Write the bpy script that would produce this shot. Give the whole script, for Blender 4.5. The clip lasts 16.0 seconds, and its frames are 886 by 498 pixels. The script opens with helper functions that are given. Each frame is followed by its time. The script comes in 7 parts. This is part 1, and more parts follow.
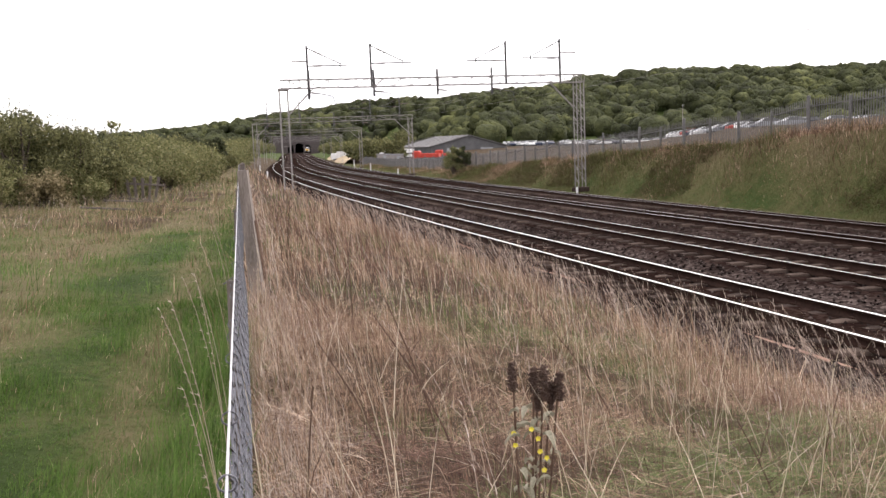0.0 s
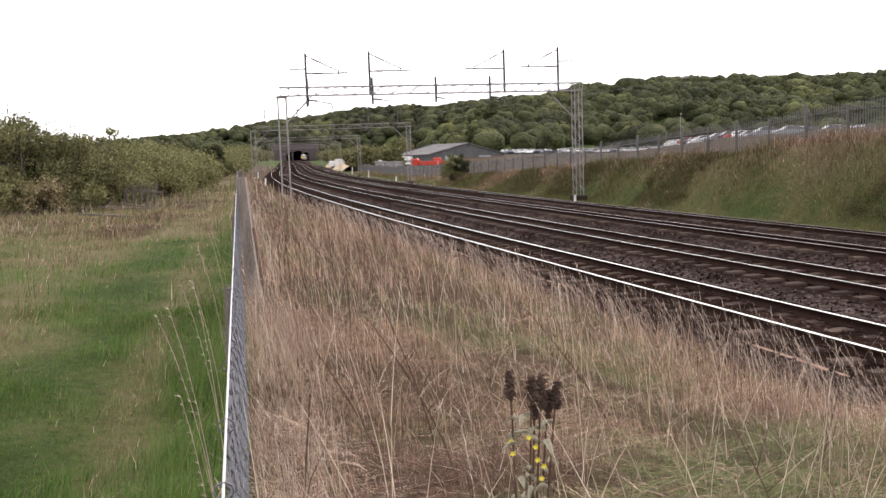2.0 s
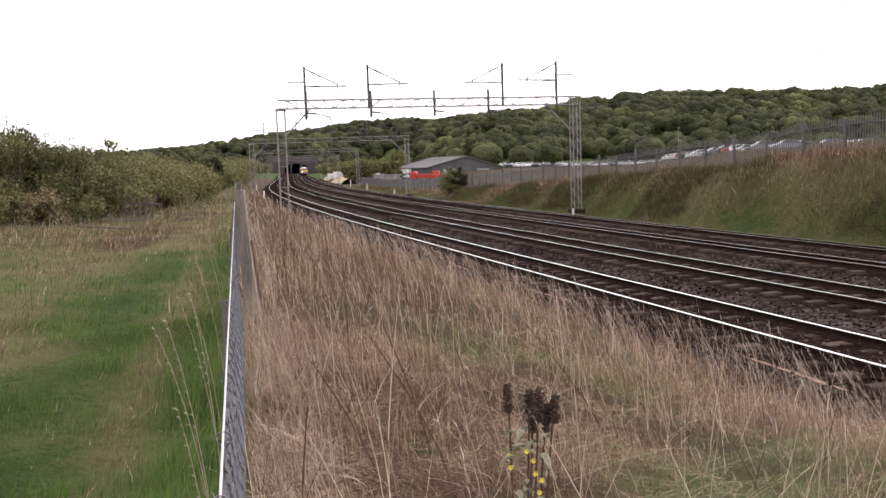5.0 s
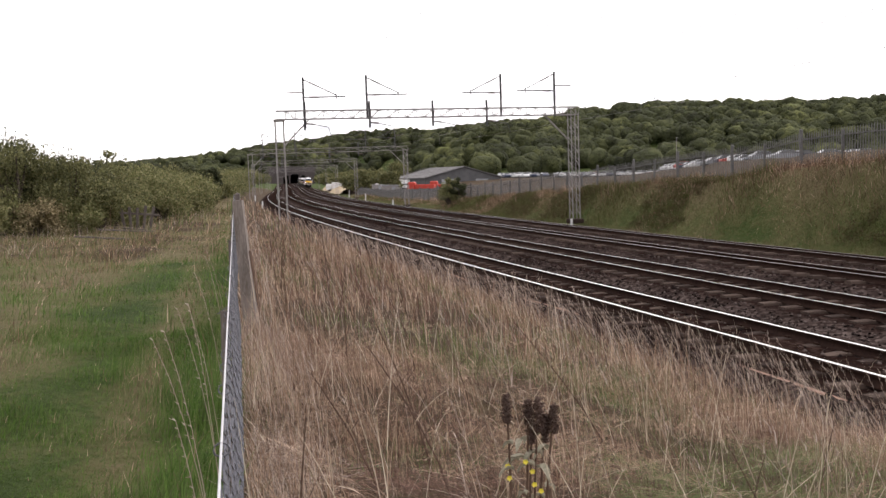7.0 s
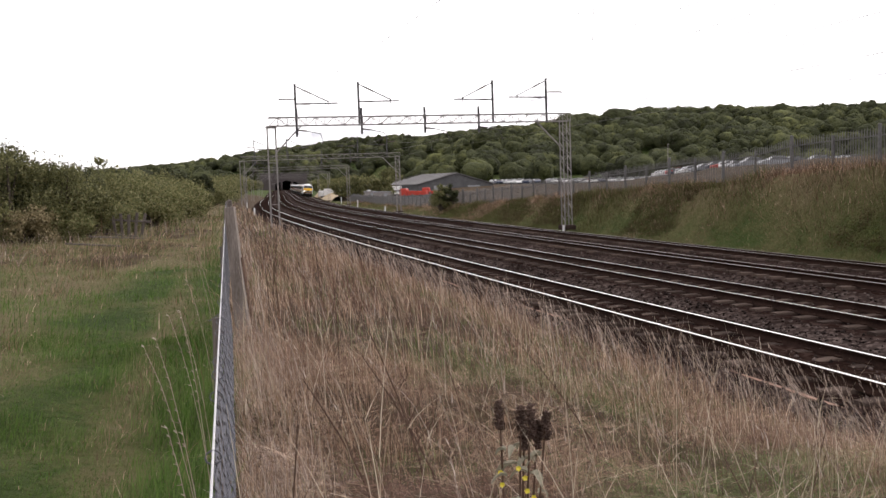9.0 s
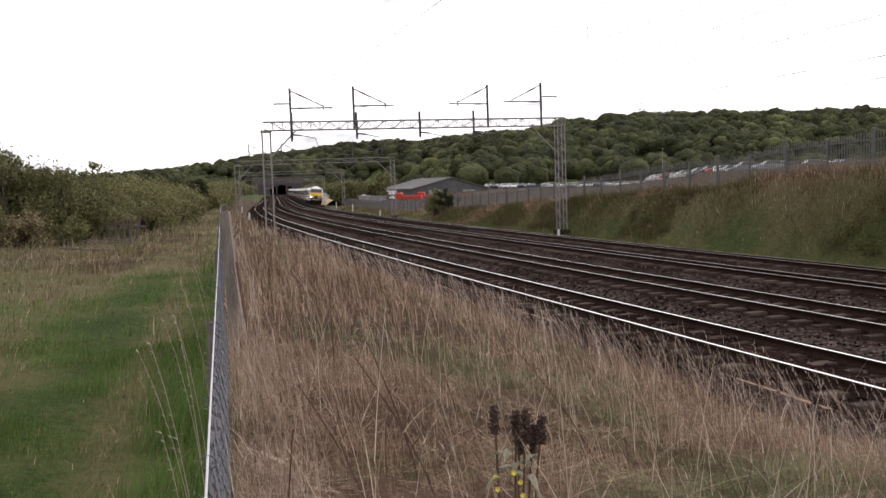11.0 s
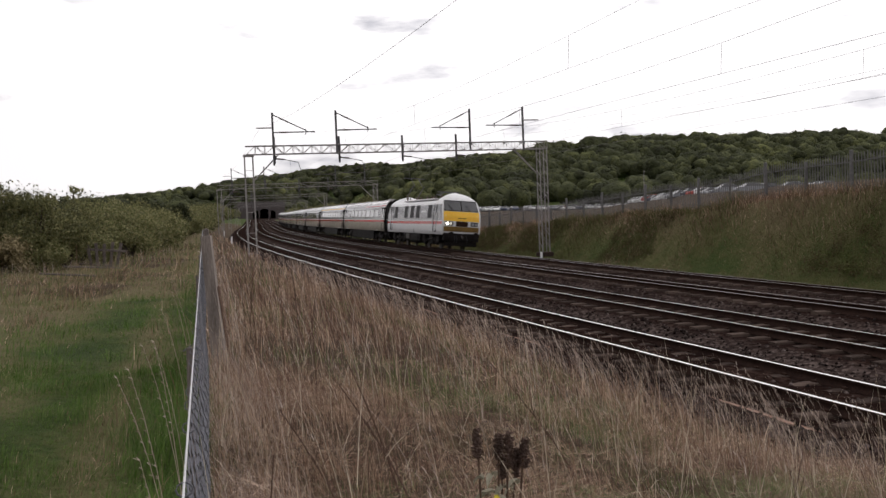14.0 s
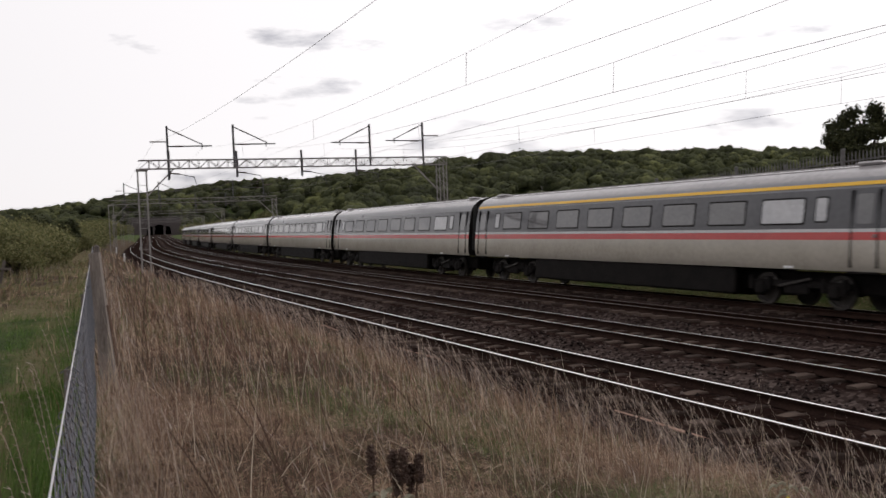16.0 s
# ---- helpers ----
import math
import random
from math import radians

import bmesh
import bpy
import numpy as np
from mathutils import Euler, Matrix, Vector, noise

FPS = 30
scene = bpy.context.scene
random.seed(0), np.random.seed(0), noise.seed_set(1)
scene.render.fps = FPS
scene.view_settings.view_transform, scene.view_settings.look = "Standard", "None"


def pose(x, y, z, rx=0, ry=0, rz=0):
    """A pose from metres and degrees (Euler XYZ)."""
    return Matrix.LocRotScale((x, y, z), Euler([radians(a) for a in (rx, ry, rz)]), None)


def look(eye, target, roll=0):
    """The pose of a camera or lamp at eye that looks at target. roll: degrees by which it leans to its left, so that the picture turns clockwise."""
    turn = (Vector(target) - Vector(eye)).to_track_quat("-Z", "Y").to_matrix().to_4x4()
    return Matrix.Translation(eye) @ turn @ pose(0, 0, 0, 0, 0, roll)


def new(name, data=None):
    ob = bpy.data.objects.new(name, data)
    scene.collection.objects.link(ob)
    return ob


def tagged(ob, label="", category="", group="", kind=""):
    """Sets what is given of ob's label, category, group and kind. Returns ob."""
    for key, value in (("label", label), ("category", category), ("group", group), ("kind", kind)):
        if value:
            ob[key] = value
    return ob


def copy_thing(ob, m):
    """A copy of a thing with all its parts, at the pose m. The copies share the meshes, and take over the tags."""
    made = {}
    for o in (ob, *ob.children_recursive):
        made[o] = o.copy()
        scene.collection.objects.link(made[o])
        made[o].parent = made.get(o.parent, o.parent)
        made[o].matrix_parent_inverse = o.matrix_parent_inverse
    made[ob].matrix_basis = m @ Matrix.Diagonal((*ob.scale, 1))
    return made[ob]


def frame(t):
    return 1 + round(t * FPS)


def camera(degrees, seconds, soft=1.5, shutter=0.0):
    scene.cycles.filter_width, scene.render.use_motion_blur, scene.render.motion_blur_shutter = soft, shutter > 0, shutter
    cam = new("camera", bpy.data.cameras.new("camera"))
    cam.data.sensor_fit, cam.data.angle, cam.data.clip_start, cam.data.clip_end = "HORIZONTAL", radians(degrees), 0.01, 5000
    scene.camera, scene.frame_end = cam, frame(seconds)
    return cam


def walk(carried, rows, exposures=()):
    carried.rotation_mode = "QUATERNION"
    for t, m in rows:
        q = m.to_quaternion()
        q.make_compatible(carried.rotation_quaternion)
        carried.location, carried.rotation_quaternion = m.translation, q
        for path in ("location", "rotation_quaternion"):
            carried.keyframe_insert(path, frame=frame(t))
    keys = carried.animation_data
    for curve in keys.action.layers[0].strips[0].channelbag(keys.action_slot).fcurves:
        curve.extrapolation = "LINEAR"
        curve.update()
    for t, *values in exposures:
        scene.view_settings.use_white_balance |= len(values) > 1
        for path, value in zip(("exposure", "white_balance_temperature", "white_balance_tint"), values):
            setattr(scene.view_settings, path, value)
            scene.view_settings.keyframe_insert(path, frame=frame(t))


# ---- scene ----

# ---------------------------------------------------------------- camera
EYE_Z = 2.437
cam = camera(51.57, 16.0, soft=1.5, shutter=0.12)


def view(yaw, pitch, roll, dx=0.0):
    """Camera pose on its rest on the fence; roll leans it to its left, dx is a small sideways shift."""
    q = pose(0, 0, 0, 90 + pitch, 0, yaw)
    return Matrix.Translation((dx, 0, EYE_Z)) @ q @ pose(0, 0, 0, 0, 0, roll)


walk(cam, [
    (0.0, view(0.0, -6.172, -1.09)), (0.5, view(-0.04, -6.12, -1.08)), (1.0, view(-0.11, -6.02, -1.0)),
    (1.5, view(-0.12, -5.868, -0.95)), (2.0, view(-0.14, -5.69, -0.9)), (2.5, view(-0.165, -5.49, -0.86)),
    (3.0, view(-0.175, -5.347, -0.82)), (3.5, view(-0.19, -5.258, -0.78)), (4.0, view(-0.23, -5.18, -0.76)),
    (6.5, view(-0.32, -4.344, -0.76)), (7.0, view(-0.37, -4.243, -0.78)), (7.5, view(-0.42, -4.20, -0.78)),
    (8.0, view(-0.58, -4.098, -0.78)), (8.5, view(-0.737, -3.963, -0.82)), (9.0, view(-0.86, -3.848, -0.85)),
    (11.5, view(-1.334, -3.488, -0.9)), (12.0, view(-1.563, -3.348, -0.95)), (12.5, view(-1.786, -3.123, -1.05)),
    (13.0, view(-1.946, -2.827, -1.1)), (13.5, view(-2.06, -2.486, -1.15, 0.004)), (14.0, view(-2.247, -2.147, -1.12, 0.006)),
    (14.5, view(-2.527, -1.925, -1.05, 0.009)), (15.0, view(-3.11, -1.703, -1.0, 0.013)), (15.5, view(-4.008, -1.513, -1.05, 0.018)),
    (15.7, view(-5.0, -1.46, -1.12, 0.022)), (15.8, view(-6.1, -1.42, -1.18, 0.026)), (15.9, view(-7.2, -1.38, -1.24, 0.030)),
    (16.0, view(-8.437, -1.33, -1.30, 0.034))],
    exposures=[(0.0, 0.36, 6650, 15.5), (4.0, 0.18, 6650, 15.5), (7.0, -0.06, 6650, 15.5), (9.0, -0.2, 6650, 15.5), (11.5, -0.42, 6600, 15), (12.5, -0.54, 6600, 15),
               (14.5, -0.86, 6600, 14), (16.0, -0.97, 6600, 14)])

# ---------------------------------------------------------------- light
world = bpy.data.worlds.new("sky")
scene.world = world
world.use_nodes = True
wn, wl = world.node_tree.nodes, world.node_tree.links
wn.clear()
w_out, w_bg = wn.new("ShaderNodeOutputWorld"), wn.new("ShaderNodeBackground")
w_sky = wn.new("ShaderNodeTexSky")
w_sky.sky_type, w_sky.sun_disc = "NISHITA", False
w_sky.sun_elevation, w_sky.sun_rotation = radians(35), radians(57)
w_co, w_map = wn.new("ShaderNodeTexCoord"), wn.new("ShaderNodeMapping")
w_map.inputs["Scale"].default_value = (1.0, 1.0, 3.6)
w_noise = wn.new("ShaderNodeTexNoise")
w_noise.inputs["Scale"].default_value, w_noise.inputs["Detail"].default_value = 5.5, 7
w_noise.inputs["Roughness"].default_value = 0.55
w_ramp = wn.new("ShaderNodeValToRGB")
w_ramp.color_ramp.elements[0].position, w_ramp.color_ramp.elements[0].color = 0.275, (0.72, 0.74, 0.82, 1)
w_ramp.color_ramp.elements[1].position, w_ramp.color_ramp.elements[1].color = 0.40, (1.78, 1.78, 1.79, 1)
w_mul = wn.new("ShaderNodeMixRGB")
w_mul.blend_type, w_mul.inputs[0].default_value = "MIX", 0.93
w_dim = wn.new("ShaderNodeMixRGB")
w_dim.blend_type, w_dim.inputs[0].default_value, w_dim.inputs[2].default_value = "MULTIPLY", 1.0, (0.1, 0.1, 0.1, 1)
wl.new(w_co.outputs["Generated"], w_map.inputs["Vector"])
wl.new(w_map.outputs["Vector"], w_noise.inputs["Vector"])
wl.new(w_noise.outputs["Fac"], w_ramp.inputs["Fac"])
wl.new(w_sky.outputs["Color"], w_dim.inputs[1])
wl.new(w_dim.outputs["Color"], w_mul.inputs[1])
wl.new(w_ramp.outputs["Color"], w_mul.inputs[2])
wl.new(w_bg.outputs["Background"], w_out.inputs["Surface"])
# thin cloud is brightest round the veiled sun
w_dot, w_glow, w_all = wn.new("ShaderNodeVectorMath"), wn.new("ShaderNodeMapRange"), wn.new("ShaderNodeMixRGB")
w_dot.operation, w_dot.inputs[1].default_value = "DOT_PRODUCT", Vector((0.62, 0.62, 0.48)).normalized()
w_glow.inputs["From Min"].default_value, w_glow.inputs["From Max"].default_value = -0.7, 0.9
w_glow.inputs["To Min"].default_value, w_glow.inputs["To Max"].default_value = 0.60, 1.24
w_all.blend_type, w_all.inputs[0].default_value = "MULTIPLY", 1.0
wl.new(w_co.outputs["Generated"], w_dot.inputs[0])
wl.new(w_dot.outputs["Value"], w_glow.inputs["Value"])
wl.new(w_mul.outputs["Color"], w_all.inputs[1]), wl.new(w_glow.outputs["Result"], w_all.inputs[2])
wl.new(w_all.outputs["Color"], w_bg.inputs["Color"])
w_bg.inputs["Strength"].default_value = 1.0

sun = new("sun", bpy.data.lights.new("sun", "SUN"))
sun.data.energy, sun.data.angle, sun.data.color = 0.9, radians(11), (1.0, 0.95, 0.86)
sun.matrix_world = look((62, 40, 52), (0, 0, 0))

# ---------------------------------------------------------------- line of the railway
# s runs along the far track from beside the camera to the tunnel, o to its right
S_LINE = np.concatenate([np.arange(-90, 130, 1.0), np.arange(130, 1000, 4.0)])
_k = np.interp(S_LINE, [-20, 40, 100, 180, 300, 560, 660, 700],
               [0.000583, 0.000842, 0.000778, 0.000358, -0.000153, 0.00027, 0.00027, 0.0])
_ds = np.diff(S_LINE)
_th = np.concatenate([[0], np.cumsum((_k[1:] + _k[:-1]) / 2 * _ds)])
_i0 = int(np.argmin(abs(S_LINE)))
TH_LINE = _th - _th[_i0] - 0.2973
_tm = (TH_LINE[1:] + TH_LINE[:-1]) / 2
X_LINE = np.concatenate([[0], np.cumsum(np.sin(_tm) * _ds)])
Y_LINE = np.concatenate([[0], np.cumsum(np.cos(_tm) * _ds)])
X_LINE, Y_LINE = X_LINE - X_LINE[_i0] + 20.972, Y_LINE - Y_LINE[_i0]
TRACKS = {"A": (-11.10, 0.070), "B": (-7.28, 0.051), "C": (-3.285, 0.116), "D": (0.0, 0.114)}
PORTAL_S = 668.0


def rise(s):
    return 0.0052 * np.maximum(np.asarray(s, float) - 250, 0)


def on_line(s, o=0.0, z=0.0):
    """World place (or places) beside the line."""
    s = np.asarray(s, float)
    th = np.interp(s, S_LINE, TH_LINE)
    return np.stack([np.interp(s, S_LINE, X_LINE) + np.cos(th) * o, np.interp(s, S_LINE, Y_LINE) - np.sin(th) * o,
                     rise(s) + z + 0 * s], -1)


def heading(s):
    return float(np.interp(s, S_LINE, TH_LINE))


def s_o(x, y):
    """Along and beside the line, for arrays of places."""
    x, y = np.atleast_1d(np.asarray(x, float)), np.atleast_1d(np.asarray(y, float))
    s_out, o_out = np.empty(len(x)), np.empty(len(x))
    for a in range(0, len(x), 4000):
        b = slice(a, a + 4000)
        d2 = (x[b, None] - X_LINE) ** 2 + (y[b, None] - Y_LINE) ** 2
        j = d2.argmin(1)
        th = TH_LINE[j]
        dx, dy = x[b] - X_LINE[j], y[b] - Y_LINE[j]
        s_out[b] = S_LINE[j] + dx * np.sin(th) + dy * np.cos(th)
        o_out[b] = dx * np.cos(th) - dy * np.sin(th)
    return s_out, o_out


FENCE_X, FENCE_K = -0.024, -0.2189


def fence_u(x, y):
    """Distance to the right of the wire fence beside the camera."""
    return (x - FENCE_X - FENCE_K * y) / math.hypot(1, FENCE_K)


def smooth(a, b, v):
    t = np.clip((np.asarray(v, float) - a) / (b - a), 0, 1)
    return t * t * (3 - 2 * t)


def wobble(x, y, f, k=0.0):
    """Cheap smooth unevenness between -1 and 1."""
    return (np.sin(x * f + 1.7 * np.sin(y * f * 0.7 + k) + k) + np.sin(y * f * 1.3 + 1.3 * np.sin(x * f * 0.8 + 2 * k))) / 2


_es = np.arange(-12, 176, 2.0)
_ep = on_line(_es, 4.3)
EDGE_A, EDGE_Y = (_ep[:, 0] / np.maximum(_ep[:, 1], 0.5))[::-1], _ep[::-1, 1]
CREST_A = [-0.12, -0.09, -0.026, 0.03, 0.07, 0.13, 0.174, 0.245, 0.31, 0.40, 0.50, 0.65, 0.80]
CREST_Y = [160, 146, 117, 127, 138, 148, 150, 140, 114, 90, 72, 55, 45]
CREST_Z = [0.1, 0.1, 0.1, 0.2, 0.5, 1.7, 2.4, 3.5, 4.3, 4.5, 4.6, 4.6, 4.6]


# top of the cutting slope, where the steel fence follows the line
PAL_O = 7.5
CUT_S = [0, 20, 36, 42, 48, 54, 57, 66, 78, 90, 120, 160]
CUT_Z = [3.4, 3.2, 2.85, 2.58, 2.25, 1.98, 1.8, 1.22, 0.95, 0.5, -0.25, -0.5]


def plateau_share(x, y):
    """0 at the foot of the cutting slope, 1 at the level of the car park."""
    a = np.clip(x / np.maximum(y, 1.0), -0.12, 0.8)
    ye, yc = np.interp(a, EDGE_A, EDGE_Y), np.interp(a, CREST_A, CREST_Y)
    return (y - ye) / np.maximum(yc - ye, 6.0), a


HILL_A = [-1.2, -0.6, -0.35, -0.27, -0.206, -0.138, -0.052, 0.0, 0.108, 0.158, 0.225, 0.32, 0.48, 0.7, 1.0, 1.6]
HILL_E = [0.0, 0.004, 0.011, 0.017, 0.027, 0.037, 0.041, 0.039, 0.045, 0.056, 0.063, 0.059, 0.061, 0.058, 0.045, 0.0]


def height(x, y, floor=True):
    x, y = np.atleast_1d(np.asarray(x, float)), np.atleast_1d(np.asarray(y, float))
    s, o = s_o(x, y)
    up = rise(s)
    u = fence_u(x, y)
    # field and hedge bank beyond the wire fence
    field = 0.88 - 0.5 * smooth(40, 90, y) + 0.05 * wobble(x, y, 0.9) + 0.03 * wobble(x, y, 2.3, 1) + 0.7 * smooth(7, 26, -u) + 0.5 * smooth(60, 130, y)
    # verge falling to the ballast
    w = np.clip(u / np.maximum(u - (o + 13.0), 0.3), 0, 1)
    verge = 0.88 * (1 - w ** 1.6) - 0.42 * w ** 1.6 + 0.06 * wobble(x, y, 1.6, 2)
    left = np.where(u < 0, field, verge)
    left = np.where(o > -13.0, -0.9, left)
    # cutting slope on the far side
    share, a = plateau_share(x, y)
    r = np.clip(share, 0, 1)
    ez = np.interp(a, CREST_A, CREST_Z)
    yard = -0.45 + (ez + 0.45) * (0.3 * r + 0.7 * smooth(0, 1.15, r) / smooth(0, 1.15, 1.0)) + 0.12 * wobble(x, y, 0.35, 3) * smooth(0, 0.25, r)
    yard = yard + (np.maximum(ez, 3.0) - ez) * smooth(190, 255, y) * smooth(12, 40, o)
    yard = np.where(share < 0, -0.6, yard)
    top = np.interp(s, CUT_S, CUT_Z)
    q = np.clip((o - 4.2) / (PAL_O - 4.2), 0, 1)
    bank = -0.5 + (top + 0.5) * (0.2 * q + 0.8 * smooth(0, 0.92, q)) + (0.38 * smooth(95, 65, s) + 0.25 * smooth(44, 36, s)) * np.exp(-((o - 6.5) / 0.7) ** 2)
    bank = bank + 0.14 * wobble(x, y, 0.5, 3) * smooth(0.05, 0.4, q) + 0.05 * wobble(x, y, 1.9, 1) * smooth(0.05, 0.4, q)
    slope = bank + (np.maximum(yard, top - 0.6) - bank) * smooth(PAL_O + 0.6, 26, o)
    right = np.where(o < 3.9, -0.9, slope)
    z = np.where(o < -7, left, right) + up
    # wooded hill
    a = x / np.maximum(y, 1.0)
    y0 = np.interp(a, [-0.2, -0.08, 0.05], [690, 690, 345])
    y1 = np.interp(a, [-0.2, -0.08, 0.05], [930, 930, 610])
    e = np.interp(a, HILL_A, HILL_E)
    far = np.hypot(x, y)
    hill = e * y1 * smooth(0, 1, (y - y0) / (y1 - y0))
    hill = np.where(y > 100, hill, 0) * np.where(far > 1600, np.clip(1 - (far - 1600) / 900, 0, 1), 1)
    z = z + hill
    under = (s > PORTAL_S - 3) & (s < PORTAL_S + 310) & (o > -14.6) & (o < 3.4)
    return np.where(under & floor, up - 0.9, z)


# ---------------------------------------------------------------- materials
def material(name, stops, scale=6.0, rough=0.8, metal=0.0, bump=0.0, bump_scale=40.0, detail=6.0, island=0.0, spec=0.3,
             stretch=(1, 1, 1), random_object=0.0, translucent=0.0, gloss_noise=0.0, bump_depth=0.05):
    """A surface whose colour runs through the stops with noise at two scales."""
    m = bpy.data.materials.new(name)
    m.use_nodes = True
    n, l = m.node_tree.nodes, m.node_tree.links
    b = n["Principled BSDF"]
    b.inputs["Roughness"].default_value, b.inputs["Metallic"].default_value = rough, metal
    b.inputs["Specular IOR Level"].default_value = spec
    co, mp = n.new("ShaderNodeTexCoord"), n.new("ShaderNodeMapping")
    mp.inputs["Scale"].default_value = stretch
    l.new(co.outputs["Object"], mp.inputs["Vector"])
    t1, t2 = n.new("ShaderNodeTexNoise"), n.new("ShaderNodeTexNoise")
    t1.inputs["Scale"].default_value, t1.inputs["Detail"].default_value = scale, detail
    t2.inputs["Scale"].default_value, t2.inputs["Detail"].default_value = scale * 9.3, 3
    l.new(mp.outputs["Vector"], t1.inputs["Vector"]), l.new(mp.outputs["Vector"], t2.inputs["Vector"])
    mix = n.new("ShaderNodeMath")
    mix.operation = "MULTIPLY_ADD"
    l.new(t2.outputs["Fac"], mix.inputs[0])
    mix.inputs[1].default_value = 0.5
    half = n.new("ShaderNodeMath")
    half.operation = "MULTIPLY"
    half.inputs[1].default_value = 0.5
    l.new(t1.outputs["Fac"], half.inputs[0]), l.new(half.outputs[0], mix.inputs[2])
    fac = mix.outputs[0]
    for amount, node, out in ((island, "ShaderNodeNewGeometry", "Random Per Island"), (random_object, "ShaderNodeObjectInfo", "Random")):
        if amount:
            g, sub, add = n.new(node), n.new("ShaderNodeMath"), n.new("ShaderNodeMath")
            sub.operation, sub.inputs[1].default_value = "SUBTRACT", 0.5
            add.operation, add.inputs[1].default_value = "MULTIPLY_ADD", amount
            l.new(g.outputs[out], sub.inputs[0]), l.new(sub.outputs[0], add.inputs[0]), l.new(fac, add.inputs[2])
            fac = add.outputs[0]
    ramp = n.new("ShaderNodeValToRGB")
    el = ramp.color_ramp.elements
    while len(el) < len(stops):
        el.new(0.5)
    for e, (pos, col) in zip(el, stops):
        e.position, e.color = pos, (*col, 1)
    l.new(fac, ramp.inputs["Fac"])
    l.new(ramp.outputs["Color"], b.inputs["Base Color"])
    if gloss_noise:
        gm = n.new("ShaderNodeMath")
        gm.operation, gm.inputs[1].default_value, gm.inputs[2].default_value = "MULTIPLY_ADD", gloss_noise, rough - gloss_noise / 2
        l.new(t1.outputs["Fac"], gm.inputs[0]), l.new(gm.outputs[0], b.inputs["Roughness"])
    if bump:
        t3, bp = n.new("ShaderNodeTexNoise"), n.new("ShaderNodeBump")
        t3.inputs["Scale"].default_value, t3.inputs["Detail"].default_value = bump_scale, 5
        l.new(mp.outputs["Vector"], t3.inputs["Vector"]), l.new(t3.outputs["Fac"], bp.inputs["Height"])
        bp.inputs["Strength"].default_value, bp.inputs["Distance"].default_value = min(bump, 1.0), bump_depth
        l.new(bp.outputs["Normal"], b.inputs["Normal"])
    if translucent:
        tr, ms = n.new("ShaderNodeBsdfTranslucent"), n.new("ShaderNodeMixShader")
        l.new(ramp.outputs["Color"], tr.inputs["Color"])
        ms.inputs[0].default_value = translucent
        l.new(b.outputs["BSDF"], ms.inputs[1]), l.new(tr.outputs["BSDF"], ms.inputs[2])
        l.new(ms.outputs["Shader"], n["Material Output"].inputs["Surface"])
    return m


def two(name, a, b, **k):
    return material(name, [(0.35, a), (0.65, b)], **k)


M = {}
M["rust"] = two("rail_rust", (0.020, 0.012, 0.010), (0.045, 0.026, 0.020), scale=3, rough=0.95, bump=0.3, spec=0.05)
M["rail_dull"] = two("dull_rail_head", (0.26, 0.23, 0.22), (0.40, 0.36, 0.35), scale=1, rough=0.32, metal=1.0)
M["rail_head"] = two("polished_rail", (0.80, 0.78, 0.77), (0.90, 0.88, 0.87), scale=1, rough=0.13, metal=1.0, stretch=(1, 1, 1))
M["stone"] = material("ballast_stone", [(0.2, (0.012, 0.0088, 0.0080)), (0.55, (0.028, 0.0215, 0.0200)), (0.9, (0.13, 0.103, 0.095))], scale=8, rough=1.0, island=0.8, spec=0.0)
M["sleeper"] = material("sleeper_concrete", [(0.3, (0.038, 0.027, 0.023)), (0.7, (0.105, 0.077, 0.064))], scale=4, rough=0.95, bump=0.5, random_object=0.4, spec=0.05)
M["steel"] = two("galvanised_steel", (0.20, 0.185, 0.18), (0.34, 0.315, 0.31), scale=5, rough=0.6, metal=0.3, bump=0.1)
M["steel_dark"] = two("dark_steel", (0.05, 0.05, 0.055), (0.11, 0.105, 0.11), scale=5, rough=0.6, metal=0.3)
M["insulator"] = two("brown_porcelain", (0.06, 0.035, 0.03), (0.10, 0.06, 0.05), rough=0.3, spec=0.5)
M["wire"] = two("copper_wire", (0.12, 0.11, 0.11), (0.2, 0.19, 0.18), rough=0.5, metal=0.6)
M["fence_wire"] = two("bright_fence_wire", (0.42, 0.41, 0.43), (0.58, 0.57, 0.58), scale=30, rough=0.35, metal=0.7)
M["mesh_wire"] = material("weathered_mesh_wire", [(0.3, (0.06, 0.06, 0.07)), (0.58, (0.15, 0.15, 0.17)), (0.8, (0.5, 0.5, 0.54))], scale=25, rough=0.5, metal=0.5)
M["post"] = two("weathered_post", (0.085, 0.070, 0.064), (0.19, 0.16, 0.145), scale=12, rough=0.9, bump=0.5, stretch=(1, 1, 0.2))
M["post_pale"] = two("sun_bleached_post", (0.15, 0.125, 0.112), (0.30, 0.255, 0.23), scale=12, rough=0.9, bump=0.4, stretch=(1, 1, 0.2))
M["palisade"] = two("palisade_steel", (0.095, 0.092, 0.094), (0.185, 0.178, 0.178), scale=0.6, rough=0.65, metal=0.2)
M["blade_dry"] = material("dry_grass", [(0.12, (0.080, 0.045, 0.031)), (0.38, (0.205, 0.122, 0.078)), (0.62, (0.375, 0.242, 0.162)), (0.90, (0.70, 0.53, 0.395))], scale=0.5, rough=0.75, island=0.85, translucent=0.25, spec=0.2)
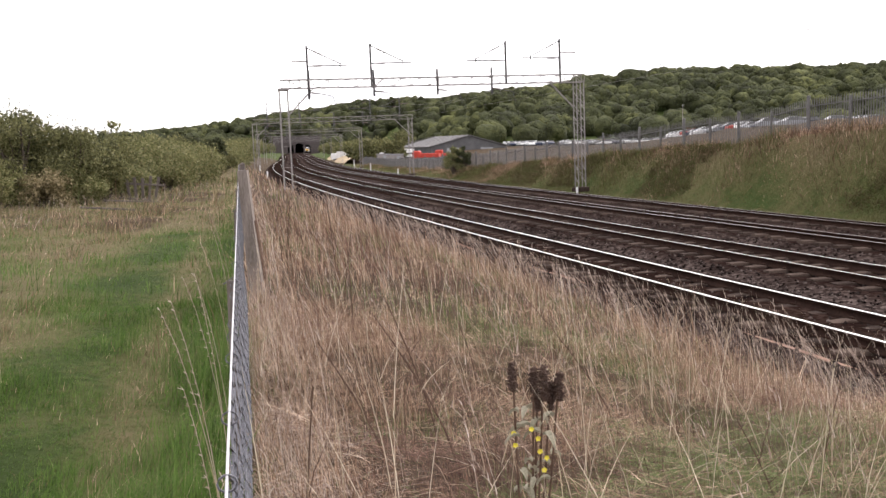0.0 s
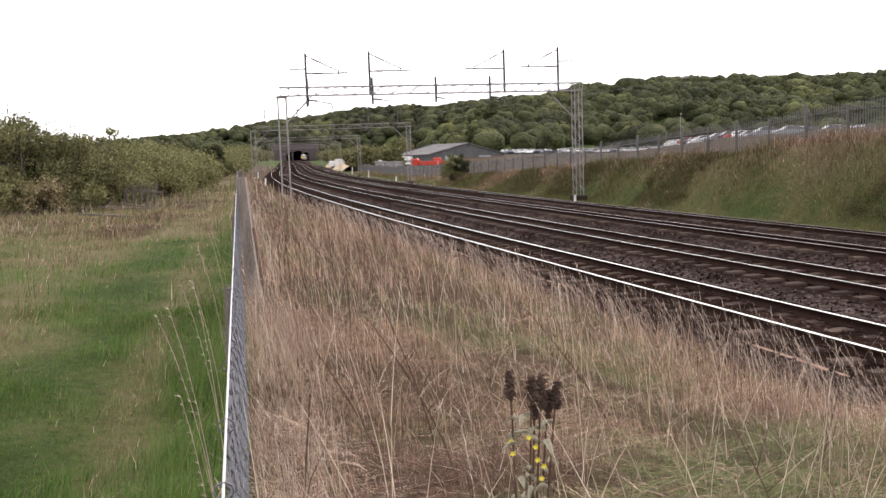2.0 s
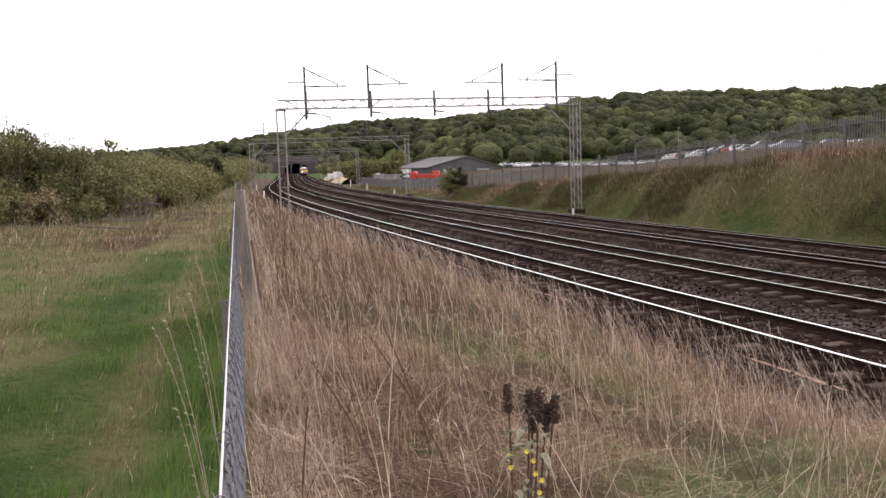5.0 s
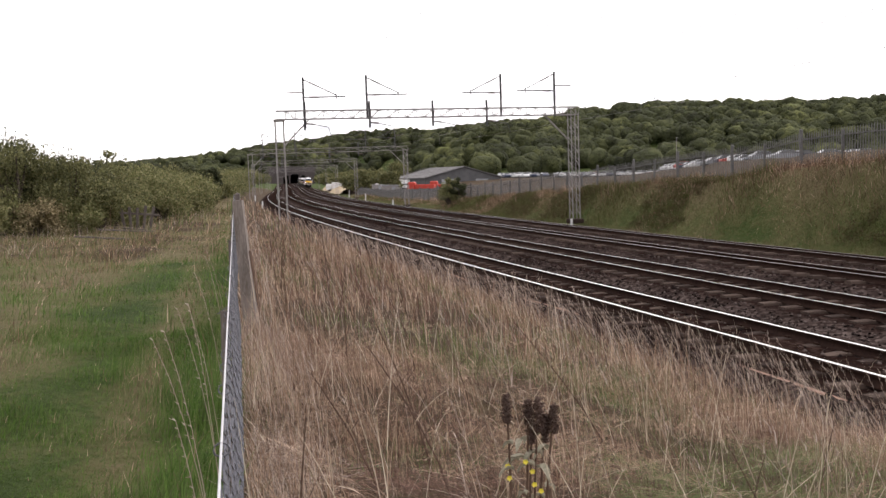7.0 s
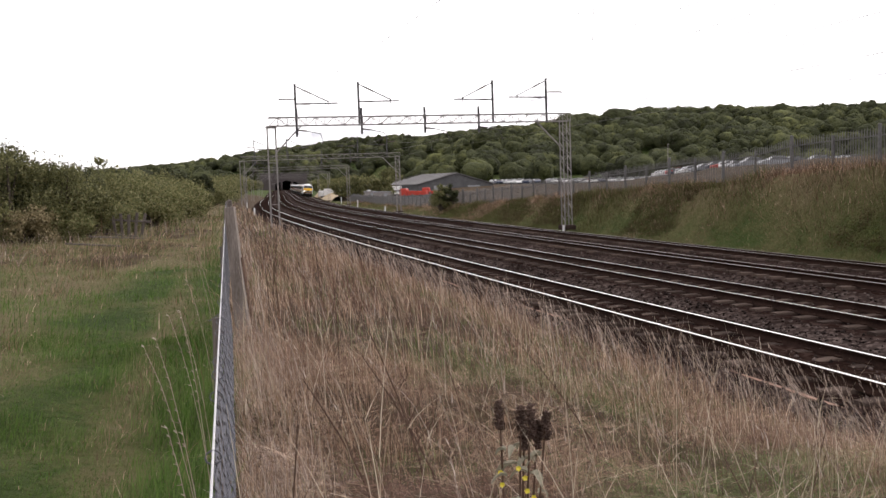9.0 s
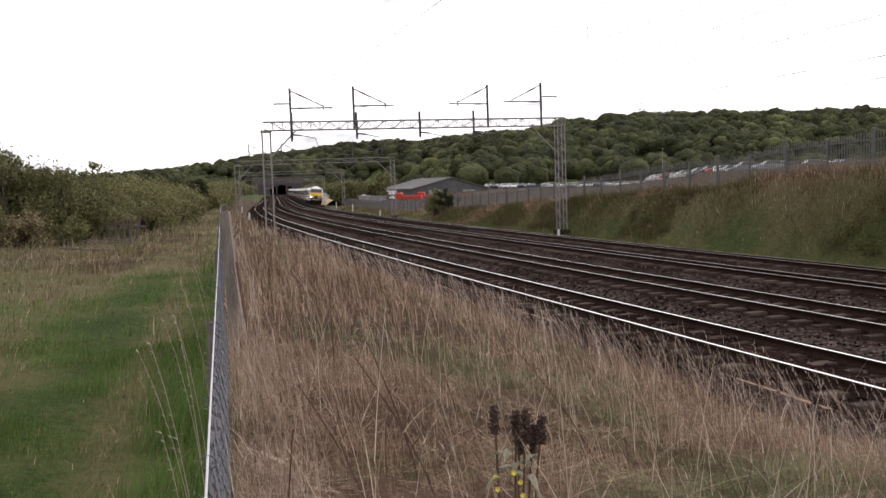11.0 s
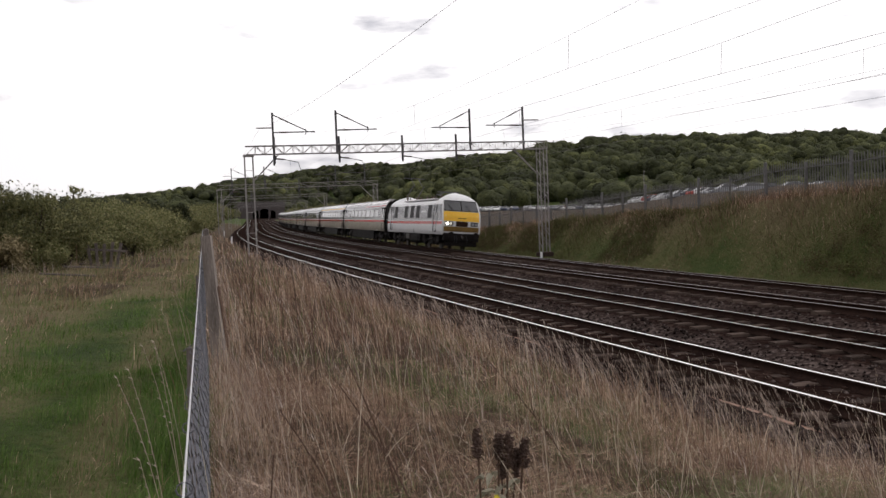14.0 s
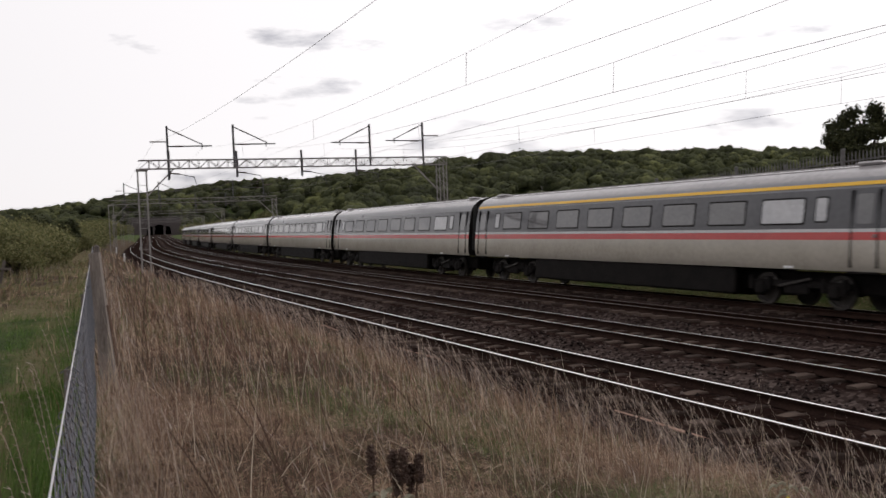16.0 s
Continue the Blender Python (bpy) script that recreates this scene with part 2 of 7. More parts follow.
M["blade_red"] = material("brown_grass", [(0.22, (0.066, 0.034, 0.027)), (0.55, (0.150, 0.082, 0.061)), (0.8, (0.27, 0.165, 0.122))], scale=0.5, rough=0.8, island=0.7, translucent=0.2, spec=0.2)
M["blade_green"] = material("green_grass", [(0.2, (0.062, 0.092, 0.026)), (0.5, (0.120, 0.160, 0.050)), (0.75, (0.195, 0.225, 0.090)), (0.9, (0.29, 0.29, 0.15))], scale=0.35, rough=0.7, island=0.55, translucent=0.3, spec=0.2)
M["blade_lush"] = material("lush_grass", [(0.2, (0.035, 0.072, 0.012)), (0.5, (0.078, 0.148, 0.026)), (0.8, (0.145, 0.23, 0.055))], scale=0.5, rough=0.7, island=0.5, translucent=0.3, spec=0.2)
M["seed_pale"] = material("bleached_seed_grass", [(0.2, (0.26, 0.19, 0.155)), (0.55, (0.44, 0.345, 0.285)), (0.85, (0.66, 0.56, 0.49))], scale=1.0, rough=0.75, island=0.7, translucent=0.25, spec=0.2)
M["stalk"] = two("dead_stalk", (0.06, 0.035, 0.025), (0.14, 0.085, 0.06), rough=0.85, scale=20)
M["slope_blade"] = material("slope_grass", [(0.2, (0.070, 0.056, 0.026)), (0.5, (0.140, 0.112, 0.055)), (0.8, (0.24, 0.185, 0.105))], scale=0.3, rough=0.8, island=0.6, translucent=0.2, spec=0.15)
M["slope_green"] = material("slope_green_growth", [(0.2, (0.050, 0.060, 0.019)), (0.5, (0.105, 0.118, 0.040)), (0.8, (0.18, 0.18, 0.075))], scale=0.4, rough=0.8, island=0.5, translucent=0.2, spec=0.1)
M["slope_leaf"] = material("slope_bramble", [(0.2, (0.050, 0.042, 0.020)), (0.5, (0.100, 0.080, 0.040)), (0.8, (0.17, 0.135, 0.074))], scale=0.5, rough=0.85, island=0.6, translucent=0.15, spec=0.1)
M["leaf_a"] = material("hawthorn_leaves", [(0.2, (0.060, 0.066, 0.026)), (0.5, (0.128, 0.130, 0.052)), (0.8, (0.23, 0.215, 0.098))], scale=0.4, rough=0.65, island=0.6, translucent=0.3, spec=0.25)
M["leaf_dark"] = material("dark_leaves", [(0.2, (0.022, 0.026, 0.013)), (0.5, (0.046, 0.052, 0.024)), (0.8, (0.088, 0.092, 0.042))], scale=0.4, rough=0.7, island=0.6, translucent=0.2, spec=0.15)
M["leaf_b"] = material("sallow_leaves", [(0.2, (0.088, 0.096, 0.036)), (0.5, (0.172, 0.172, 0.070)), (0.8, (0.28, 0.262, 0.130))], scale=0.4, rough=0.65, island=0.6, translucent=0.3, spec=0.25)
M["leaf_brown"] = material("bramble_leaves", [(0.2, (0.110, 0.092, 0.046)), (0.5, (0.215, 0.175, 0.094)), (0.8, (0.36, 0.295, 0.178))], scale=0.5, rough=0.75, island=0.6, translucent=0.2, spec=0.2)
M["wood_leaf"] = material("woodland_leaves", [(0.30, (0.028, 0.031, 0.019)), (0.45, (0.050, 0.056, 0.029)), (0.58, (0.080, 0.088, 0.040)), (0.74, (0.155, 0.162, 0.064))], scale=0.022, rough=0.95, island=0.20, bump=1.0, bump_scale=0.75, bump_depth=1.3, spec=0.1, detail=3)
M["bark"] = two("bark", (0.045, 0.035, 0.028), (0.10, 0.08, 0.065), scale=8, rough=0.95, bump=0.6, stretch=(1, 1, 0.25))
M["brick"] = two("tunnel_brick", (0.055, 0.047, 0.047), (0.12, 0.10, 0.10), scale=1.2, rough=0.95, bump=0.4, bump_scale=6)
# near-black all over, for the inside of the tunnel bores
M["blackish"] = two("dark_bore_lining", (0.012, 0.011, 0.011), (0.025, 0.022, 0.022), rough=0.95)
M["roof_grey"] = two("shed_roof_sheet", (0.11, 0.107, 0.107), (0.17, 0.163, 0.163), scale=0.5, rough=0.8, stretch=(1, 1, 1))
M["shed_wall"] = two("shed_cladding", (0.07, 0.07, 0.075), (0.12, 0.12, 0.125), scale=0.8, rough=0.8)
M["red_paint"] = two("red_paint", (0.40, 0.040, 0.028), (0.52, 0.065, 0.045), scale=1, rough=0.45)
M["white_paint"] = two("white_paint", (0.66, 0.66, 0.66), (0.82, 0.82, 0.82), scale=1, rough=0.35)
M["grey_paint"] = two("grey_paint", (0.25, 0.26, 0.28), (0.36, 0.37, 0.39), scale=1, rough=0.3, metal=0.3)
M["blue_paint"] = two("dark_blue_paint", (0.03, 0.04, 0.07), (0.05, 0.06, 0.10), scale=1, rough=0.3)
M["tarmac"] = two("car_park_tarmac", (0.04, 0.04, 0.042), (0.075, 0.072, 0.07), scale=0.4, rough=0.95, bump=0.3, spec=0.05)
M["tyre"] = two("rubber", (0.015, 0.015, 0.015), (0.03, 0.03, 0.03), rough=0.85)
M["glass"] = two("dark_glass", (0.010, 0.011, 0.014), (0.016, 0.017, 0.02), rough=0.06, spec=0.9, scale=1)
M["sand"] = two("pale_dry_bank", (0.33, 0.25, 0.16), (0.48, 0.38, 0.25), scale=0.6, rough=0.9, bump=0.4)
M["petal"] = two("yellow_petals", (0.75, 0.62, 0.05), (0.85, 0.74, 0.10), rough=0.6)
M["seed"] = two("dark_seed_heads", (0.075, 0.045, 0.037), (0.17, 0.108, 0.085), scale=40, rough=0.95, bump=1.0, bump_scale=90)
M["felt"] = two("felted_grey_leaf", (0.22, 0.21, 0.15), (0.46, 0.43, 0.34), scale=20, rough=0.9, translucent=0.2)
# train liveries
M["tr_grey"] = two("dark_grey_livery", (0.058, 0.058, 0.066), (0.085, 0.084, 0.094), scale=0.7, rough=0.16, spec=0.65, gloss_noise=0.12)
M["tr_loco"] = two("grey_gloss_livery", (0.078, 0.076, 0.084), (0.105, 0.101, 0.111), scale=0.7, rough=0.2, spec=0.6, gloss_noise=0.12)
M["tr_midgrey"] = two("mid_grey_livery", (0.185, 0.185, 0.20), (0.235, 0.235, 0.25), scale=0.7, rough=0.3, spec=0.5, gloss_noise=0.15)
M["tr_cream"] = two("off_white_livery", (0.40, 0.365, 0.31), (0.52, 0.48, 0.42), scale=0.8, rough=0.18, spec=0.8, gloss_noise=0.15)
M["tr_white"] = two("white_livery", (0.58, 0.58, 0.59), (0.70, 0.70, 0.71), scale=0.8, rough=0.3, spec=0.5, gloss_noise=0.15)
M["tr_red"] = two("red_stripe", (0.50, 0.040, 0.040), (0.60, 0.065, 0.06), scale=0.8, rough=0.18, spec=0.7)
M["tr_yellow"] = two("warning_yellow", (0.78, 0.42, 0.015), (0.88, 0.52, 0.03), scale=1.2, rough=0.35, spec=0.5)
M["tr_roof"] = two("coach_roof", (0.24, 0.225, 0.23), (0.36, 0.34, 0.345), scale=0.8, rough=0.18, spec=0.8, gloss_noise=0.2)
M["tr_under"] = two("brake_dust_black", (0.005, 0.0045, 0.0045), (0.016, 0.013, 0.012), scale=3, rough=0.8, spec=0.15, bump=0.3)
M["tr_wheel"] = two("worn_wheel_steel", (0.05, 0.045, 0.042), (0.11, 0.10, 0.095), scale=4, rough=0.6, metal=0.5)
M["tr_window"] = two("tinted_window", (0.12, 0.118, 0.124), (0.16, 0.156, 0.162), rough=0.05, spec=1.0, scale=1)
M["tr_blind"] = two("pale_window_blind", (0.45, 0.45, 0.47), (0.6, 0.6, 0.62), rough=0.15, spec=0.8, scale=1)
M["louvre"] = two("black_louvre", (0.012, 0.012, 0.013), (0.022, 0.022, 0.024), rough=0.6, scale=2)


def lamp_glow(name, colour, strength):
    m = bpy.data.materials.new(name)
    m.use_nodes = True
    b = m.node_tree.nodes["Principled BSDF"]
    b.inputs["Base Color"].default_value = (*colour, 1)
    b.inputs["Emission Color"].default_value = (*colour, 1)
    b.inputs["Emission Strength"].default_value = strength
    return m


M["headlight"] = lamp_glow("headlight_glow", (1.0, 0.95, 0.82), 14.0)
M["marker"] = lamp_glow("marker_light_glow", (1.0, 0.93, 0.8), 0.35)


def ground_material():
    m = bpy.data.materials.new("ground_cover")
    m.use_nodes = True
    n, l = m.node_tree.nodes, m.node_tree.links
    b = n["Principled BSDF"]
    b.inputs["Roughness"].default_value, b.inputs["Specular IOR Level"].default_value = 0.95, 0.1
    co = n.new("ShaderNodeTexCoord")
    at = n.new("ShaderNodeAttribute")
    at.attribute_name = "dry"
    big, fine, tuft = (n.new("ShaderNodeTexNoise") for _ in range(3))
    for t, sc, de in ((big, 0.28, 7), (fine, 9.0, 6), (tuft, 1.6, 5)):
        t.inputs["Scale"].default_value, t.inputs["Detail"].default_value = sc, de
        t.inputs["Roughness"].default_value = 0.65
        l.new(co.outputs["Object"], t.inputs["Vector"])
    m1, m2, m3 = (n.new("ShaderNodeMath") for _ in range(3))
    for q, c in ((m1, 0.75), (m2, 0.38), (m3, 0.34)):
        q.operation = "MULTIPLY_ADD"
        q.inputs[1].default_value = c
    off = n.new("ShaderNodeMath")
    off.operation, off.inputs[1].default_value = "SUBTRACT", 0.735
    l.new(at.outputs["Fac"], off.inputs[0])
    l.new(big.outputs["Fac"], m1.inputs[0]), l.new(off.outputs[0], m1.inputs[2])
    l.new(tuft.outputs["Fac"], m2.inputs[0]), l.new(m1.outputs[0], m2.inputs[2])
    l.new(fine.outputs["Fac"], m3.inputs[0]), l.new(m2.outputs[0], m3.inputs[2])
    ramp = n.new("ShaderNodeValToRGB")
    stops = [(0.0, (0.036, 0.060, 0.015)), (0.22, (0.060, 0.086, 0.024)), (0.42, (0.138, 0.130, 0.058)),
             (0.60, (0.190, 0.154, 0.088)), (0.80, (0.062, 0.042, 0.028)), (1.0, (0.12, 0.088, 0.060))]
    el = ramp.color_ramp.elements
    while len(el) < len(stops):
        el.new(0.5)
    for e, (p, c) in zip(el, stops):
        e.position, e.color = p, (*c, 1)
    l.new(m3.outputs[0], ramp.inputs["Fac"]), l.new(ramp.outputs["Color"], b.inputs["Base Color"])
    bp, add = n.new("ShaderNodeBump"), n.new("ShaderNodeMath")
    l.new(tuft.outputs["Fac"], add.inputs[0]), l.new(fine.outputs["Fac"], add.inputs[1])
    l.new(add.outputs[0], bp.inputs["Height"])
    bp.inputs["Strength"].default_value, bp.inputs["Distance"].default_value = 0.9, 0.25
    l.new(bp.outputs["Normal"], b.inputs["Normal"])
    return m


M["ground"] = ground_material()


def ballast_material():
    """Angular stones a few centimetres across, browned by brake dust and rust between the rails."""
    m = bpy.data.materials.new("ballast")
    m.use_nodes = True
    n, l = m.node_tree.nodes, m.node_tree.links
    b = n["Principled BSDF"]
    b.inputs["Roughness"].default_value, b.inputs["Specular IOR Level"].default_value = 1.0, 0.0
    co, at = n.new("ShaderNodeTexCoord"), n.new("ShaderNodeAttribute")
    at.attribute_name = "grime"
    vo, big = n.new("ShaderNodeTexVoronoi"), n.new("ShaderNodeTexNoise")
    vo.inputs["Scale"].default_value = 13.0
    big.inputs["Scale"].default_value, big.inputs["Detail"].default_value = 0.5, 6
    for t in (vo, big):
        l.new(co.outputs["Object"], t.inputs["Vector"])
    one = n.new("ShaderNodeSeparateColor")
    l.new(vo.outputs["Color"], one.inputs[0])
    mix = n.new("ShaderNodeMath")
    mix.operation, mix.inputs[1].default_value = "MULTIPLY_ADD", 0.55
    off = n.new("ShaderNodeMath")
    off.operation, off.inputs[1].default_value = "SUBTRACT", 0.27
    l.new(big.outputs["Fac"], off.inputs[0])
    l.new(one.outputs[0], mix.inputs[0]), l.new(off.outputs[0], mix.inputs[2])
    cols = []
    for stops in ([(0.15, (0.018, 0.013, 0.012)), (0.5, (0.042, 0.031, 0.028)), (0.85, (0.125, 0.098, 0.090))],
                  [(0.15, (0.010, 0.0062, 0.0055)), (0.6, (0.021, 0.0125, 0.0105)), (0.95, (0.055, 0.036, 0.030))]):
        r = n.new("ShaderNodeValToRGB")
        el = r.color_ramp.elements
        while len(el) < 3:
            el.new(0.5)
        for e, (p, c) in zip(el, stops):
            e.position, e.color = p, (*c, 1)
        l.new(mix.outputs[0], r.inputs["Fac"])
        cols.append(r)
    both = n.new("ShaderNodeMixRGB")
    l.new(at.outputs["Fac"], both.inputs[0])
    l.new(cols[0].outputs["Color"], both.inputs[1]), l.new(cols[1].outputs["Color"], both.inputs[2])
    l.new(both.outputs["Color"], b.inputs["Base Color"])
    bp = n.new("ShaderNodeBump")
    bp.inputs["Strength"].default_value, bp.inputs["Distance"].default_value = 1.0, 0.06
    l.new(vo.outputs["Color"], bp.inputs["Height"]), l.new(bp.outputs["Normal"], b.inputs["Normal"])
    return m


M["ballast"] = ballast_material()


# ---------------------------------------------------------------- mesh helpers
class Shape:
    """Gathers vertices, faces and material slots of one mesh."""

    def __init__(self):
        self.v, self.f, self.mi, self.mats = [], [], [], []

    def slot(self, m):
        if m not in self.mats:
            self.mats.append(m)
        return self.mats.index(m)

    def add(self, verts, faces, m):
        a, k = len(self.v), self.slot(m)
        self.v += [tuple(p) for p in verts]
        self.f += [tuple(i + a for i in f) for f in faces]
        self.mi += [k] * len(faces)
        return self

    def box(self, c, size, m, turn=None, chamfer=0.0):
        hx, hy, hz = (q / 2 for q in size)
        if chamfer:
            e = min(chamfer, hx * 0.9, hy * 0.9, hz * 0.9)
            ring = lambda x, y, z: [(-x + e, -y, z), (x - e, -y, z), (x, -y + e, z), (x, y - e, z), (x - e, y, z), (-x + e, y, z), (-x, y - e, z), (-x, -y + e, z)]
            pts = ring(hx - e, hy - e, -hz) + ring(hx, hy, -hz + e) + ring(hx, hy, hz - e) + ring(hx - e, hy - e, hz)
            fc = [tuple(range(7, -1, -1)), tuple(range(24, 32))]
            fc += [(r * 8 + i, r * 8 + (i + 1) % 8, r * 8 + 8 + (i + 1) % 8, r * 8 + 8 + i) for r in range(3) for i in range(8)]
        else:
            pts = [(x, y, z) for z in (-hz, hz) for x, y in ((-hx, -hy), (hx, -hy), (hx, hy), (-hx, hy))]
            fc = [(3, 2, 1, 0), (4, 5, 6, 7), (0, 1, 5, 4), (1, 2, 6, 5), (2, 3, 7, 6), (3, 0, 4, 7)]
        c = Vector(c)
        pts = [c + ((turn @ Vector(p)) if turn else Vector(p)) for p in pts]
        return self.add(pts, fc, m)

    def bar(self, p, q, r, m, sides=4, r2=None):
        """A straight bar or tapering rod from p to q."""
        p, q = Vector(p), Vector(q)
        ax = q - p
        if ax.length < 1e-6:
            return self
        ax.normalize()
        ref = Vector((0, 0, 1)) if abs(ax.z) < 0.9 else Vector((1, 0, 0))
        e1 = ax.cross(ref).normalized()
        e2 = ax.cross(e1)
        r2 = r if r2 is None else r2
        k = math.sqrt(2) if sides == 4 else 1
        ang = [(i + 0.5) * 2 * math.pi / sides for i in range(sides)]
        pts = [p + (e1 * math.cos(a) + e2 * math.sin(a)) * r * k for a in ang] + [q + (e1 * math.cos(a) + e2 * math.sin(a)) * r2 * k for a in ang]
        fc = [(i, (i + 1) % sides, sides + (i + 1) % sides, sides + i) for i in range(sides)]
        fc += [tuple(range(sides - 1, -1, -1)), tuple(range(sides, 2 * sides))]
        return self.add(pts, fc, m)

    def sweep(self, pts, r, m, sides=4):
        """A thin tube along a line of points."""
        P = [Vector(p) for p in pts]
        rings = []
        for i, p in enumerate(P):
            ax = (P[min(i + 1, len(P) - 1)] - P[max(i - 1, 0)]).normalized()
            ref = Vector((0, 0, 1)) if abs(ax.z) < 0.9 else Vector((1, 0, 0))
            e1 = ax.cross(ref).normalized()
            e2 = ax.cross(e1)
            rr = r[i] if isinstance(r, (list, tuple)) else r
            rings += [p + (e1 * math.cos(a) + e2 * math.sin(a)) * rr for a in [(j + 0.5) * 2 * math.pi / sides for j in range(sides)]]
        fc = [(i * sides + j, i * sides + (j + 1) % sides, (i + 1) * sides + (j + 1) % sides, (i + 1) * sides + j) for i in range(len(P) - 1) for j in range(sides)]
        fc += [tuple(range(sides - 1, -1, -1)), tuple((len(P) - 1) * sides + j for j in range(sides))]
        return self.add(rings, fc, m)

    def wheel(self, c, r, w, m, sides=20):
        """A disc wheel with its axle along x."""
        pts = [(c[0] + x, c[1] + rr * math.cos(a), c[2] + rr * math.sin(a)) for x, rr in ((-w / 2, r * 0.98), (w / 2, r), (w / 2 + 0.01, r * 0.8), (w / 2 - 0.03, r * 0.75), (w / 2 + 0.02, r * 0.25))
               for a in [2 * math.pi * i / sides for i in range(sides)]]
        fc = [(k * sides + i, k * sides + (i + 1) % sides, (k + 1) * sides + (i + 1) % sides, (k + 1) * sides + i) for k in range(4) for i in range(sides)]
        fc += [tuple(range(sides)), tuple(4 * sides + i for i in range(sides))]
        return self.add(pts, fc, m)

    def mesh(self, name):
        me = bpy.data.meshes.new(name)
        me.from_pydata(self.v, [], self.f)
        for m in self.mats:
            me.materials.append(m)
        me.polygons.foreach_set("material_index", self.mi)
        me.update()
        return me


def part(name, shape, parent, label="", smooth_faces=False):
    me = shape.mesh(name) if isinstance(shape, Shape) else shape
    if smooth_faces:
        me.polygons.foreach_set("use_smooth", [True] * len(me.polygons))
    ob = new(name, me)
    ob.parent = parent
    return tagged(ob, label)


def thing(name, label, category, group="", kind="", at=None):
    ob = new(name)
    ob.empty_display_size = 0.2
    if at is not None:
        ob.matrix_world = at
    return tagged(ob, label, category, group, kind)


def bulk(name, verts, faces, mats, index=None, smooth_faces=False):
    """A mesh from arrays: verts (n,3), faces (m,k)."""
    me = bpy.data.meshes.new(name)
    verts, faces = np.asarray(verts, np.float32), np.asarray(faces, np.int32)
    k = faces.shape[1]
    me.vertices.add(len(verts))
    me.vertices.foreach_set("co", verts.ravel())
    me.loops.add(faces.size)
    me.loops.foreach_set("vertex_index", faces.ravel())
    me.polygons.add(len(faces))
    me.polygons.foreach_set("loop_start", np.arange(len(faces), dtype=np.int32) * k)
    me.polygons.foreach_set("loop_total", np.full(len(faces), k, np.int32))
    for m in mats:
        me.materials.append(m)
    if index is not None:
        me.polygons.foreach_set("material_index", np.asarray(index, np.int32))
    if smooth_faces:
        me.polygons.foreach_set("use_smooth", [True] * len(faces))
    me.update(calc_edges=True)
    me.validate()
    return me


def grid_faces(nu, nv):
    i = np.arange(nu - 1)[:, None] * nv + np.arange(nv - 1)[None, :]
    i = i.ravel()
    return np.stack([i, i + 1, i + nv + 1, i + nv], 1)


# ---------------------------------------------------------------- ground
def field_dry(x, y):
    """How dry the field is: a lush trodden strip along the wire fence, tawny grass towards the hedge."""
    u = fence_u(x, y)
    d = 0.385 + 0.10 * wobble(x, y, 0.8, 1.0) + 0.07 * wobble(x, y, 2.1, 2.0) + 0.26 * smooth(13, 22, y - 0.5 * (u + 3))
    d = d + 0.12 * np.exp(-((u + 2.5) / 0.55) ** 2) + 0.14 * np.exp(-((u + 0.72) / 0.16) ** 2) * smooth(22, 12, y)
    # last term: dark green fence edge, tall grass plus shade put into the colour
    return d - (0.17 + 0.10 * wobble(x, y, 1.7, 0.5)) * np.exp(-((u + 1.3) / 0.55) ** 2) * smooth(26, 15, y) - 0.14 * smooth(0.55, 0.15, -u)


def build_ground():
    az = np.concatenate([np.radians(np.arange(-180, -62, 4.0)), np.radians(np.arange(-62, 62, 0.4)), np.radians(np.linspace(62, 180, 31))])
    r = np.concatenate([np.linspace(0.0, 6, 36), np.geomspace(6.15, 300, 190), np.geomspace(306, 4600, 90)])
    A, Rr = np.meshgrid(az, r, indexing="ij")
    x, y = (Rr * np.sin(A)).ravel(), (Rr * np.cos(A)).ravel()
    z = height(x, y)
    me = bulk("ground", np.stack([x, y, z], 1), grid_faces(len(az), len(r))[:, ::-1], [M["ground"]], smooth_faces=True)
    s, o = s_o(x, y)
    u = fence_u(x, y)
    dry = np.where(u > 0, 0.82, field_dry(x, y))
    dry = np.where(o > 3.5, 0.30 + 0.24 * smooth(4.8, 6.8, o) + 0.3 * smooth(7.6, 9.0, o), dry)
    dry = np.where(y > 330, 0.2, dry)
    at = me.attributes.new("dry", "FLOAT", "POINT")
    at.data.foreach_set("value", np.asarray(dry, np.float32))
    tagged(new("ground", me), "rough ground with green and dry grass", "ground", kind="structure")


build_ground()


# ---------------------------------------------------------------- railway
def strip_along(s, profile):
    """Vertices of a cross-section (o, z) carried along the line."""
    rows = [on_line(s, o, z) for o, z in profile]
    return np.stack(rows, 1).reshape(-1, 3)


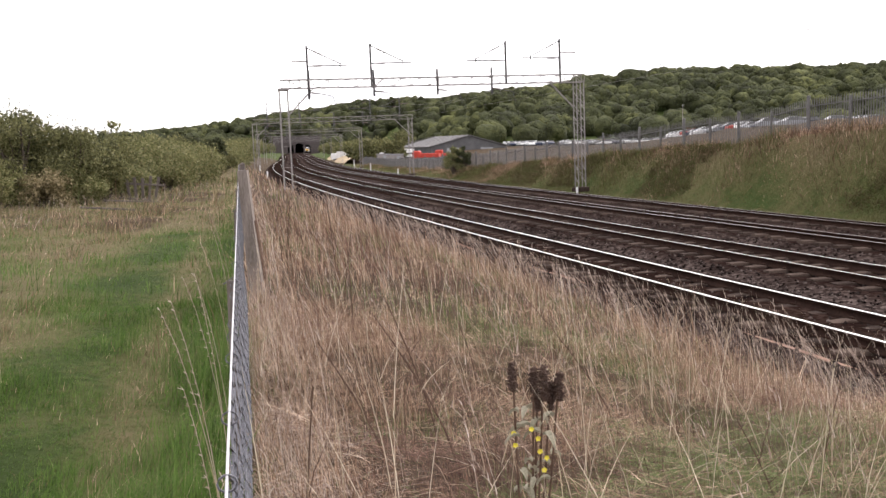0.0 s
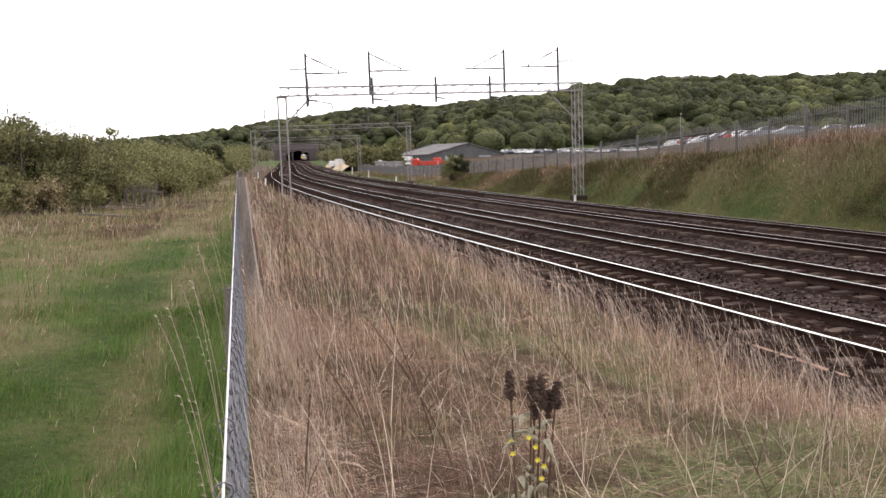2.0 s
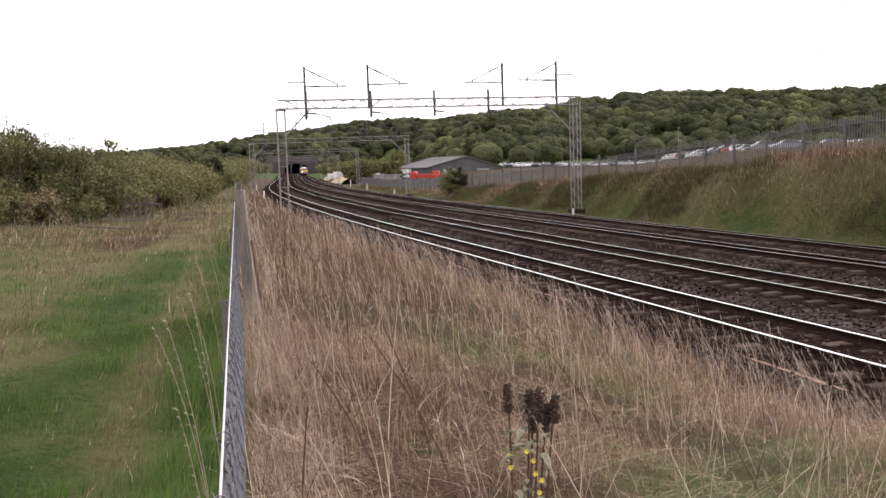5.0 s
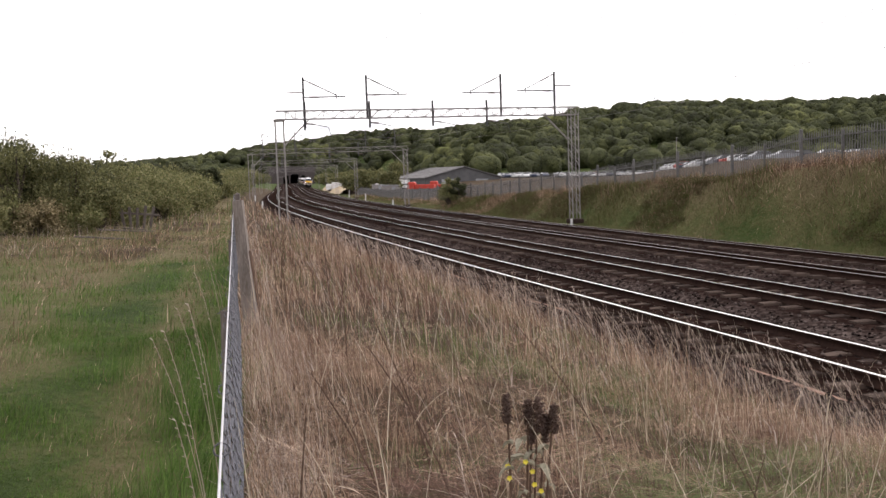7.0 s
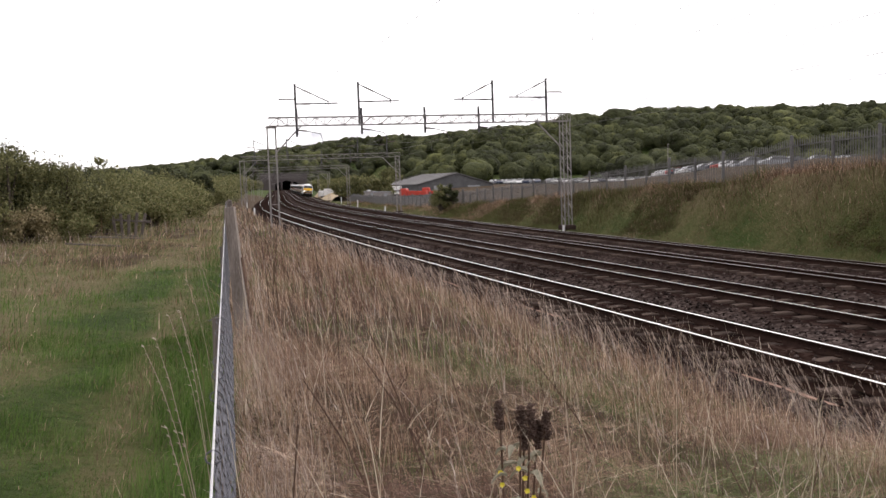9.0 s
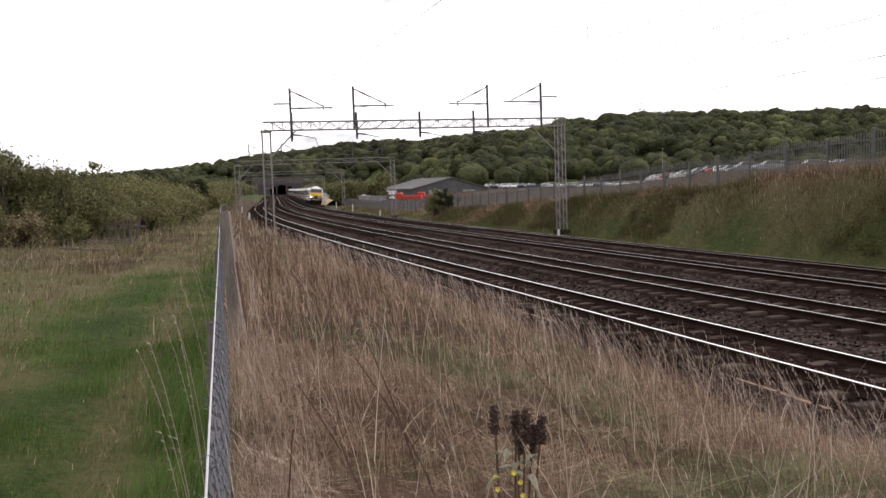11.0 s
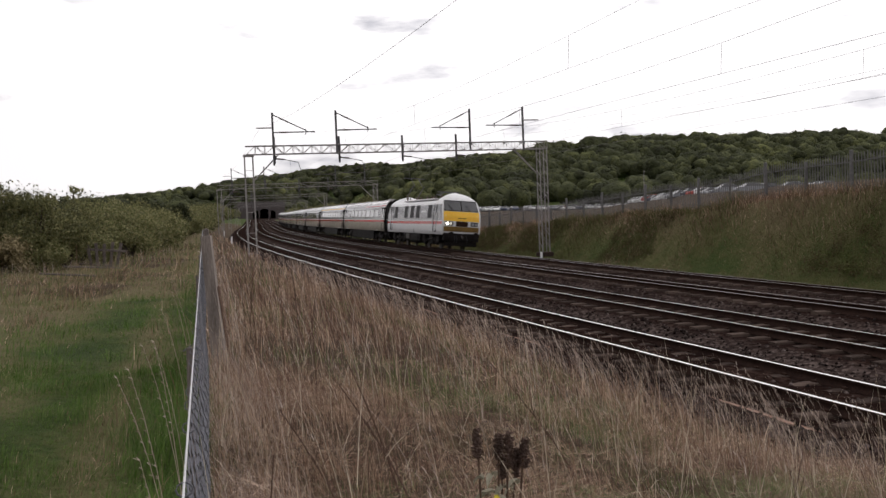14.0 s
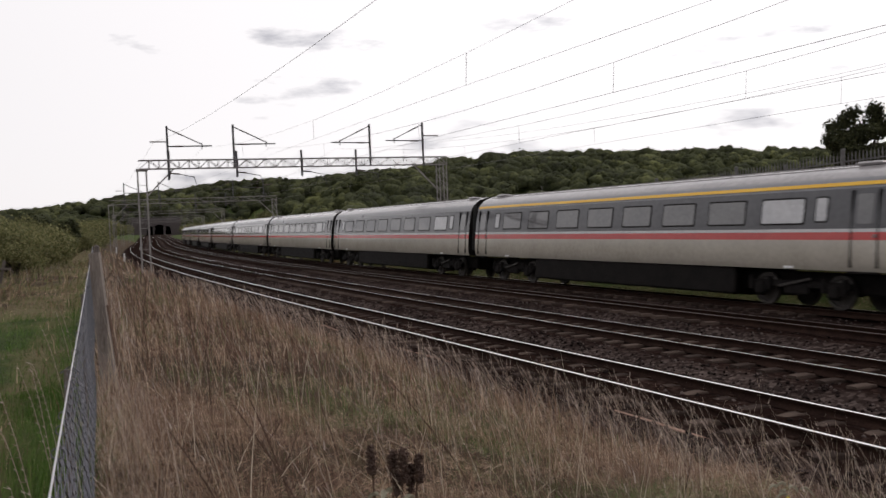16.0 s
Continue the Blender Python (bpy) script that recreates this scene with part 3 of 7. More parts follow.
def build_ballast():
    s = np.concatenate([np.arange(-60, 120, 0.6), np.arange(120, PORTAL_S + 160, 4.0)])
    prof = [(-13.3, -0.85), (-13.1, -0.55), (-12.85, -0.34)]
    for k in "ABCD":
        o, c = TRACKS[k]
        prof += [(o - 1.55, -0.20 + c * 0.5), (o - 1.25, -0.185 + c * 0.4), (o, -0.185), (o + 1.25, -0.185 - c * 0.4), (o + 1.55, -0.22 - c * 0.5)]
    prof += [(-9.19, -0.27), (-5.28, -0.27), (2.3, -0.36), (3.6, -0.62), (4.2, -0.8)]
    prof.sort()
    v = strip_along(s, prof)
    v[:, 2] += 0.02 * wobble(v[:, 0], v[:, 1], 3.1) + 0.012 * wobble(v[:, 0], v[:, 1], 9.7, 1)
    me = bulk("ballast", v, grid_faces(len(s), len(prof)), [M["ballast"]], smooth_faces=True)
    near = [min(abs(o - TRACKS[k][0]) for k in "ABCD") for o, _ in prof]
    at = me.attributes.new("grime", "FLOAT", "POINT")
    at.data.foreach_set("value", np.tile(np.asarray([1.0 if q < 1.3 else 0.55 if q < 1.6 else 0.0 for q in near], np.float32), len(s)))
    tagged(new("ballast", me), "dark grey-brown stone ballast under four tracks", "ballast", kind="structure")


build_ballast()


def rail_mesh(o, z0, name, worn=True, head="rail_head"):
    """Flat-bottom rail: rusty web and foot, polished head."""
    s = np.concatenate([np.arange(-60, 130, 1.0), np.arange(130, PORTAL_S + 160, 4.0)])
    half = [(0.07, -0.159), (0.07, -0.148), (0.012, -0.125), (0.010, -0.05), (0.036, -0.038), (0.036, -0.006), (0.030, 0.0)]
    prof = [(o - a, z0 + b) for a, b in half] + [(o + a, z0 + b) for a, b in half[::-1]]
    v = strip_along(s, prof)
    f = grid_faces(len(s), len(prof))
    idx = np.tile(np.arange(len(prof) - 1), len(s) - 1)
    return bulk(name, v, f, [M["rust"], M[head]], ((idx >= (5 if worn else 6)) & (idx <= (7 if worn else 6))).astype(int))


def sleeper_mesh():
    sh = Shape()
    prof = [(-1.25, 0.0), (-0.95, 0.02), (-0.55, 0.02), (-0.2, -0.03), (0.2, -0.03), (0.55, 0.02), (0.95, 0.02), (1.25, 0.0)]
    v, f = [], []
    for x, z in prof:
        v += [(x, -0.135, -0.16), (x, -0.10, z - 0.012), (x, -0.085, z), (x, 0.085, z), (x, 0.10, z - 0.012), (x, 0.135, -0.16)]
    n = len(prof)
    f += [(i * 6 + j, (i + 1) * 6 + j, (i + 1) * 6 + j + 1, i * 6 + j + 1) for i in range(n - 1) for j in range(5)]
    f += [tuple(range(5, -1, -1)), tuple((n - 1) * 6 + j for j in range(6))]
    sh.add(v, f, M["sleeper"])
    for x in (-0.83, -0.67, 0.67, 0.83):
        sh.box((x, 0, 0.035), (0.05, 0.12, 0.04), M["rust"], chamfer=0.01)
    return sh.mesh("sleeper")


def build_tracks():
    for k in "ABCD":
        o, c = TRACKS[k]
        tr = thing("railway_track", "railway track with rusty rails polished on top, on sleepers", "railway track", "railway tracks", "structure")
        for sg in (-1, 1):
            part("rail", rail_mesh(o + sg * 0.7525, -sg * c / 2, "rail", k == "A", "rail_dull" if k in "CD" else "rail_head"), tr, "polished steel rail with rusty sides")
        TRACK_OB[k] = tr


TRACK_OB = {}
build_tracks()


def track_frame(s, o, z, cant=0.0):
    """Pose whose y runs along the line and x to its right."""
    p = on_line(s, o, z)
    return pose(p[0], p[1], p[2], 0, math.degrees(math.atan(cant / 1.505)), -math.degrees(heading(s)))


# ---------------------------------------------------------------- electrification gantries
def lattice(sh, p, q, side, depth, bays, r, m):
    """A flat lattice between two chords: p to q, the second chord offset by side."""
    p, q, side = Vector(p), Vector(q), Vector(side)
    sh.bar(p, q, r, m)
    sh.bar(p + side, q + side, r, m)
    for i in range(bays):
        a, b = p.lerp(q, i / bays), p.lerp(q, (i + 1) / bays)
        if i % 2:
            sh.bar(a + side, b, r * 0.55, m)
        else:
            sh.bar(a, b + side, r * 0.55, m)
        sh.bar(b, b + side, r * 0.5, m)
    return sh


GANTRY_S = (4.0, 59.0, 113.0, 170.0, 228.0, 290.0, 352.0)
CONTACT_Z, CATENARY_Z = 4.95, 7.35


def build_gantry(s, left_o=-14.5, right_o=4.2, base_right=-0.3, up=0.0, tower=True):
    g = thing("catenary_gantry", "grey steel lattice portal gantry spanning four railway tracks", "gantry", "catenary gantries", at=track_frame(s, 0, up) @ pose(0, 0, 0, 0, -1.2, 0))
    z0, z1 = 6.10, 6.58
    # left leg: two posts joined at the top
    sh = Shape()
    sh.bar((left_o, -0.18, -1.1), (left_o, -0.18, z0 + 0.02), 0.042, M["steel"])
    sh.bar((left_o + 0.50, 0.18, -1.1), (left_o + 0.50, 0.18, z0 + 0.02), 0.042, M["steel"])
    sh.box((left_o + 0.25, 0, z0 - 0.06), (0.62, 0.5, 0.12), M["steel"], chamfer=0.02)
    for i in range(5):
        a = 0.4 + i * 1.2
        sh.bar((left_o, -0.18, a), (left_o + 0.5, 0.18, a), 0.012, M["steel"])
    part("leg", sh, g)
    # right leg: four-post lattice tower
    sh = Shape()
    c = right_o - 0.3
    for dx in (-0.24, 0.24):
        for dy in (-0.26, 0.26):
            sh.bar((c + dx, dy, base_right - 0.3), (c + dx, dy, z0 + 0.1), 0.026 if tower else 0.022, M["steel"])
    for i in range(8):
        a = base_right + 0.15 + i * 0.76
        for dy in (-0.26, 0.26):
            sh.bar((c - 0.24, dy, a), (c + 0.24, dy, a + 0.38), 0.009, M["steel"])
            sh.bar((c + 0.24, dy, a + 0.38), (c - 0.24, dy, a + 0.76), 0.016, M["steel"])
        for dx in (-0.24, 0.24):
            sh.bar((c + dx, -0.26, a), (c + dx, 0.26, a + 0.38), 0.014, M["steel"])
    sh.box((c, 0, base_right - 0.25), (0.9, 0.8, 0.3), M["sleeper"], chamfer=0.04)
    part("leg", sh, g)
    # beam: box lattice of four chords
    sh = Shape()
    for dy in (-0.24, 0.24):
        lattice(sh, (left_o + 0.1, dy, z0), (right_o, dy, z0), (0, 0, z1 - z0), 0, 34 if tower else 14, 0.029 if tower else 0.024, M["steel"])
    for i in range(18):
        x = left_o + 0.1 + (right_o - left_o - 0.1) * i / 17
        sh.bar((x, -0.24, z0), (x, 0.24, z0), 0.016, M["steel"])
        sh.bar((x, -0.24, z1), (x, 0.24, z1), 0.016, M["steel"])
    part("beam", sh, g)
    for x0, x1 in ((left_o + 0.5, left_o + 2.0), (right_o - 0.6, right_o - 2.1)):
        part("knee_brace", Shape().bar((x0, 0.18, z0 - 1.5), (x1, 0.18, z0), 0.04, M["steel"]), g)
    # masts above the beam with registration arms; drop tubes under it
    for o, sg, lo, hi in ((-12.8, 1, 5.45, 8.5), (-9.1, 1, 6.05, 8.6), (-0.8, -1, 6.05, 8.65), (2.7, -1, 6.05, 8.75)):
        mast = part("mast", Shape().bar((o, 0, lo), (o, 0, hi), 0.055, M["steel_dark"]), g, "dark steel mast")
        arm = Shape()
        arm.bar((o, 0, hi - 1.15), (o + sg * 2.45, 0, hi - 1.12), 0.034, M["steel_dark"])
        arm.bar((o, 0, hi - 0.12), (o + sg * 1.95, 0, hi - 1.05), 0.026, M["steel_dark"])
        arm.bar((o + sg * 1.9, 0, hi - 1.3), (o + sg * 1.9, 0, hi - 0.95), 0.02, M["steel_dark"])
        part("cantilever_arm", arm, mast)
        ins, ins2 = Shape(), Shape()
        for k in range(7):
            q = 0.35 + k * 0.07
            ins.bar((o + sg * q, 0, hi - 1.146 + 0.0), (o + sg * (q + 0.05), 0, hi - 1.145), 0.055, M["insulator"], sides=8)
            ins2.bar((o + sg * q * 1.1, 0, hi - 0.12 - 0.477 * q * 1.1), (o + sg * (q * 1.1 + 0.045), 0, hi - 0.12 - 0.477 * (q * 1.1 + 0.045)), 0.05, M["insulator"], sides=8)
        part("insulator", ins, mast, "brown ribbed insulator")
        part("insulator", ins2, mast, "brown ribbed insulator")
    for o in (-13.0, 3.0):
        sg = -1 if o < 0 else 1
        sh = Shape().bar((o + (0.2 if sg < 0 else -0.3), 0, 7.62 + 0.3 * (sg > 0)), (o + sg * 0.75, 0, 7.62 + 0.3 * (sg > 0)), 0.035, M["insulator"], sides=6)
        part("insulator", sh, g, "outrigger insulator for the return wire")
    for o, sg in ((-12.75, 1), (-8.95, 1), (-5.1, 1), (-1.7, 1)):
        tube = part("drop_tube", Shape().bar((o, 0.1, 5.55), (o, 0.1, 7.1), 0.055, M["steel_dark"]), g, "dark steel drop tube")
        sh = Shape()
        sh.bar((o, 0.1, 5.85), (o + sg * 0.55, 0.1, 5.8), 0.045, M["insulator"], sides=6)
        sh.bar((o + sg * 0.5, 0.1, 5.8), (o + sg * 1.35, 0.1, 5.62), 0.02, M["steel_dark"])
        sh.bar((o + sg * 1.35, 0.1, 5.62), (o + sg * 1.5, 0.1, 5.05), 0.016, M["steel_dark"])
        part("registration_arm", sh, tube)
    return g


for _s in GANTRY_S:
    build_gantry(_s, base_right=-0.3 if _s > 30 else 0.2, up=0.28 if _s < 60 else 0.0, tower=_s < 60)


def build_wires():
    """Catenary, contact and return wires, each hanging from gantry to gantry."""
    stops = [-52.0, *GANTRY_S, 410.0, 470.0, 530.0, 590.0, 650.0]
    for k, name_o in (("A", -11.1), ("B", -7.28), ("C", -3.285), ("D", 0.0)):
        w = thing("overhead_line", "thin overhead catenary and contact wire with droppers above one track", "overhead wire", "overhead wires")
        cat, con, drops = [], [], []
        for i, (a, b) in enumerate(zip(stops[:-1], stops[1:])):
            n = 14
            for j in range(n):
                t = j / n
                s = a + (b - a) * t
                st = 0.18 * (-1) ** i * (1 - 2 * t)
                zc = CATENARY_Z - 1.25 * 4 * t * (1 - t)
                cat.append(on_line(s, name_o + st * 0.4, zc))
                con.append(on_line(s, name_o + st, CONTACT_Z + 0.55))
                if j % 3 == 2 and s < 200:
                    drops.append((cat[-1], con[-1]))
        part("catenary_wire", Shape().sweep(cat, 0.004 if k == 'A' else 0.006, M["wire"], 3), w)
        part("contact_wire", Shape().sweep(con, 0.004 if k == 'A' else 0.006, M["wire"], 3), w)
        for a, b in drops:
            part("dropper", Shape().bar(a, b, 0.006, M["wire"], sides=3), w)
    for o, z in ((-13.7, 7.6), (3.7, 7.9)):
        pts = []
        for a, b in zip(stops[:-1], stops[1:]):
            pts += [on_line(a + (b - a) * j / 12, o, z - 0.9 * 4 * (j / 12) * (1 - j / 12)) for j in range(12)]
        w = thing("return_wire", "single thin return wire hung beside the tracks", "overhead wire", "overhead wires")
        part("wire", Shape().sweep(pts, 0.006, M["wire"], 3), w)


build_wires()


# ---------------------------------------------------------------- tunnel
def build_tunnel():
    m = track_frame(PORTAL_S, 0, float(rise(PORTAL_S)) * 0)
    p = on_line(PORTAL_S, 0, 0)
    t = thing("tunnel", "dark brick tunnel mouth with three bores under a wooded hill", "tunnel", kind="structure",
              at=pose(p[0], p[1], p[2], 0, 0, -math.degrees(heading(PORTAL_S))))
    bores = ((-11.1, 2.5, 3.6), (-5.3, 4.1, 3.4), (0.0, 2.5, 3.6))
    sh, top, th = Shape(), 11.2, 0.8
    # wall in vertical strips between arches
    xs = [-24.0]
    for o, hw, spring in bores:
        xs += [o - hw, o + hw]
    xs += [9.0]
    for a, b in zip(xs[0::2], xs[1::2]):
        sh.box(((a + b) / 2, th / 2, top / 2 - 1), (b - a, th, top + 2), M["brick"])
    for o, hw, spring in bores:
        n = 16
        for i in range(n):
            a0, a1 = math.pi * i / n, math.pi * (i + 1) / n
            x0, x1 = o - hw * math.cos(a0), o - hw * math.cos(a1)
            z0, z1 = spring + hw * 0.85 * math.sin(a0), spring + hw * 0.85 * math.sin(a1)
            pts = [(x0, y, z) for y in (0, th) for z in (z0, top)] + [(x1, y, z) for y in (0, th) for z in (z1, top)]
            sh.add(pts, [(0, 1, 5, 4), (2, 6, 7, 3), (0, 4, 6, 2), (1, 3, 7, 5)], M["brick"])
    part("wall", sh, t, "soot-stained brick face")
    part("parapet", Shape().box((-7.5, th / 2, top + 0.25), (33.4, th + 0.4, 0.5), M["brick"], chamfer=0.08), t)
    for o, hw, spring in bores:
        sh, n = Shape(), 16
        arc = [(o - hw, -1.0)] + [(o - hw * math.cos(math.pi * i / n), spring + hw * 0.85 * math.sin(math.pi * i / n)) for i in range(n + 1)] + [(o + hw, -1.0)]
        ys = [0.0, 20, 60, 140, 300]
        v = [(x, y + 0.01, z) for y in ys for x, z in arc]
        k = len(arc)
        sh.add(v, [(r * k + i, r * k + i + 1, (r + 1) * k + i + 1, (r + 1) * k + i) for r in range(len(ys) - 1) for i in range(k - 1)] + [tuple(4 * k + i for i in range(k))], M["blackish"])
        part("bore", sh, t, "black tunnel bore")
        sh = Shape()
        for i in range(n):
            a0, a1 = math.pi * i / n, math.pi * (i + 1) / n
            c0, c1 = (-math.cos(a0), math.sin(a0)), (-math.cos(a1), math.sin(a1))
            pts = [(o + c[0] * (hw + e), y, spring + c[1] * (hw * 0.85 + e)) for c in (c0, c1) for e in (0, 0.5) for y in (-0.12, 0)]
            sh.add(pts, [(0, 4, 6, 2), (0, 1, 5, 4), (2, 6, 7, 3)], M["brick"])
        part("arch_ring", sh, t)


build_tunnel()


def build_hill_cover():
    """The hill over the tunnel, behind its brick face."""
    s, o = np.linspace(PORTAL_S + 0.4, PORTAL_S + 312, 60), np.linspace(-22, 11, 24)
    S2, O2 = np.meshgrid(s, o, indexing="ij")
    p = on_line(S2.ravel(), O2.ravel())
    z = np.maximum(height(p[:, 0], p[:, 1], False), rise(S2.ravel()) + 12.5 * smooth(11.5, 5, np.abs(O2.ravel() + 5.5)))
    me = bulk("hillside", np.stack([p[:, 0], p[:, 1], z], 1), grid_faces(len(s), len(o)), [M["ground"]], smooth_faces=True)
    at = me.attributes.new("dry", "FLOAT", "POINT")
    at.data.foreach_set("value", np.full(len(z), 0.3, np.float32))
    tagged(new("hillside", me), "grassy hillside above the tunnel mouth", "ground", kind="structure")


build_hill_cover()


# ---------------------------------------------------------------- train
M["tr_dirty"] = two("grimy_yellow", (0.10, 0.060, 0.015), (0.22, 0.125, 0.025), scale=2, rough=0.6)


def shell(name, zs, hw, yf, yb, side_mat, front_mat, bulge=0.0, nx=9, side_stations=12, low_roof=False):
    """A body closed along its length: hw(z) half width, yf(z) and yb(z) its ends; materials by height."""
    sh = Shape()
    for r in range(len(zs) - 1):
        z0, z1 = zs[r], zs[r + 1]
        zm = (z0 + z1) / 2
        for sg in (-1, 1):
            v = []
            for z in (z0, z1):
                e0, e1 = yb(z) + bulge, yf(z) - bulge
                v += [(sg * hw(z), e0 + (e1 - e0) * i / side_stations, z) for i in range(side_stations + 1)]
            k = side_stations + 1
            f = [(i, i + 1, k + i + 1, k + i) if sg > 0 else (i + 1, i, k + i, k + i + 1) for i in range(side_stations)]
            sh.add(v, f, M[side_mat(zm)])
        for end, sg in ((yf, 1), (yb, -1)):
            v = []
            for z in (z0, z1):
                v += [(hw(z) * (2 * i / nx - 1), end(z) - sg * bulge * abs(2 * i / nx - 1) ** 2.5, z) for i in range(nx + 1)]
            k = nx + 1
            f = [(i + 1, i, k + i, k + i + 1) if sg > 0 else (i, i + 1, k + i + 1, k + i) for i in range(nx)]
            sh.add(v, f, M[front_mat(zm)])
    z = zs[0]
    sh.add([(-hw(z), yb(z) + bulge, z), (hw(z), yb(z) + bulge, z), (hw(z), yf(z) - bulge, z), (-hw(z), yf(z) - bulge, z)], [(3, 2, 1, 0)], M["tr_under"])
    me = sh.mesh(name)
    bm = bmesh.new()
    bm.from_mesh(me)
    bmesh.ops.remove_doubles(bm, verts=bm.verts, dist=0.0005)
    for f in bm.faces:
        f.smooth = True
    if low_roof:
        # the roof drops between the cabs
        for v in bm.verts:
            if v.co.z > 3.25:
                w = float(smooth(6.7, 6.0, abs(v.co.y)))
                v.co.z = 3.25 + (v.co.z - 3.25) * (1 - 0.62 * w)
    bm.to_mesh(me)
    bm.free()
    me.set_sharp_from_angle(angle=radians(38))
    return me


HALF = ([1.02, 1.18, 1.45, 1.9, 2.4, 2.95, 3.2, 3.38, 3.52, 3.64, 3.73, 3.79, 3.825, 3.835],
        [1.28, 1.345, 1.368, 1.372, 1.365, 1.315, 1.265, 1.16, 1.03, 0.86, 0.65, 0.42, 0.2, 0.03])


def coach_hw(z):
    return float(np.interp(z, *HALF))


def side_panel(sh, sg, y0, y1, z0, z1, m, proud=0.006, hw=coach_hw, r=0.07, n=3):
    """A panel with rounded corners lying on a body side."""
    pts = []
    for cy, cz, a0 in ((y1 - r, z1 - r, 0), (y0 + r, z1 - r, 90), (y0 + r, z0 + r, 180), (y1 - r, z0 + r, 270)):
        for i in range(n + 1):
            a = radians(a0 + 90 * i / n)
            pts.append((cy + r * math.cos(a), cz + r * math.sin(a)))
    # stand clear of the body's bulge between the panel's lower and upper edge
    proud += max(0.0, max(hw(z0 + (z1 - z0) * k / 12) - (hw(z0) + (hw(z1) - hw(z0)) * k / 12) for k in range(13)))
    v = [(sg * (hw(z) + proud), y, z) for y, z in pts] + [(sg * (hw(z) - 0.01), y, z) for y, z in pts]
    k = len(pts)
    face = tuple(range(k)) if sg > 0 else tuple(range(k - 1, -1, -1))
    sh.add(v, [face] + [(i, (i + 1) % k, k + (i + 1) % k, k + i) for i in range(k)], m)
    return sh


def bogie(parent, yc, wheel_r=0.457, base=2.6):
    b = Shape()
    for sg in (-1, 1):
        x = sg * 1.0
        b.box((x, yc, 0.62), (0.14, base + 1.0, 0.2), M["tr_under"], chamfer=0.03)
        b.box((x, yc, 0.50), (0.18, 0.9, 0.34), M["tr_under"], chamfer=0.05)
        for dy in (-base / 2, base / 2):
            b.box((x + sg * 0.06, yc + dy, 0.46), (0.2, 0.42, 0.4), M["tr_under"], chamfer=0.08)
            for e in (-0.34, 0.34):
                b.bar((x + sg * 0.06, yc + dy + e, 0.42), (x + sg * 0.06, yc + dy + e, 0.8), 0.09, M["tr_under"], sides=8)
        b.bar((x + sg * 0.12, yc - 0.55, 0.55), (x + sg * 0.12, yc + 0.55, 0.78), 0.04, M["tr_wheel"], sides=6)
    b.box((0, yc, 0.62), (1.9, 0.5, 0.22), M["tr_under"], chamfer=0.03)
    bo = part("bogie", b, parent, "black bogie frame with springs")
    for dy in (-base / 2, base / 2):
        for sg in (-1, 1):
            part("wheel", Shape().wheel((sg * 0.76, yc + dy, wheel_r), wheel_r, 0.13 * sg, M["tr_wheel"]), bo, "worn steel wheel")


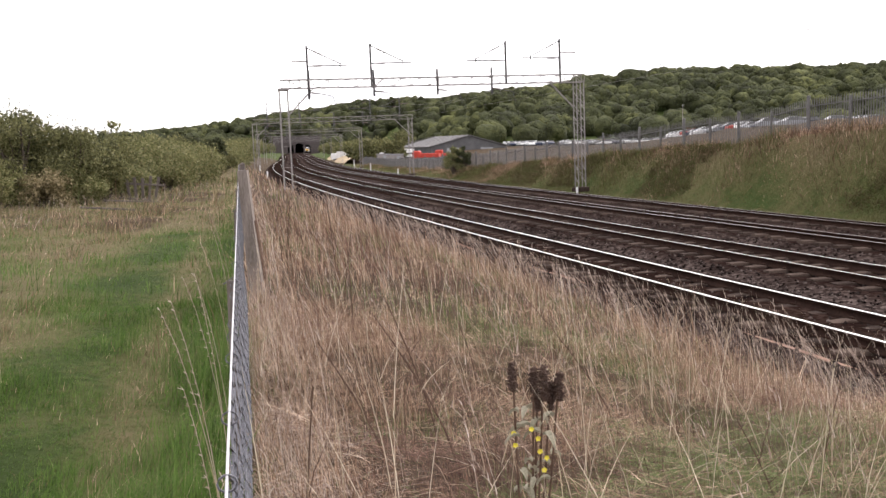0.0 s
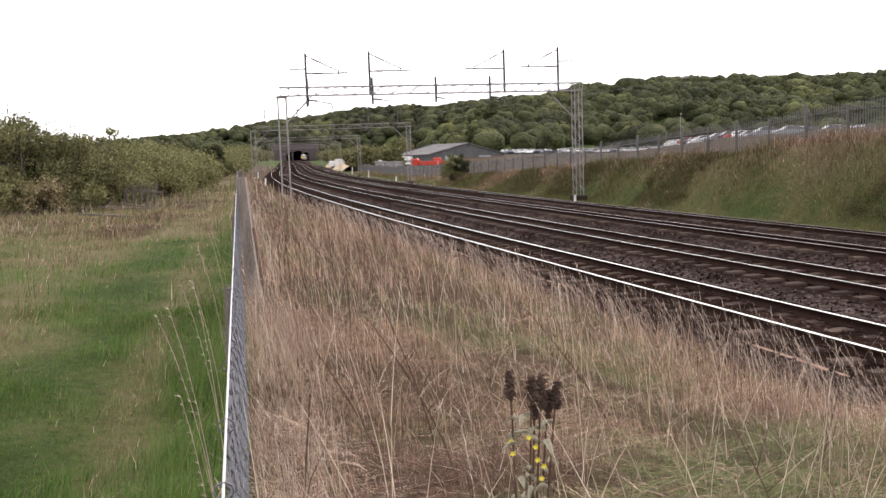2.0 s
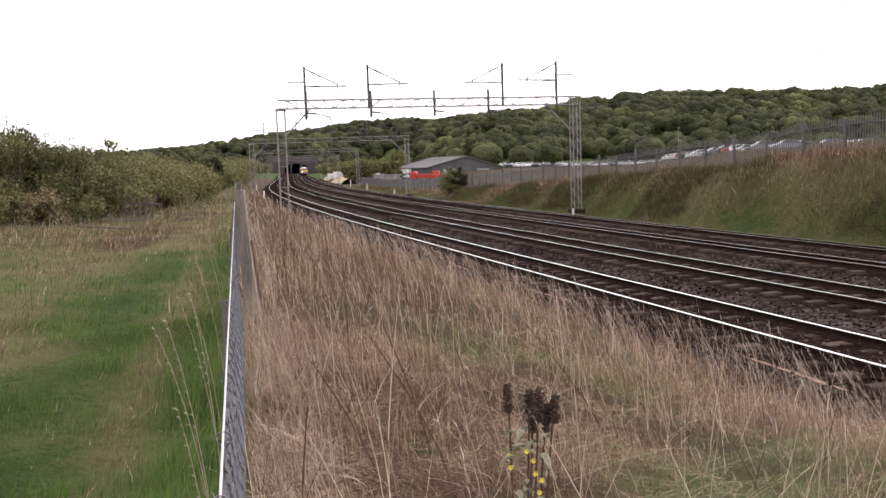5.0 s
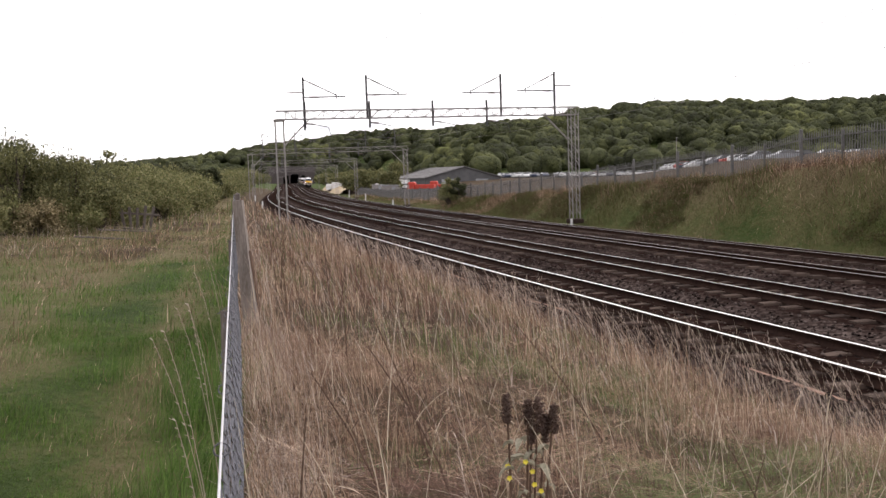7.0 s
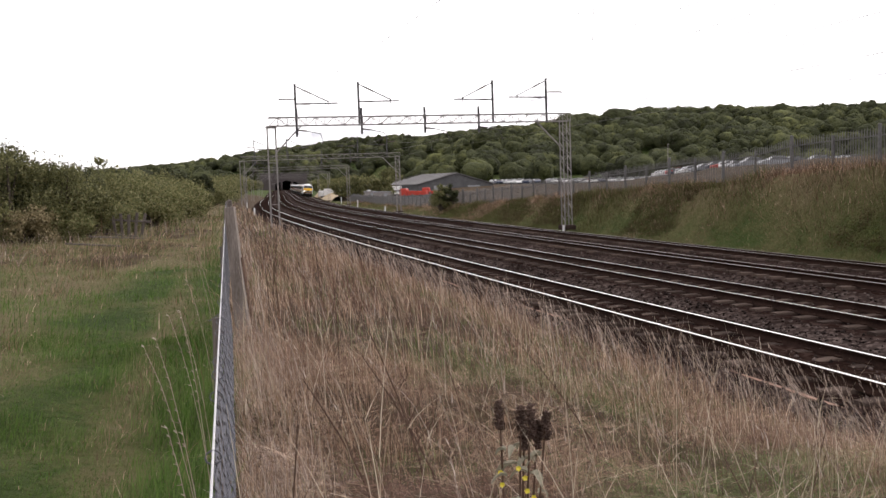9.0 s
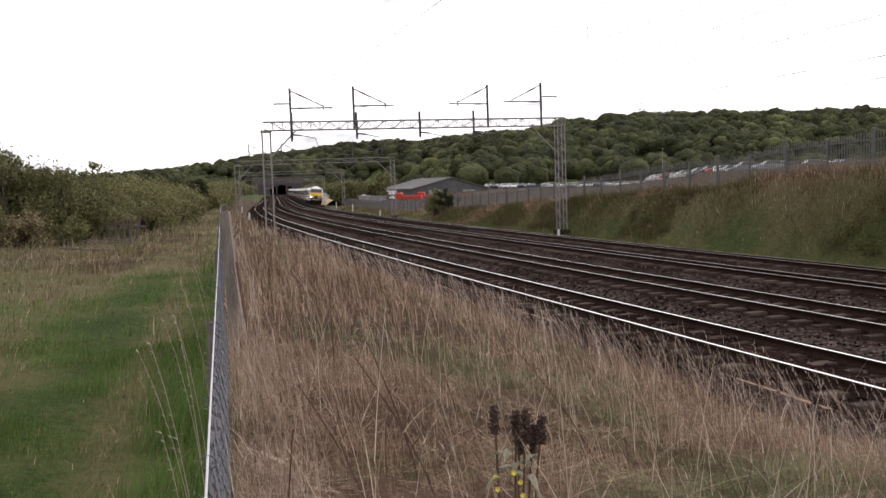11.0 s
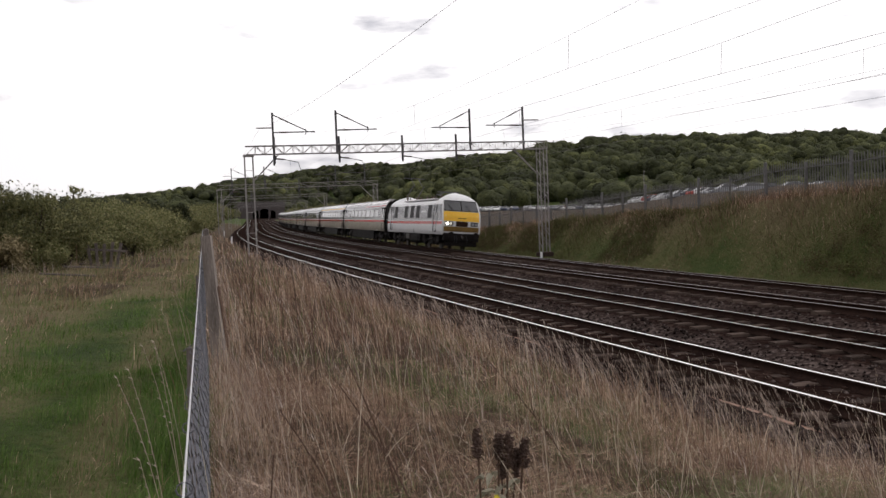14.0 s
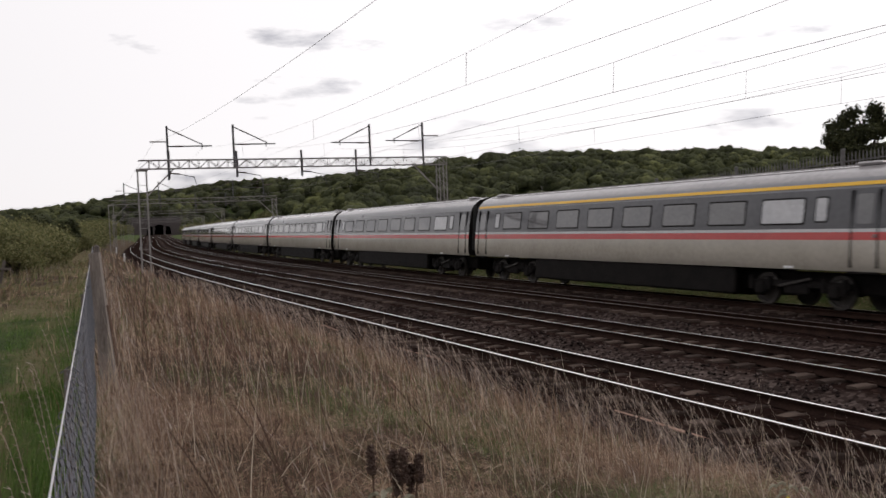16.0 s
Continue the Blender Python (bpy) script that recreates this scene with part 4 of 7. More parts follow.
def build_coach(kind):
    """An express coach; kind: plain, first (yellow line) or buffet (red line)."""
    label = {"plain": "grey and off-white express coach with red and white stripes",
             "first": "grey and off-white express coach, yellow line above windows",
             "buffet": "grey and off-white express coach, red line above some windows"}[kind]
    c = thing("railway_coach", label, "railway coach", "coaches of the train")
    L = 11.15
    zs = [1.02, 1.1, 1.18, 1.45, 1.80, 2.00, 2.085, 2.4, 2.95, 3.10, 3.19, 3.29, 3.38, 3.52, 3.64, 3.73, 3.79, 3.825, 3.835]

    def paint(z):
        return ("tr_cream" if z < 1.8 else "tr_red" if z < 2.0 else "tr_white" if z < 2.085 else "tr_grey" if z < 3.1
                else "tr_midgrey" if z < 3.38 else "tr_roof")
    part("body", shell("coach_body", zs, coach_hw, lambda z: L, lambda z: -L, paint, lambda z: "tr_under", nx=6, side_stations=8), c)
    for sg in (-1, 1):
        for i in range(8):
            y = -7.7 + i * 2.2
            wn_ = part("window", side_panel(Shape(), sg, y - 0.80, y + 0.80, 2.20, 2.93, M["tr_under"], 0.004), c, "wide tinted window")
            part("pane", side_panel(Shape(), sg, y - 0.755, y + 0.755, 2.245, 2.885, M["tr_blind"] if (i * 7 + (kind == "buffet") * 3) % 11 == 5 else M["tr_window"], 0.009, r=0.06), wn_)
        for y in (-9.05, 9.05):
            w2 = part("window", side_panel(Shape(), sg, y - 0.22, y + 0.22, 2.25, 2.93, M["tr_under"], 0.004), c, "small frosted window")
            part("pane", side_panel(Shape(), sg, y - 0.18, y + 0.18, 2.29, 2.89, M["tr_blind"], 0.009, r=0.05), w2)
        for e in (-1, 1):
            y = e * 10.42
            dsh = Shape()
            for yy in (y - 0.40, y + 0.40):
                side_panel(dsh, sg, yy - 0.018, yy + 0.018, 1.12, 3.05, M["tr_under"], 0.006, r=0.01, n=1)
            door = part("door", dsh, c, "slam door with a drop window")
            part("door_window", side_panel(Shape(), sg, y - 0.25, y + 0.25, 2.2, 2.95, M["tr_window"], 0.008), door)
            part("handle", side_panel(Shape(), sg, y + 0.28, y + 0.35, 1.86, 1.95, M["steel"], 0.03, r=0.02), door)
            part("step_board", Shape().box((sg * 1.33, y, 1.0), (0.12, 0.9, 0.05), M["tr_under"]), c)
            part("step_light", Shape().box((sg * 1.37, e * 8.0, 1.07), (0.03, 0.34, 0.07), M["white_paint"], chamfer=0.01), c, "small white marker plate")
        if kind != "plain":
            y0, y1 = (-L + 0.1, L - 0.1) if kind == "first" else (1.0, L - 0.1)
            part("stripe", side_panel(Shape(), sg, y0, y1, 3.17, 3.27, M["tr_yellow"] if kind == "first" else M["tr_red"], 0.005, r=0.01, n=1), c,
                 "thin yellow line" if kind == "first" else "red line")
    # roof ribs and end lamps
    for x in (-0.75, -0.4, 0.4, 0.75):
        z = float(np.interp(-abs(x), [-1.16, -1.03, -0.86, -0.65, -0.42, -0.2], [3.38, 3.52, 3.64, 3.73, 3.79, 3.825]))
        part("roof_rib", Shape().bar((x, -L + 0.3, z + 0.004), (x, L - 0.3, z + 0.004), 0.018, M["tr_roof"]), c)
    for e in (-1, 1):
        part("roof_cap", Shape().box((0.55, e * (L - 1.2), 3.78), (0.5, 0.8, 0.10), M["tr_roof"], chamfer=0.04), c)
        g = Shape()
        g.box((0, e * (L + 0.14), 2.05), (1.0, 0.28, 2.1), M["tyre"], chamfer=0.08)
        for x in (-1.05, 1.05):
            g.box((x * 1.08, e * (L + 0.10), 2.3), (0.14, 0.2, 2.1), M["tyre"], chamfer=0.05)
        part("gangway", g, c, "black rubber gangway bellows")
        for x in (-0.87, 0.87):
            part("buffer", Shape().bar((x, e * L, 1.05), (x, e * (L + 0.18), 1.05), 0.13, M["tr_under"], sides=10), c)
        bogie(c, e * 8.0)
    u = Shape()
    for sg in (-1, 1):
        u.box((sg * 1.15, 0, 0.63), (0.16, 11.6, 0.8), M["tr_under"], chamfer=0.05)
    for y, l_ in ((-4.0, 2.6), (-0.8, 2.8), (2.6, 2.4), (4.9, 1.2)):
        u.box((0, y, 0.62), (2.0, l_, 0.82), M["tr_under"], chamfer=0.06)
    # added full-length black box keeps the space beneath the coach dark
    u.box((0, 0, 0.70), (1.25, 21.4, 0.56), M["tr_under"], chamfer=0.05)
    part("underframe", u, c, "dark skirt over underfloor equipment")
    return c


def loco_hw(z):
    return float(np.interp(z, [1.0, 1.15, 1.5, 2.0, 2.6, 3.05, 3.25, 3.42, 3.58, 3.72, 3.83, 3.90, 3.93],
                           [1.30, 1.36, 1.37, 1.37, 1.35, 1.30, 1.23, 1.10, 0.92, 0.70, 0.45, 0.2, 0.03]))


def nose(z):
    """Front of the locomotive at that height."""
    return float(np.interp(z, [1.0, 1.3, 1.9, 2.3, 2.62, 3.36, 3.55, 3.75, 3.93], [8.74, 8.82, 8.82, 8.76, 8.64, 8.16, 7.94, 7.55, 6.8]))


def front_panel(sh, x0, x1, z0, z1, m, proud=0.012, nx=8, nz=4, taper=0.0):
    """A panel that follows the curved face of the locomotive; taper draws its top in."""
    v = []
    for j in range(nz + 1):
        z = z0 + (z1 - z0) * j / nz
        k = 1 - taper * j / nz
        for i in range(nx + 1):
            x = (x0 + (x1 - x0) * i / nx) * k
            v.append((x, nose(z) - 0.16 * abs(x / loco_hw(z)) ** 2.5 + proud, z))
    w = nx + 1
    f = [(j * w + i + 1, j * w + i, (j + 1) * w + i, (j + 1) * w + i + 1) for j in range(nz) for i in range(nx)]
    n0 = len(v)
    v += [(p[0], p[1] - proud - 0.02, p[2]) for p in v]
    edge = list(range(w)) + [j * w + nx for j in range(1, nz + 1)] + [nz * w + i for i in range(nx - 1, -1, -1)] + [j * w for j in range(nz - 1, 0, -1)]
    f += [(edge[i], edge[(i + 1) % len(edge)], n0 + edge[(i + 1) % len(edge)], n0 + edge[i]) for i in range(len(edge))]
    return sh.add(v, f, m)


def build_loco():
    c = thing("electric_locomotive", "grey and white electric locomotive with a yellow nose and red stripe", "locomotive")
    zs = [1.0, 1.15, 1.3, 1.5, 1.70, 1.90, 2.0, 2.3, 2.6, 3.05, 3.14, 3.25, 3.36, 3.48, 3.58, 3.66, 3.72, 3.78, 3.83, 3.87, 3.90, 3.93]

    def paint(z):
        return ("tr_white" if z < 1.7 else "tr_red" if z < 1.9 else "tr_white" if z < 2.0 else "tr_loco" if z < 3.05 else "tr_white")
    part("body", shell("loco_body", zs, loco_hw, nose, lambda z: -nose(z), paint, lambda z: "tr_white", bulge=0.16, nx=12, side_stations=44, low_roof=True), c)
    # roof well with equipment between the cabs
    well = Shape()
    well.box((0, 0, 3.50), (1.9, 9.6, 0.12), M["tr_roof"], chamfer=0.05)
    part("roof_hatch", well, c, "grey roof hatches")
    pan = Shape()
    for x in (-0.45, 0.45):
        pan.bar((x, 5.0, 3.78), (x, 3.4, 3.88), 0.03, M["steel_dark"])
        pan.bar((x * 0.7, 3.4, 3.88), (x * 0.7, 5.2, 4.0), 0.025, M["steel_dark"])
    pan.bar((-0.8, 5.2, 4.02), (0.8, 5.2, 4.02), 0.035, M["steel_dark"])
    pan.bar((-0.8, 4.95, 4.02), (0.8, 4.95, 4.02), 0.035, M["steel_dark"])
    for x in (-0.5, 0.5):
        for y in (3.3, 5.1):
            pan.bar((x, y, 3.5), (x, y, 3.8), 0.07, M["insulator"], sides=8)
    part("pantograph", pan, c, "folded dark pantograph")
    up = Shape()
    for x in (-0.45, 0.45):
        up.bar((x, -5.6, 4.0), (x, -3.9, 4.75), 0.03, M["steel_dark"])
        up.bar((x * 0.7, -3.9, 4.75), (x * 0.7, -5.4, 5.42), 0.022, M["steel_dark"])
        up.bar((x, -5.6, 3.45), (x, -5.6, 4.0), 0.07, M["insulator"], sides=8)
    up.bar((-0.85, -5.4, 5.44), (0.85, -5.4, 5.44), 0.035, M["steel_dark"])
    up.bar((-0.85, -5.65, 5.44), (0.85, -5.65, 5.44), 0.03, M["steel_dark"])
    part("pantograph", up, c, "raised dark pantograph")
    for y in (-2.4, -0.8, 1.0, 2.4):
        part("roof_insulator", Shape().bar((0.5, y, 3.5), (0.5, y, 3.78), 0.06, M["insulator"], sides=8), c)
    # front
    scr = part("windscreen_surround", front_panel(Shape(), -1.22, 1.22, 2.62, 3.36, M["tr_under"], 0.008, taper=0.07), c, "black windscreen surround")
    for a, b in ((-1.17, -0.03), (0.03, 1.17)):
        part("windscreen", front_panel(Shape(), a, b, 2.67, 3.31, M["glass"], 0.022, taper=0.06), scr, "dark sloping windscreen")
        x = (a + b) / 2
        part("wiper", Shape().bar((x, nose(2.66) + 0.04, 2.66), (x + 0.3, nose(3.1) + 0.035, 3.1), 0.012, M["tyre"]), scr)
    part("nose_panel", front_panel(Shape(), -1.26, 1.26, 1.95, 2.60, M["tr_yellow"], 0.007), c, "yellow warning panel")
    part("lower_panel", front_panel(Shape(), -1.24, 1.24, 1.24, 1.58, M["tr_dirty"], 0.007), c, "dirty yellow lower panel")
    part("grille", front_panel(Shape(), -0.42, 0.42, 1.60, 1.94, M["rust"], 0.012), c, "dark brown centre grille")
    for sg in (-1, 1):
        hl = part("headlight_cluster", front_panel(Shape(), sg * 0.62, sg * 1.16, 1.64, 1.92, M["louvre"], 0.014) if sg > 0 else front_panel(Shape(), -1.16, -0.62, 1.64, 1.92, M["louvre"], 0.014), c, "black lamp cluster")
        for k, (x, r) in enumerate(((0.78, 0.095), (1.02, 0.085))):
            y = nose(1.78) - 0.16 * abs(x / 1.37) ** 2.5
            lit = (M["headlight"] if k == 1 else M["marker"]) if sg > 0 else M["grey_paint"]
            part("headlight", Shape().bar((sg * x, y - 0.02, 1.78), (sg * x, y + 0.035, 1.78), r, lit, sides=14), hl, "lit headlight" if sg > 0 else "unlit lamp")
        part("number_bars", front_panel(Shape(), sg * 0.03, sg * 0.28, 2.12, 2.17, M["tr_under"], 0.011, nx=2, nz=1) if sg > 0 else front_panel(Shape(), -0.28, -0.03, 2.12, 2.17, M["tr_under"], 0.011, nx=2, nz=1), c, "small dark bars of lettering")
    bf = Shape()
    bf.box((0, 8.66, 0.86), (2.5, 0.3, 0.55), M["tr_under"], chamfer=0.05)
    bf.box((0, 8.66, 0.42), (2.3, 0.12, 0.32), M["tr_under"], chamfer=0.03)
    part("buffer_beam", Shape().box((0, -8.66, 0.86), (2.5, 0.3, 0.55), M["tr_under"], chamfer=0.05), c, "black rear buffer beam")
    part("buffer_beam", bf, c, "black buffer beam and plough")
    for e in (-1, 1):
        for x in (-0.87, 0.87):
            b = Shape().bar((x, e * 8.75, 1.0), (x, e * 9.32, 1.0), 0.1, M["tr_under"], sides=10)
            b.bar((x, e * 9.3, 1.0), (x, e * 9.36, 1.0), 0.23, M["tr_under"], sides=14)
            part("buffer", b, c, "black round buffer")
    cp = Shape()
    cp.bar((0, 8.75, 0.95), (0, 9.2, 0.8), 0.05, M["tr_wheel"])
    for x in (-0.35, 0.35, 0.5):
        cp.sweep([(x, 8.8, 1.0), (x, 8.98, 0.7), (x * 1.1, 8.94, 0.5)], 0.03, M["tyre"], 6)
    part("coupling", cp, c, "coupling hook and brake hoses")
    # sides
    for sg in (-1, 1):
        for e in (-1, 1):
            # cab side: dark window and door
            w = part("cab_window", side_panel(Shape(), sg, min(e * (7.22 + 0.43 * (e < 0)), e * 8.15), max(e * (7.22 + 0.43 * (e < 0)), e * 8.15), 2.45, 3.08, M["glass"], 0.008, loco_hw), c, "dark cab side window")
            d = Shape()
            q = 6.75 if e > 0 else 7.1
            for yy in (e * (q - 0.35), e * (q + 0.35)):
                side_panel(d, sg, yy - 0.02, yy + 0.02, 1.2, 3.1, M["tr_under"], 0.007, loco_hw, 0.01, 1)
            side_panel(d, sg, e * q - 0.33, e * q + 0.33, 1.17, 1.2, M["tr_under"], 0.007, loco_hw, 0.01, 1)
            door = part("cab_door", d, c, "white cab door with a narrow window")
            part("door_window", side_panel(Shape(), sg, e * q - 0.19, e * q + 0.19, 2.35, 3.0, M["glass"], 0.009, loco_hw), door)
            for yy in (e * (q - 0.48), e * (q + 0.48)):
                part("handrail", Shape().bar((sg * 1.40, yy, 1.3), (sg * 1.40, yy, 2.5), 0.018, M["white_paint"]), door)
            part("cab_panel", side_panel(Shape(), sg, min(e * 6.9, e * 8.4), max(e * 6.9, e * 8.4), 2.02, 2.40, M["tr_grey"], 0.005, loco_hw, 0.03), c, "dark grey cab panel")
        for y in (-5.6, -2.1, -0.1, 1.7, 5.2):
            part("louvre", side_panel(Shape(), sg, y - 0.5, y + 0.5, 2.14, 3.06, M["louvre"], 0.006, loco_hw, 0.03), c, "tall black louvred vent")
        part("name_bars", side_panel(Shape(), sg, 2.75, 4.2, 2.55, 2.66, M["tr_white"], 0.007, loco_hw, 0.02, 1), c, "pale bars of lettering")
        part("emblem", side_panel(Shape(), sg, -4.7, -3.1, 2.45, 2.75, M["tr_midgrey"], 0.006, loco_hw, 0.03, 1), c, "faint raised emblem")
        u = Shape()
        u.box((sg * 1.1, 0, 0.72), (0.3, 4.6, 0.62), M["tr_under"], chamfer=0.06)
        u.box((sg * 1.16, -1.4, 0.78), (0.3, 1.1, 0.4), M["tr_wheel"], chamfer=0.04)
        u.box((sg * 1.16, 1.1, 0.66), (0.28, 1.6, 0.5), M["tr_under"], chamfer=0.08)
        part("equipment_box", u, c, "black underfloor boxes")
    # core box and crosspieces added so no daylight shows beneath the locomotive
    core = Shape().box((0, 0, 0.62), (1.25, 16.4, 0.72), M["tr_under"], chamfer=0.05)
    for y in (-6.9, -3.0, 3.0, 6.9):
        core.box((0, y, 0.7), (2.3, 0.7, 0.5), M["tr_under"], chamfer=0.05)
    part("underframe", core, c, "black underframe, boxed in to keep the space beneath dark")
    for e in (-1, 1):
        bogie(c, e * 5.0, 0.58, 3.3)
    return c


NOSE_S0, SPEED = 654.34, 42.203
CANT_D = -math.degrees(math.atan(TRACKS["D"][1] / 1.505))
train = [(build_loco(), 9.3, 5.0)]
train[0][0].scale = (1.0, 0.965, 1.0)
_first = build_coach("plain")
_at = 18.75
for _i in range(10):
    _c = build_coach("buffet") if _i == 0 else build_coach("first") if _i == 1 else _first if _i == 2 else copy_thing(_first, Matrix.Identity(4))
    train.append((_c, _at + 11.5, 8.0))
    _at += 23.0


def motions():
    """The train runs along the far track towards and past the camera."""
    times = [i * 0.5 for i in range(33)]
    for ob, back, pivot in train:
        rows = []
        for t in times:
            s = NOSE_S0 - SPEED * t + back
            a, b = Vector(on_line(s - pivot)), Vector(on_line(s + pivot))
            mid, ax = (a + b) / 2, a - b
            rz = math.degrees(math.atan2(-ax.x, ax.y))
            rx = math.degrees(math.atan2(ax.z, math.hypot(ax.x, ax.y)))
            rows.append((t, pose(mid.x, mid.y, mid.z, rx, CANT_D, rz)))
        walk(ob, rows)


# ---------------------------------------------------------------- plants
rng = np.random.default_rng(7)


def blade_mesh(name, base, length, lean_dir, lean, width, mats, index=None, segs=3, droop=1.8):
    """Many tapered bent blades as one mesh; all arguments are arrays over the blades."""
    n = len(base)
    ax = np.stack([np.cos(lean_dir), np.sin(lean_dir), 0 * lean_dir], 1)
    face = rng.uniform(0, 2 * np.pi, n)
    wv = np.stack([np.cos(face), np.sin(face), 0 * face], 1)
    # keep the flat of the blade across its bend
    wv = wv - (wv * ax).sum(1)[:, None] * ax * 0.5
    wv /= np.linalg.norm(wv, axis=1)[:, None]
    norm = 1 / np.sqrt(1 + lean ** 2)
    cols = []
    for k in range(segs + 1):
        t = k / segs
        c = base + ax * (length * lean * norm * t ** droop)[:, None]
        c[:, 2] += length * norm * (t - 0.12 * np.minimum(lean, 2) * t ** 3)
        w = width * (1 - t) ** 0.7 * 0.5 + width * 0.06
        cols += [c - wv * w[:, None], c + wv * w[:, None]]
    v = np.stack(cols, 1).reshape(-1, 3)
    per = 2 * (segs + 1)
    o = (np.arange(n) * per)[:, None]
    f = np.concatenate([np.stack([o[:, 0] + 2 * k, o[:, 0] + 2 * k + 1, o[:, 0] + 2 * k + 3, o[:, 0] + 2 * k + 2], 1)[:, None] for k in range(segs)], 1).reshape(-1, 4)
    idx = None if index is None else np.repeat(index, segs)
    return bulk(name, v, f, mats, idx)


def scatter(n, y0, y1, spread=0.72, power=1.0):
    """Places in front of the camera, denser near by; from behind it, evenly all round."""
    if y0 < 0:
        x, y = rng.uniform(-9, 11, n), rng.uniform(y0, y1, n)
        keep = np.abs(x) > 0.7 * y
        return x[keep], y[keep]
    y = y0 + (y1 - y0) * rng.uniform(0, 1, n) ** power
    x = y * rng.uniform(-spread, spread, n)
    return x, y


def build_verge():
    for n, y0, y1, pw, wid, big in ((105000, 0.9, 9.0, 0.8, 0.0028, 0.80), (52000, 8.0, 26.0, 0.9, 0.0065, 0.85), (9000, -9.0, 4.0, 1.0, 0.006, 0.72), (24000, 25.0, 110.0, 1.0, 0.019, 0.95)):
        x, y = scatter(n * 2, y0, y1, 0.85, pw)
        u = fence_u(x, y)
        _, o = s_o(x, y)
        edge = o + 12.75
        ok = (u > 0.05) & (edge < 0.25 * rng.standard_normal(len(x)))
        x, y, u, edge = x[ok][:n], y[ok][:n], u[ok][:n], edge[ok][:n]
        green = wobble(x, y, 1.1, 0.4) + 0.8 * wobble(x, y, 3.9, 1.2) + 0.5 * smooth(0.9, 2.6, u) * smooth(16, 6, y) - 0.25
        red = wobble(x, y, 0.9, 2.9) + 0.8 * wobble(x, y, 3.3, 0.3)
        hollow = np.exp(-((x + 0.1) ** 2 + (y - 4.3) ** 2) / 0.16)
        red, green = red + 2.2 * hollow, green - 1.2 * hollow
        pick = rng.uniform(0, 1, len(x))
        idx = np.where(pick < np.clip(green * 0.75 + 0.20, 0.05, 0.78), 2, np.where(pick > 1 - np.clip(red * 0.6 + 0.2, 0.06, 0.75), 1, 0))
        # upright pale straw along the wire fence, matted swirls further out
        wall = smooth(0.75, 0.2, u)
        idx = np.where(rng.uniform(0, 1, len(x)) < 0.8 * wall, np.where(rng.uniform(0, 1, len(x)) < 0.5, 3, 0), idx)
        lying = rng.uniform(0, 1, len(x)) < np.interp(y, [1, 6, 12, 20], [0.84, 0.76, 0.48, 0.2]) * (1 - 0.45 * wall)
        L = big * rng.uniform(0.30, 0.95, len(x)) * np.where(idx == 2, 0.62, 1.0) * np.interp(y, [0, 4, 9, 20], [0.50, 0.62, 0.85, 1.0])
        L = L * (0.72 + 0.3 * wobble(x, y, 1.3, 5) + 0.3 * wobble(x, y, 5.2, 2)) * np.where(edge > -0.8, 0.8, 1.0) * (1 + 0.25 * wall) * (1 - 0.55 * hollow)
        z = height(x, y) - 0.02
        hump = np.clip(0.6 + 0.5 * wobble(x, y, 4.6, 4.4) + 0.3 * wobble(x, y, 1.5, 1), 0.05, 1.5)
        wide = wid * rng.uniform(0.6, 1.4, len(x))
        kinds = [M["blade_dry"], M["blade_red"], M["blade_green"], M["seed_pale"]]
        up, q = ~lying, lying
        n_up, n_q = int(up.sum()), int(q.sum())
        me = blade_mesh("dry_grass", np.stack([x, y, z], 1)[up], L[up], 2.75 + rng.normal(0, 1.2, n_up), np.abs(rng.normal(0.5, 0.4, n_up)), wide[up], kinds, idx[up], 3 if y0 < 5 else 2)
        tagged(new("dry_grass", me), "tall dry straw-coloured grass with green tufts on the railway verge", "grass", kind="stuff")
        if n_q > 50:
            base = np.stack([x, y, z + rng.uniform(0, 0.30, len(x)) * hump], 1)[q]
            way = np.where(rng.uniform(0, 1, n_q) < 0.5, 0.0, np.pi) + 0.9 * wobble(base[:, 0], base[:, 1], 2.0, 3) + rng.normal(0, 0.6, n_q)
            me = blade_mesh("thatch", base, L[q] * 0.9, way, rng.uniform(2.2, 9.0, n_q), wide[q], kinds, idx[q], 2, 1.2)
            tagged(new("thatch", me), "matted fallen brown grass lying in all directions on the verge", "grass", kind="stuff")


build_verge()


